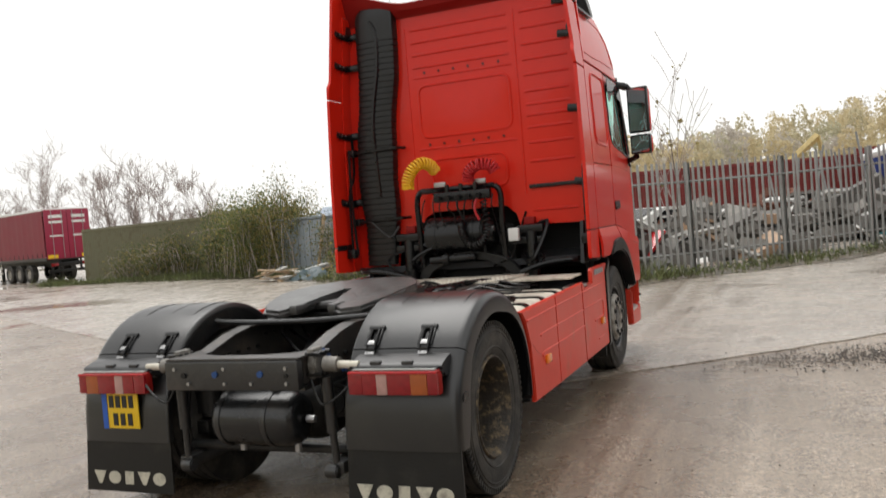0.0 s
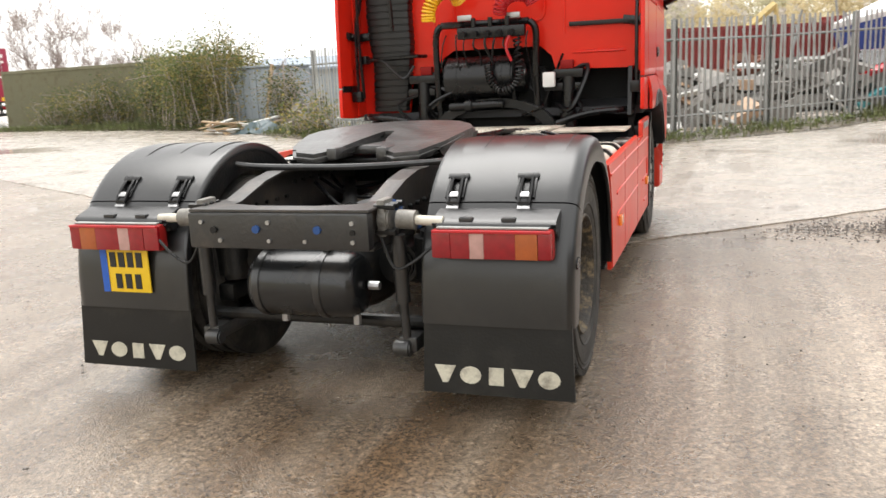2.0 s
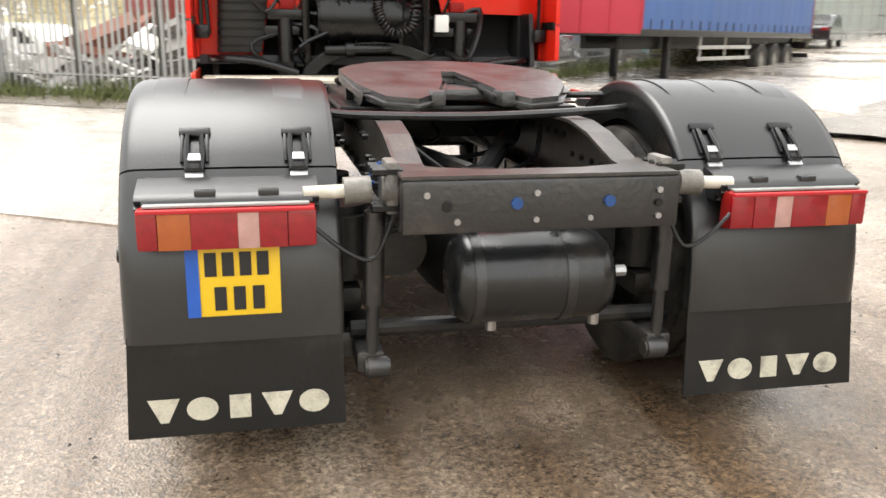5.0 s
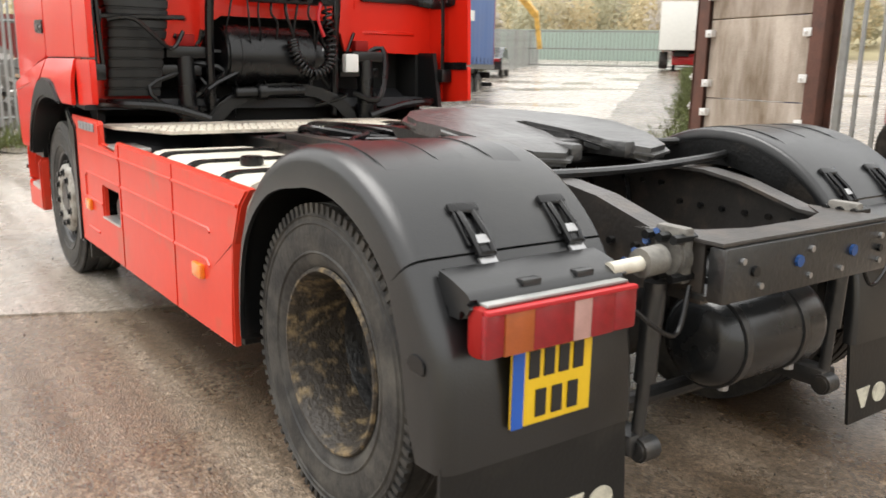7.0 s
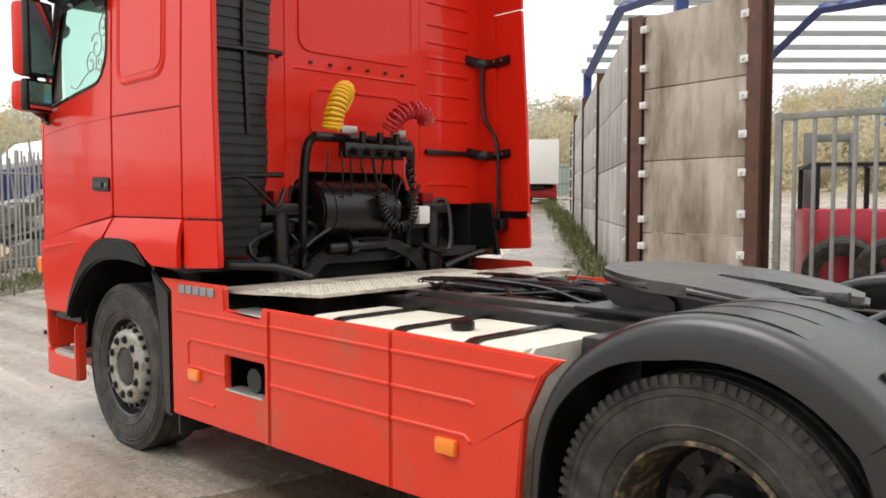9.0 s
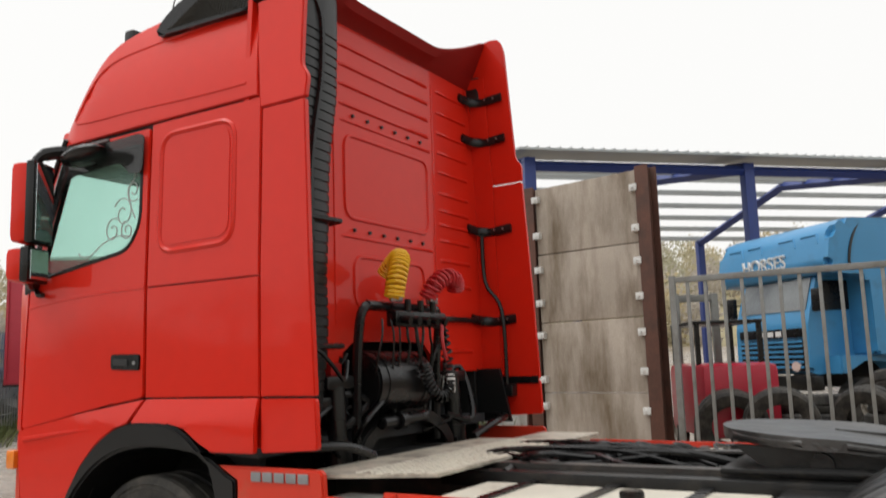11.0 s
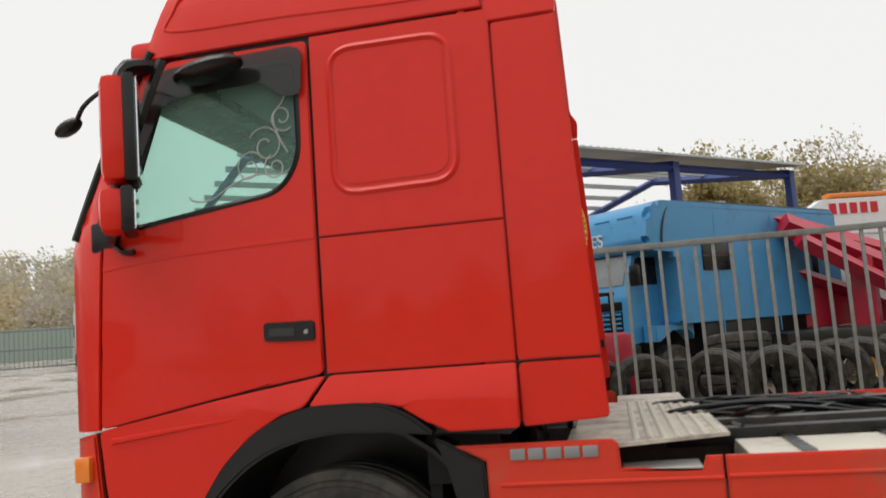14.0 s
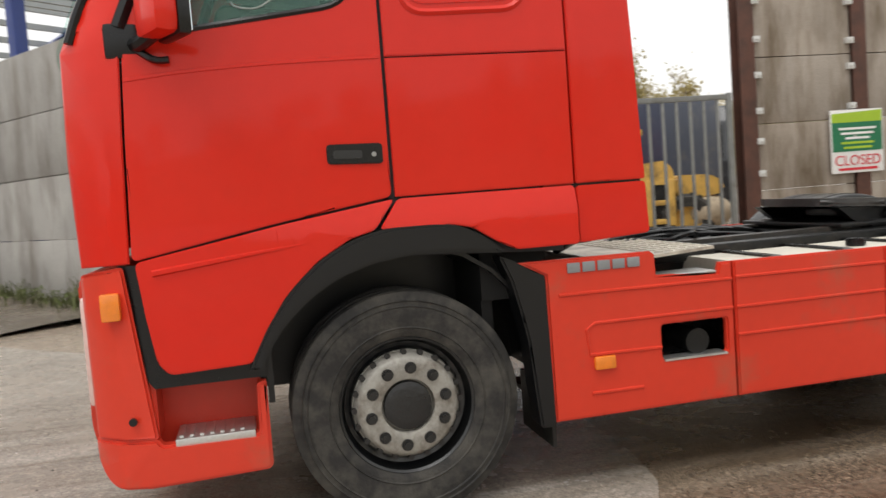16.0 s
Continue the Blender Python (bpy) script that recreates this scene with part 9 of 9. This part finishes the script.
# autumn trees behind the canopy and compound
for i, el in enumerate((8.6, 9.6, 11.0, 12.0, 11.4, 11.8, 10.8, 10.6, 9.8, 8.2, 6.0)):
    a = radians(95 + i * 2.3)
    d = 52 + 7 * math.sin(i * 2.3)
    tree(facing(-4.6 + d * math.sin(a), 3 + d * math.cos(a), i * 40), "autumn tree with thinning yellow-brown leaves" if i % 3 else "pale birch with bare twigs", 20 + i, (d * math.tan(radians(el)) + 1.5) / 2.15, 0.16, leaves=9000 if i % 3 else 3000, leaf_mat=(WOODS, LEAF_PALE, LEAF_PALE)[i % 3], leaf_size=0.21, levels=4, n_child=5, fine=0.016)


def bush(m, label, seed, rx, ry, h, n, mats):
    rng = np.random.default_rng(seed)
    t = thing("bush", label, "bush", m=m)
    bm = bmesh.new()
    tips = []
    for k in range(46):
        a, q = rng.uniform(0, 6.283), math.sqrt(rng.random())
        p0 = Vector((rx * q * math.cos(a) * 0.8, ry * q * math.sin(a) * 0.8, 0))
        hh = h * rng.uniform(0.55, 1.08) * (1.05 - 0.45 * q)
        p1 = p0 + Vector((rng.normal(0, 0.25), rng.normal(0, 0.25), hh))
        p2 = p1 + Vector((rng.normal(0, 0.5), rng.normal(0, 0.4), rng.uniform(-0.4, 0.25)))
        line = smooth_line([p0, (p0 + p1) / 2 + Vector((rng.normal(0, 0.15), rng.normal(0, 0.15), 0)), p1, p2], 4)
        tube(bm, line, [0.02 - 0.013 * i / len(line) for i in range(len(line))], 3)
        tips += [p[:] for p in line[2:]]
    part("undergrowth", bm, FOG_TWIG, t, kind="stuff", smooth=False)
    tips = np.array(tips)
    for i, (mt, share_) in enumerate(mats):
        k = int(n * 2.3 * share_)
        c = tips[rng.integers(0, len(tips), k)] + rng.normal(0, 0.24, (k, 3))
        c[:, 2] = np.maximum(c[:, 2], 0.03)
        from_quads("leaves", leaf_quads(rng, c, 0.07), mt, "", "", "stuff", t)
    return t


bush(facing(-16.3, 22.6, 0), "large arching bramble and buddleia bush", 31, 1.9, 1.2, 3.6, 6500, ((LEAF, 0.75), (LEAF_Y, 0.25)))
bush(facing(-14.9, 22.3, 0), "tall bush with yellowing leaves beside the shed", 32, 1.6, 1.0, 3.5, 5600, ((LEAF, 0.45), (LEAF_Y, 0.55)))
bush(facing(-18.4, 23.6, 0), "brambles growing over the container", 33, 1.6, 1.0, 2.9, 4200, ((LEAF, 0.75), (LEAF_Y, 0.25)))
bush(facing(-22.6, 24.9, 0), "overgrown brambles and saplings by the container", 34, 1.7, 0.8, 1.9, 2600, ((LEAF, 0.7), (LEAF_Y, 0.3)))
bush(facing(-25.4, 25.6, 0), "overgrown brambles and saplings by the container", 35, 1.2, 0.7, 1.5, 1300, ((LEAF, 0.7), (LEAF_Y, 0.3)))
bush(facing(-11.6, 20.6, 0), "young sapling growth by the fence", 36, 0.7, 0.5, 2.3, 1200, ((LEAF, 0.7), (LEAF_Y, 0.3)))
bush(facing(-9.0, 17.4, 0), "low weeds and dry stalks at the fence", 37, 1.4, 0.4, 0.9, 900, ((LEAF, 0.5), (LEAF_Y, 0.5)))
bush(facing(13.0, 22.4, 0), "green bush under the trailer by the fence", 38, 2.2, 1.0, 1.0, 2200, ((LEAF, 0.8), (LEAF_Y, 0.2)))
bush(facing(20.6, 29.6, 0), "leafy green bush by the road", 39, 1.6, 1.2, 2.6, 3000, ((LEAF, 0.7), (LEAF_Y, 0.3)))


def weeds(name, line, width, n, seed, label, h=0.32):
    rng = np.random.default_rng(seed)
    pts = np.array(line, float)
    seg = np.linalg.norm(np.diff(pts, axis=0), axis=1)
    s = rng.uniform(0, seg.sum(), n)
    cum = np.concatenate([[0], np.cumsum(seg)])
    i = np.clip(np.searchsorted(cum, s) - 1, 0, len(seg) - 1)
    f = ((s - cum[i]) / seg[i])[:, None]
    p = pts[i] * (1 - f) + pts[i + 1] * f + rng.normal(0, width, (n, 2))
    clump = (np.sin(s * 1.7) + np.sin(s * 0.53 + 2)) * 0.25 + 0.75
    z = np.array([rise(x, y) for x, y in p])
    hh = h * rng.uniform(0.3, 1.3, n) * clump
    lean = rng.normal(0, 0.45, (n, 2)) * hh[:, None]
    w = rng.uniform(0.006, 0.022, n)
    a = rng.uniform(0, 6.283, n)
    dx = np.stack([np.cos(a), np.sin(a)], 1) * w[:, None]
    v = np.zeros((n, 4, 3))
    v[:, 0, :2], v[:, 1, :2] = p - dx, p + dx
    v[:, 0, 2] = v[:, 1, 2] = z
    v[:, 2, :2], v[:, 3, :2] = p + lean + dx * 0.3, p + lean - dx * 0.3
    v[:, 2, 2] = v[:, 3, 2] = z + hh
    from_quads(name, v, GRASS, label, "grass")
    k = n // 3
    c = np.concatenate([p[:k], (z[:k] + rng.uniform(0.02, h * 0.7, k))[:, None]], 1)
    from_quads(name, leaf_quads(rng, c, 0.07), LEAF, label, "weeds")


weeds("verge_grass", [(-0.9, 11.85), (6.5, 18.0), (22, 30.3)], 0.28, 5200, 51, "rough grass and weeds along the fence foot")
weeds("verge_grass", [(-13, 20.0), (-5.8, 14.8), (-0.9, 11.85)], 0.28, 4200, 52, "rough grass and weeds along the fence foot")
weeds("verge_grass", [(-30, 24.6), (-24, 24.4), (-14, 21.6)], 0.45, 4200, 53, "rough grass before the containers")
weeds("verge_grass", [(7.4, 5.7), (13.2, 10.1), (24, 18.7), (40, 31.6)], 0.22, 5200, 54, "weeds along the foot of the concrete wall", 0.4)

# gravel verges: earth strips a little above the road
def strip(name, line, w0, w1, material, label):
    bm = bmesh.new()
    rows = []
    pts = smooth_line([(x, y, 0) for x, y in line], 8)
    for i, p in enumerate(pts):
        d = (pts[min(i + 1, len(pts) - 1)] - pts[max(i - 1, 0)]).normalized()
        nn = Vector((-d.y, d.x, 0))
        row = []
        for k in range(6):
            q = p + nn * (w0 + (w1 - w0) * k / 5 + (noise.noise((p.x, p.y, k)) * 0.3 if k in (0, 5) else 0))
            row.append(bm.verts.new((q.x, q.y, rise(q.x, q.y) + 0.022 + (0.05 * math.sin(math.pi * k / 5) * (1 + noise.noise((q.x, q.y, 2)))))))
        rows.append(row)
    for a, b in zip(rows, rows[1:]):
        for k in range(5):
            bm.faces.new((a[k], a[k + 1], b[k + 1], b[k]))
    solid(name, bm, material, label, "verge", kind="structure")


strip("verge", [(-0.9, 12.0), (3, 15.2), (6.5, 18.1), (14, 24.3), (24, 32)], -0.75, 1.2, GRAVEL, "muddy gravel verge under the fence")
strip("verge", [(-31, 25.6), (-24, 25.0), (-14, 21.6), (-5.8, 15.0), (-0.9, 12.0)], -1.3, 1.4, GRAVEL, "muddy gravel verge under the fence")
strip("verge", [(7.6, 5.8), (13.4, 9.9), (24, 18.4), (40, 31.3)], -0.1, 2.3, GRAVEL, "muddy gravel verge along the wall")

# loose dark stones on the yard and a spill of black grit at the road's edge
def stone_scatter(name, label, spots, seed, r0, r1):
    """Many small pebbles, each a squashed, tilted octahedron, in one mesh."""
    rng = np.random.default_rng(seed)
    n = len(spots)
    base = np.array([(1, 0, 0), (0, 1, 0), (-1, 0, 0), (0, -1, 0), (0, 0, 0.8), (0, 0, -0.4)])
    tri = np.array([(0, 1, 4), (1, 2, 4), (2, 3, 4), (3, 0, 4), (1, 0, 5), (2, 1, 5), (3, 2, 5), (0, 3, 5)])
    size = rng.uniform(r0, r1, (n, 1, 1)) * rng.uniform(0.6, 1.3, (n, 1, 3))
    ang = rng.uniform(0, 6.283, n)
    v = base[None] * size
    x = v[:, :, 0] * np.cos(ang)[:, None] - v[:, :, 1] * np.sin(ang)[:, None]
    y = v[:, :, 0] * np.sin(ang)[:, None] + v[:, :, 1] * np.cos(ang)[:, None]
    v = np.stack([x, y, v[:, :, 2]], axis=2) + np.array([(a, b, rise(a, b) + 0.015) for a, b in spots])[:, None]
    faces = (tri[None] + 6 * np.arange(n)[:, None, None]).reshape(-1, 3)
    me = bpy.data.meshes.new(name)
    me.from_pydata(v.reshape(-1, 3).tolist(), [], faces.tolist())
    me.materials.append(STONE)
    ob = new(name, me)
    tagged(ob, label, "gravel", kind="stuff")


STONE = mat("loose stone", (0.055, 0.046, 0.038), 0.6, vary=0.2, spread=0.7)
rng = np.random.default_rng(17)
spots = [(a, b) for a, b in zip(rng.uniform(-9, 9, 5200), rng.uniform(-6, 14, 5200))]
stone_scatter("loose_stones", "small dark loose stones scattered over the wet yard", spots, 5, 0.003, 0.0095)
spill = [(3.75 + 0.75 * a + 0.25 * b, 4.15 + 0.30 * b + 0.15 * a) for a, b in rng.normal(0, 1, (2600, 2)) if abs(a) < 2]
stone_scatter("grit_spill", "dark spill of wet grit at the edge of the road", spill, 6, 0.006, 0.015)

# ---- wooded hillside ----
bm = bmesh.new()
rows = []


def hill_height(az):
    """Height of the hill's crest at 190 m by compass bearing."""
    # bearings beyond 130 are unseen, added to block low sky light from behind
    el = np.interp(az, [-30, -16, -9, -2, 6, 30, 60, 84, 96, 106, 118, 130, 150, 175, 215, 255, 280, 300], [1.9, 2.6, 3.4, 4.1, 5.0, 6.6, 7.2, 7.4, 6.8, 5.8, 2.8, 2.0, 4.0, 8.0, 10.0, 9.0, 5.0, 2.0])
    return max(1.0, 195 * math.tan(radians(el)) - 5.5)


for i in range(121):
    az = -24 + i * 2.7
    h = hill_height(az)
    a = radians(az)
    rows.append([bm.verts.new((d * math.sin(a), d * math.cos(a), z)) for d, z in ((78, 0.2), (100, h * 0.12 + 0.5), (130, h * 0.4), (160, h * 0.72), (190, h * 0.95), (240, h * 1.05), (330, h * 0.8), (420, -2))])
for a, b in zip(rows, rows[1:]):
    for k in range(7):
        bm.faces.new((a[k], a[k + 1], b[k + 1], b[k]))
solid("hillside", bm, EARTH, "wooded hillside with mist in its pale colour, rear arc added unseen", "hill", kind="structure")
rng = np.random.default_rng(91)
# all four tints are lightened, the haze being put into their colours
WOOD_TINTS = (WOODS, mat("haze-pale ochre woods", (0.58, 0.50, 0.33), 0.85, vary=0.12, scale=0.06, bscale=1.5, spread=0.18, glow_through=0.5), mat("haze-pale olive woods", (0.47, 0.45, 0.33), 0.85, vary=0.12, scale=0.06, bscale=1.5, spread=0.18, glow_through=0.5), mat("haze-pale grey-brown woods", (0.50, 0.46, 0.41), 0.85, vary=0.12, scale=0.06, bscale=1.5, spread=0.18, glow_through=0.5))
for ti, tint in enumerate(WOOD_TINTS):
    allq = []
    for _ in range(185):
        # the last 35 crowns stand on the unseen, light-blocking arc
        az = rng.uniform(-17, 128) if _ < 150 else rng.uniform(128, 298)
        d = rng.uniform(88, 215)
        h = hill_height(az)
        gz = np.interp(d, [78, 100, 130, 160, 190, 240], [0.2, h * 0.12 + 0.5, h * 0.4, h * 0.72, h * 0.95, h * 1.05])
        th = rng.uniform(5.5, 9.5)
        tr = th * rng.uniform(0.28, 0.42)
        n = 620
        u = rng.normal(size=(n, 3))
        u /= np.linalg.norm(u, axis=1)[:, None]
        u *= rng.uniform(0.35, 1.0, n)[:, None] ** 0.5
        lump = 1 + 0.28 * np.sin(u[:, 0] * 5 + d) * np.sin(u[:, 2] * 4 + az)
        c = np.array([d * math.sin(radians(az)), d * math.cos(radians(az)), gz + th * 0.55]) + u * lump[:, None] * np.array([tr, tr, th * 0.5])
        allq.append(leaf_quads(rng, c, 0.5))
    from_quads("woods", np.concatenate(allq), tint, "autumn woodland paled for mist, rear part added unseen", "woods")
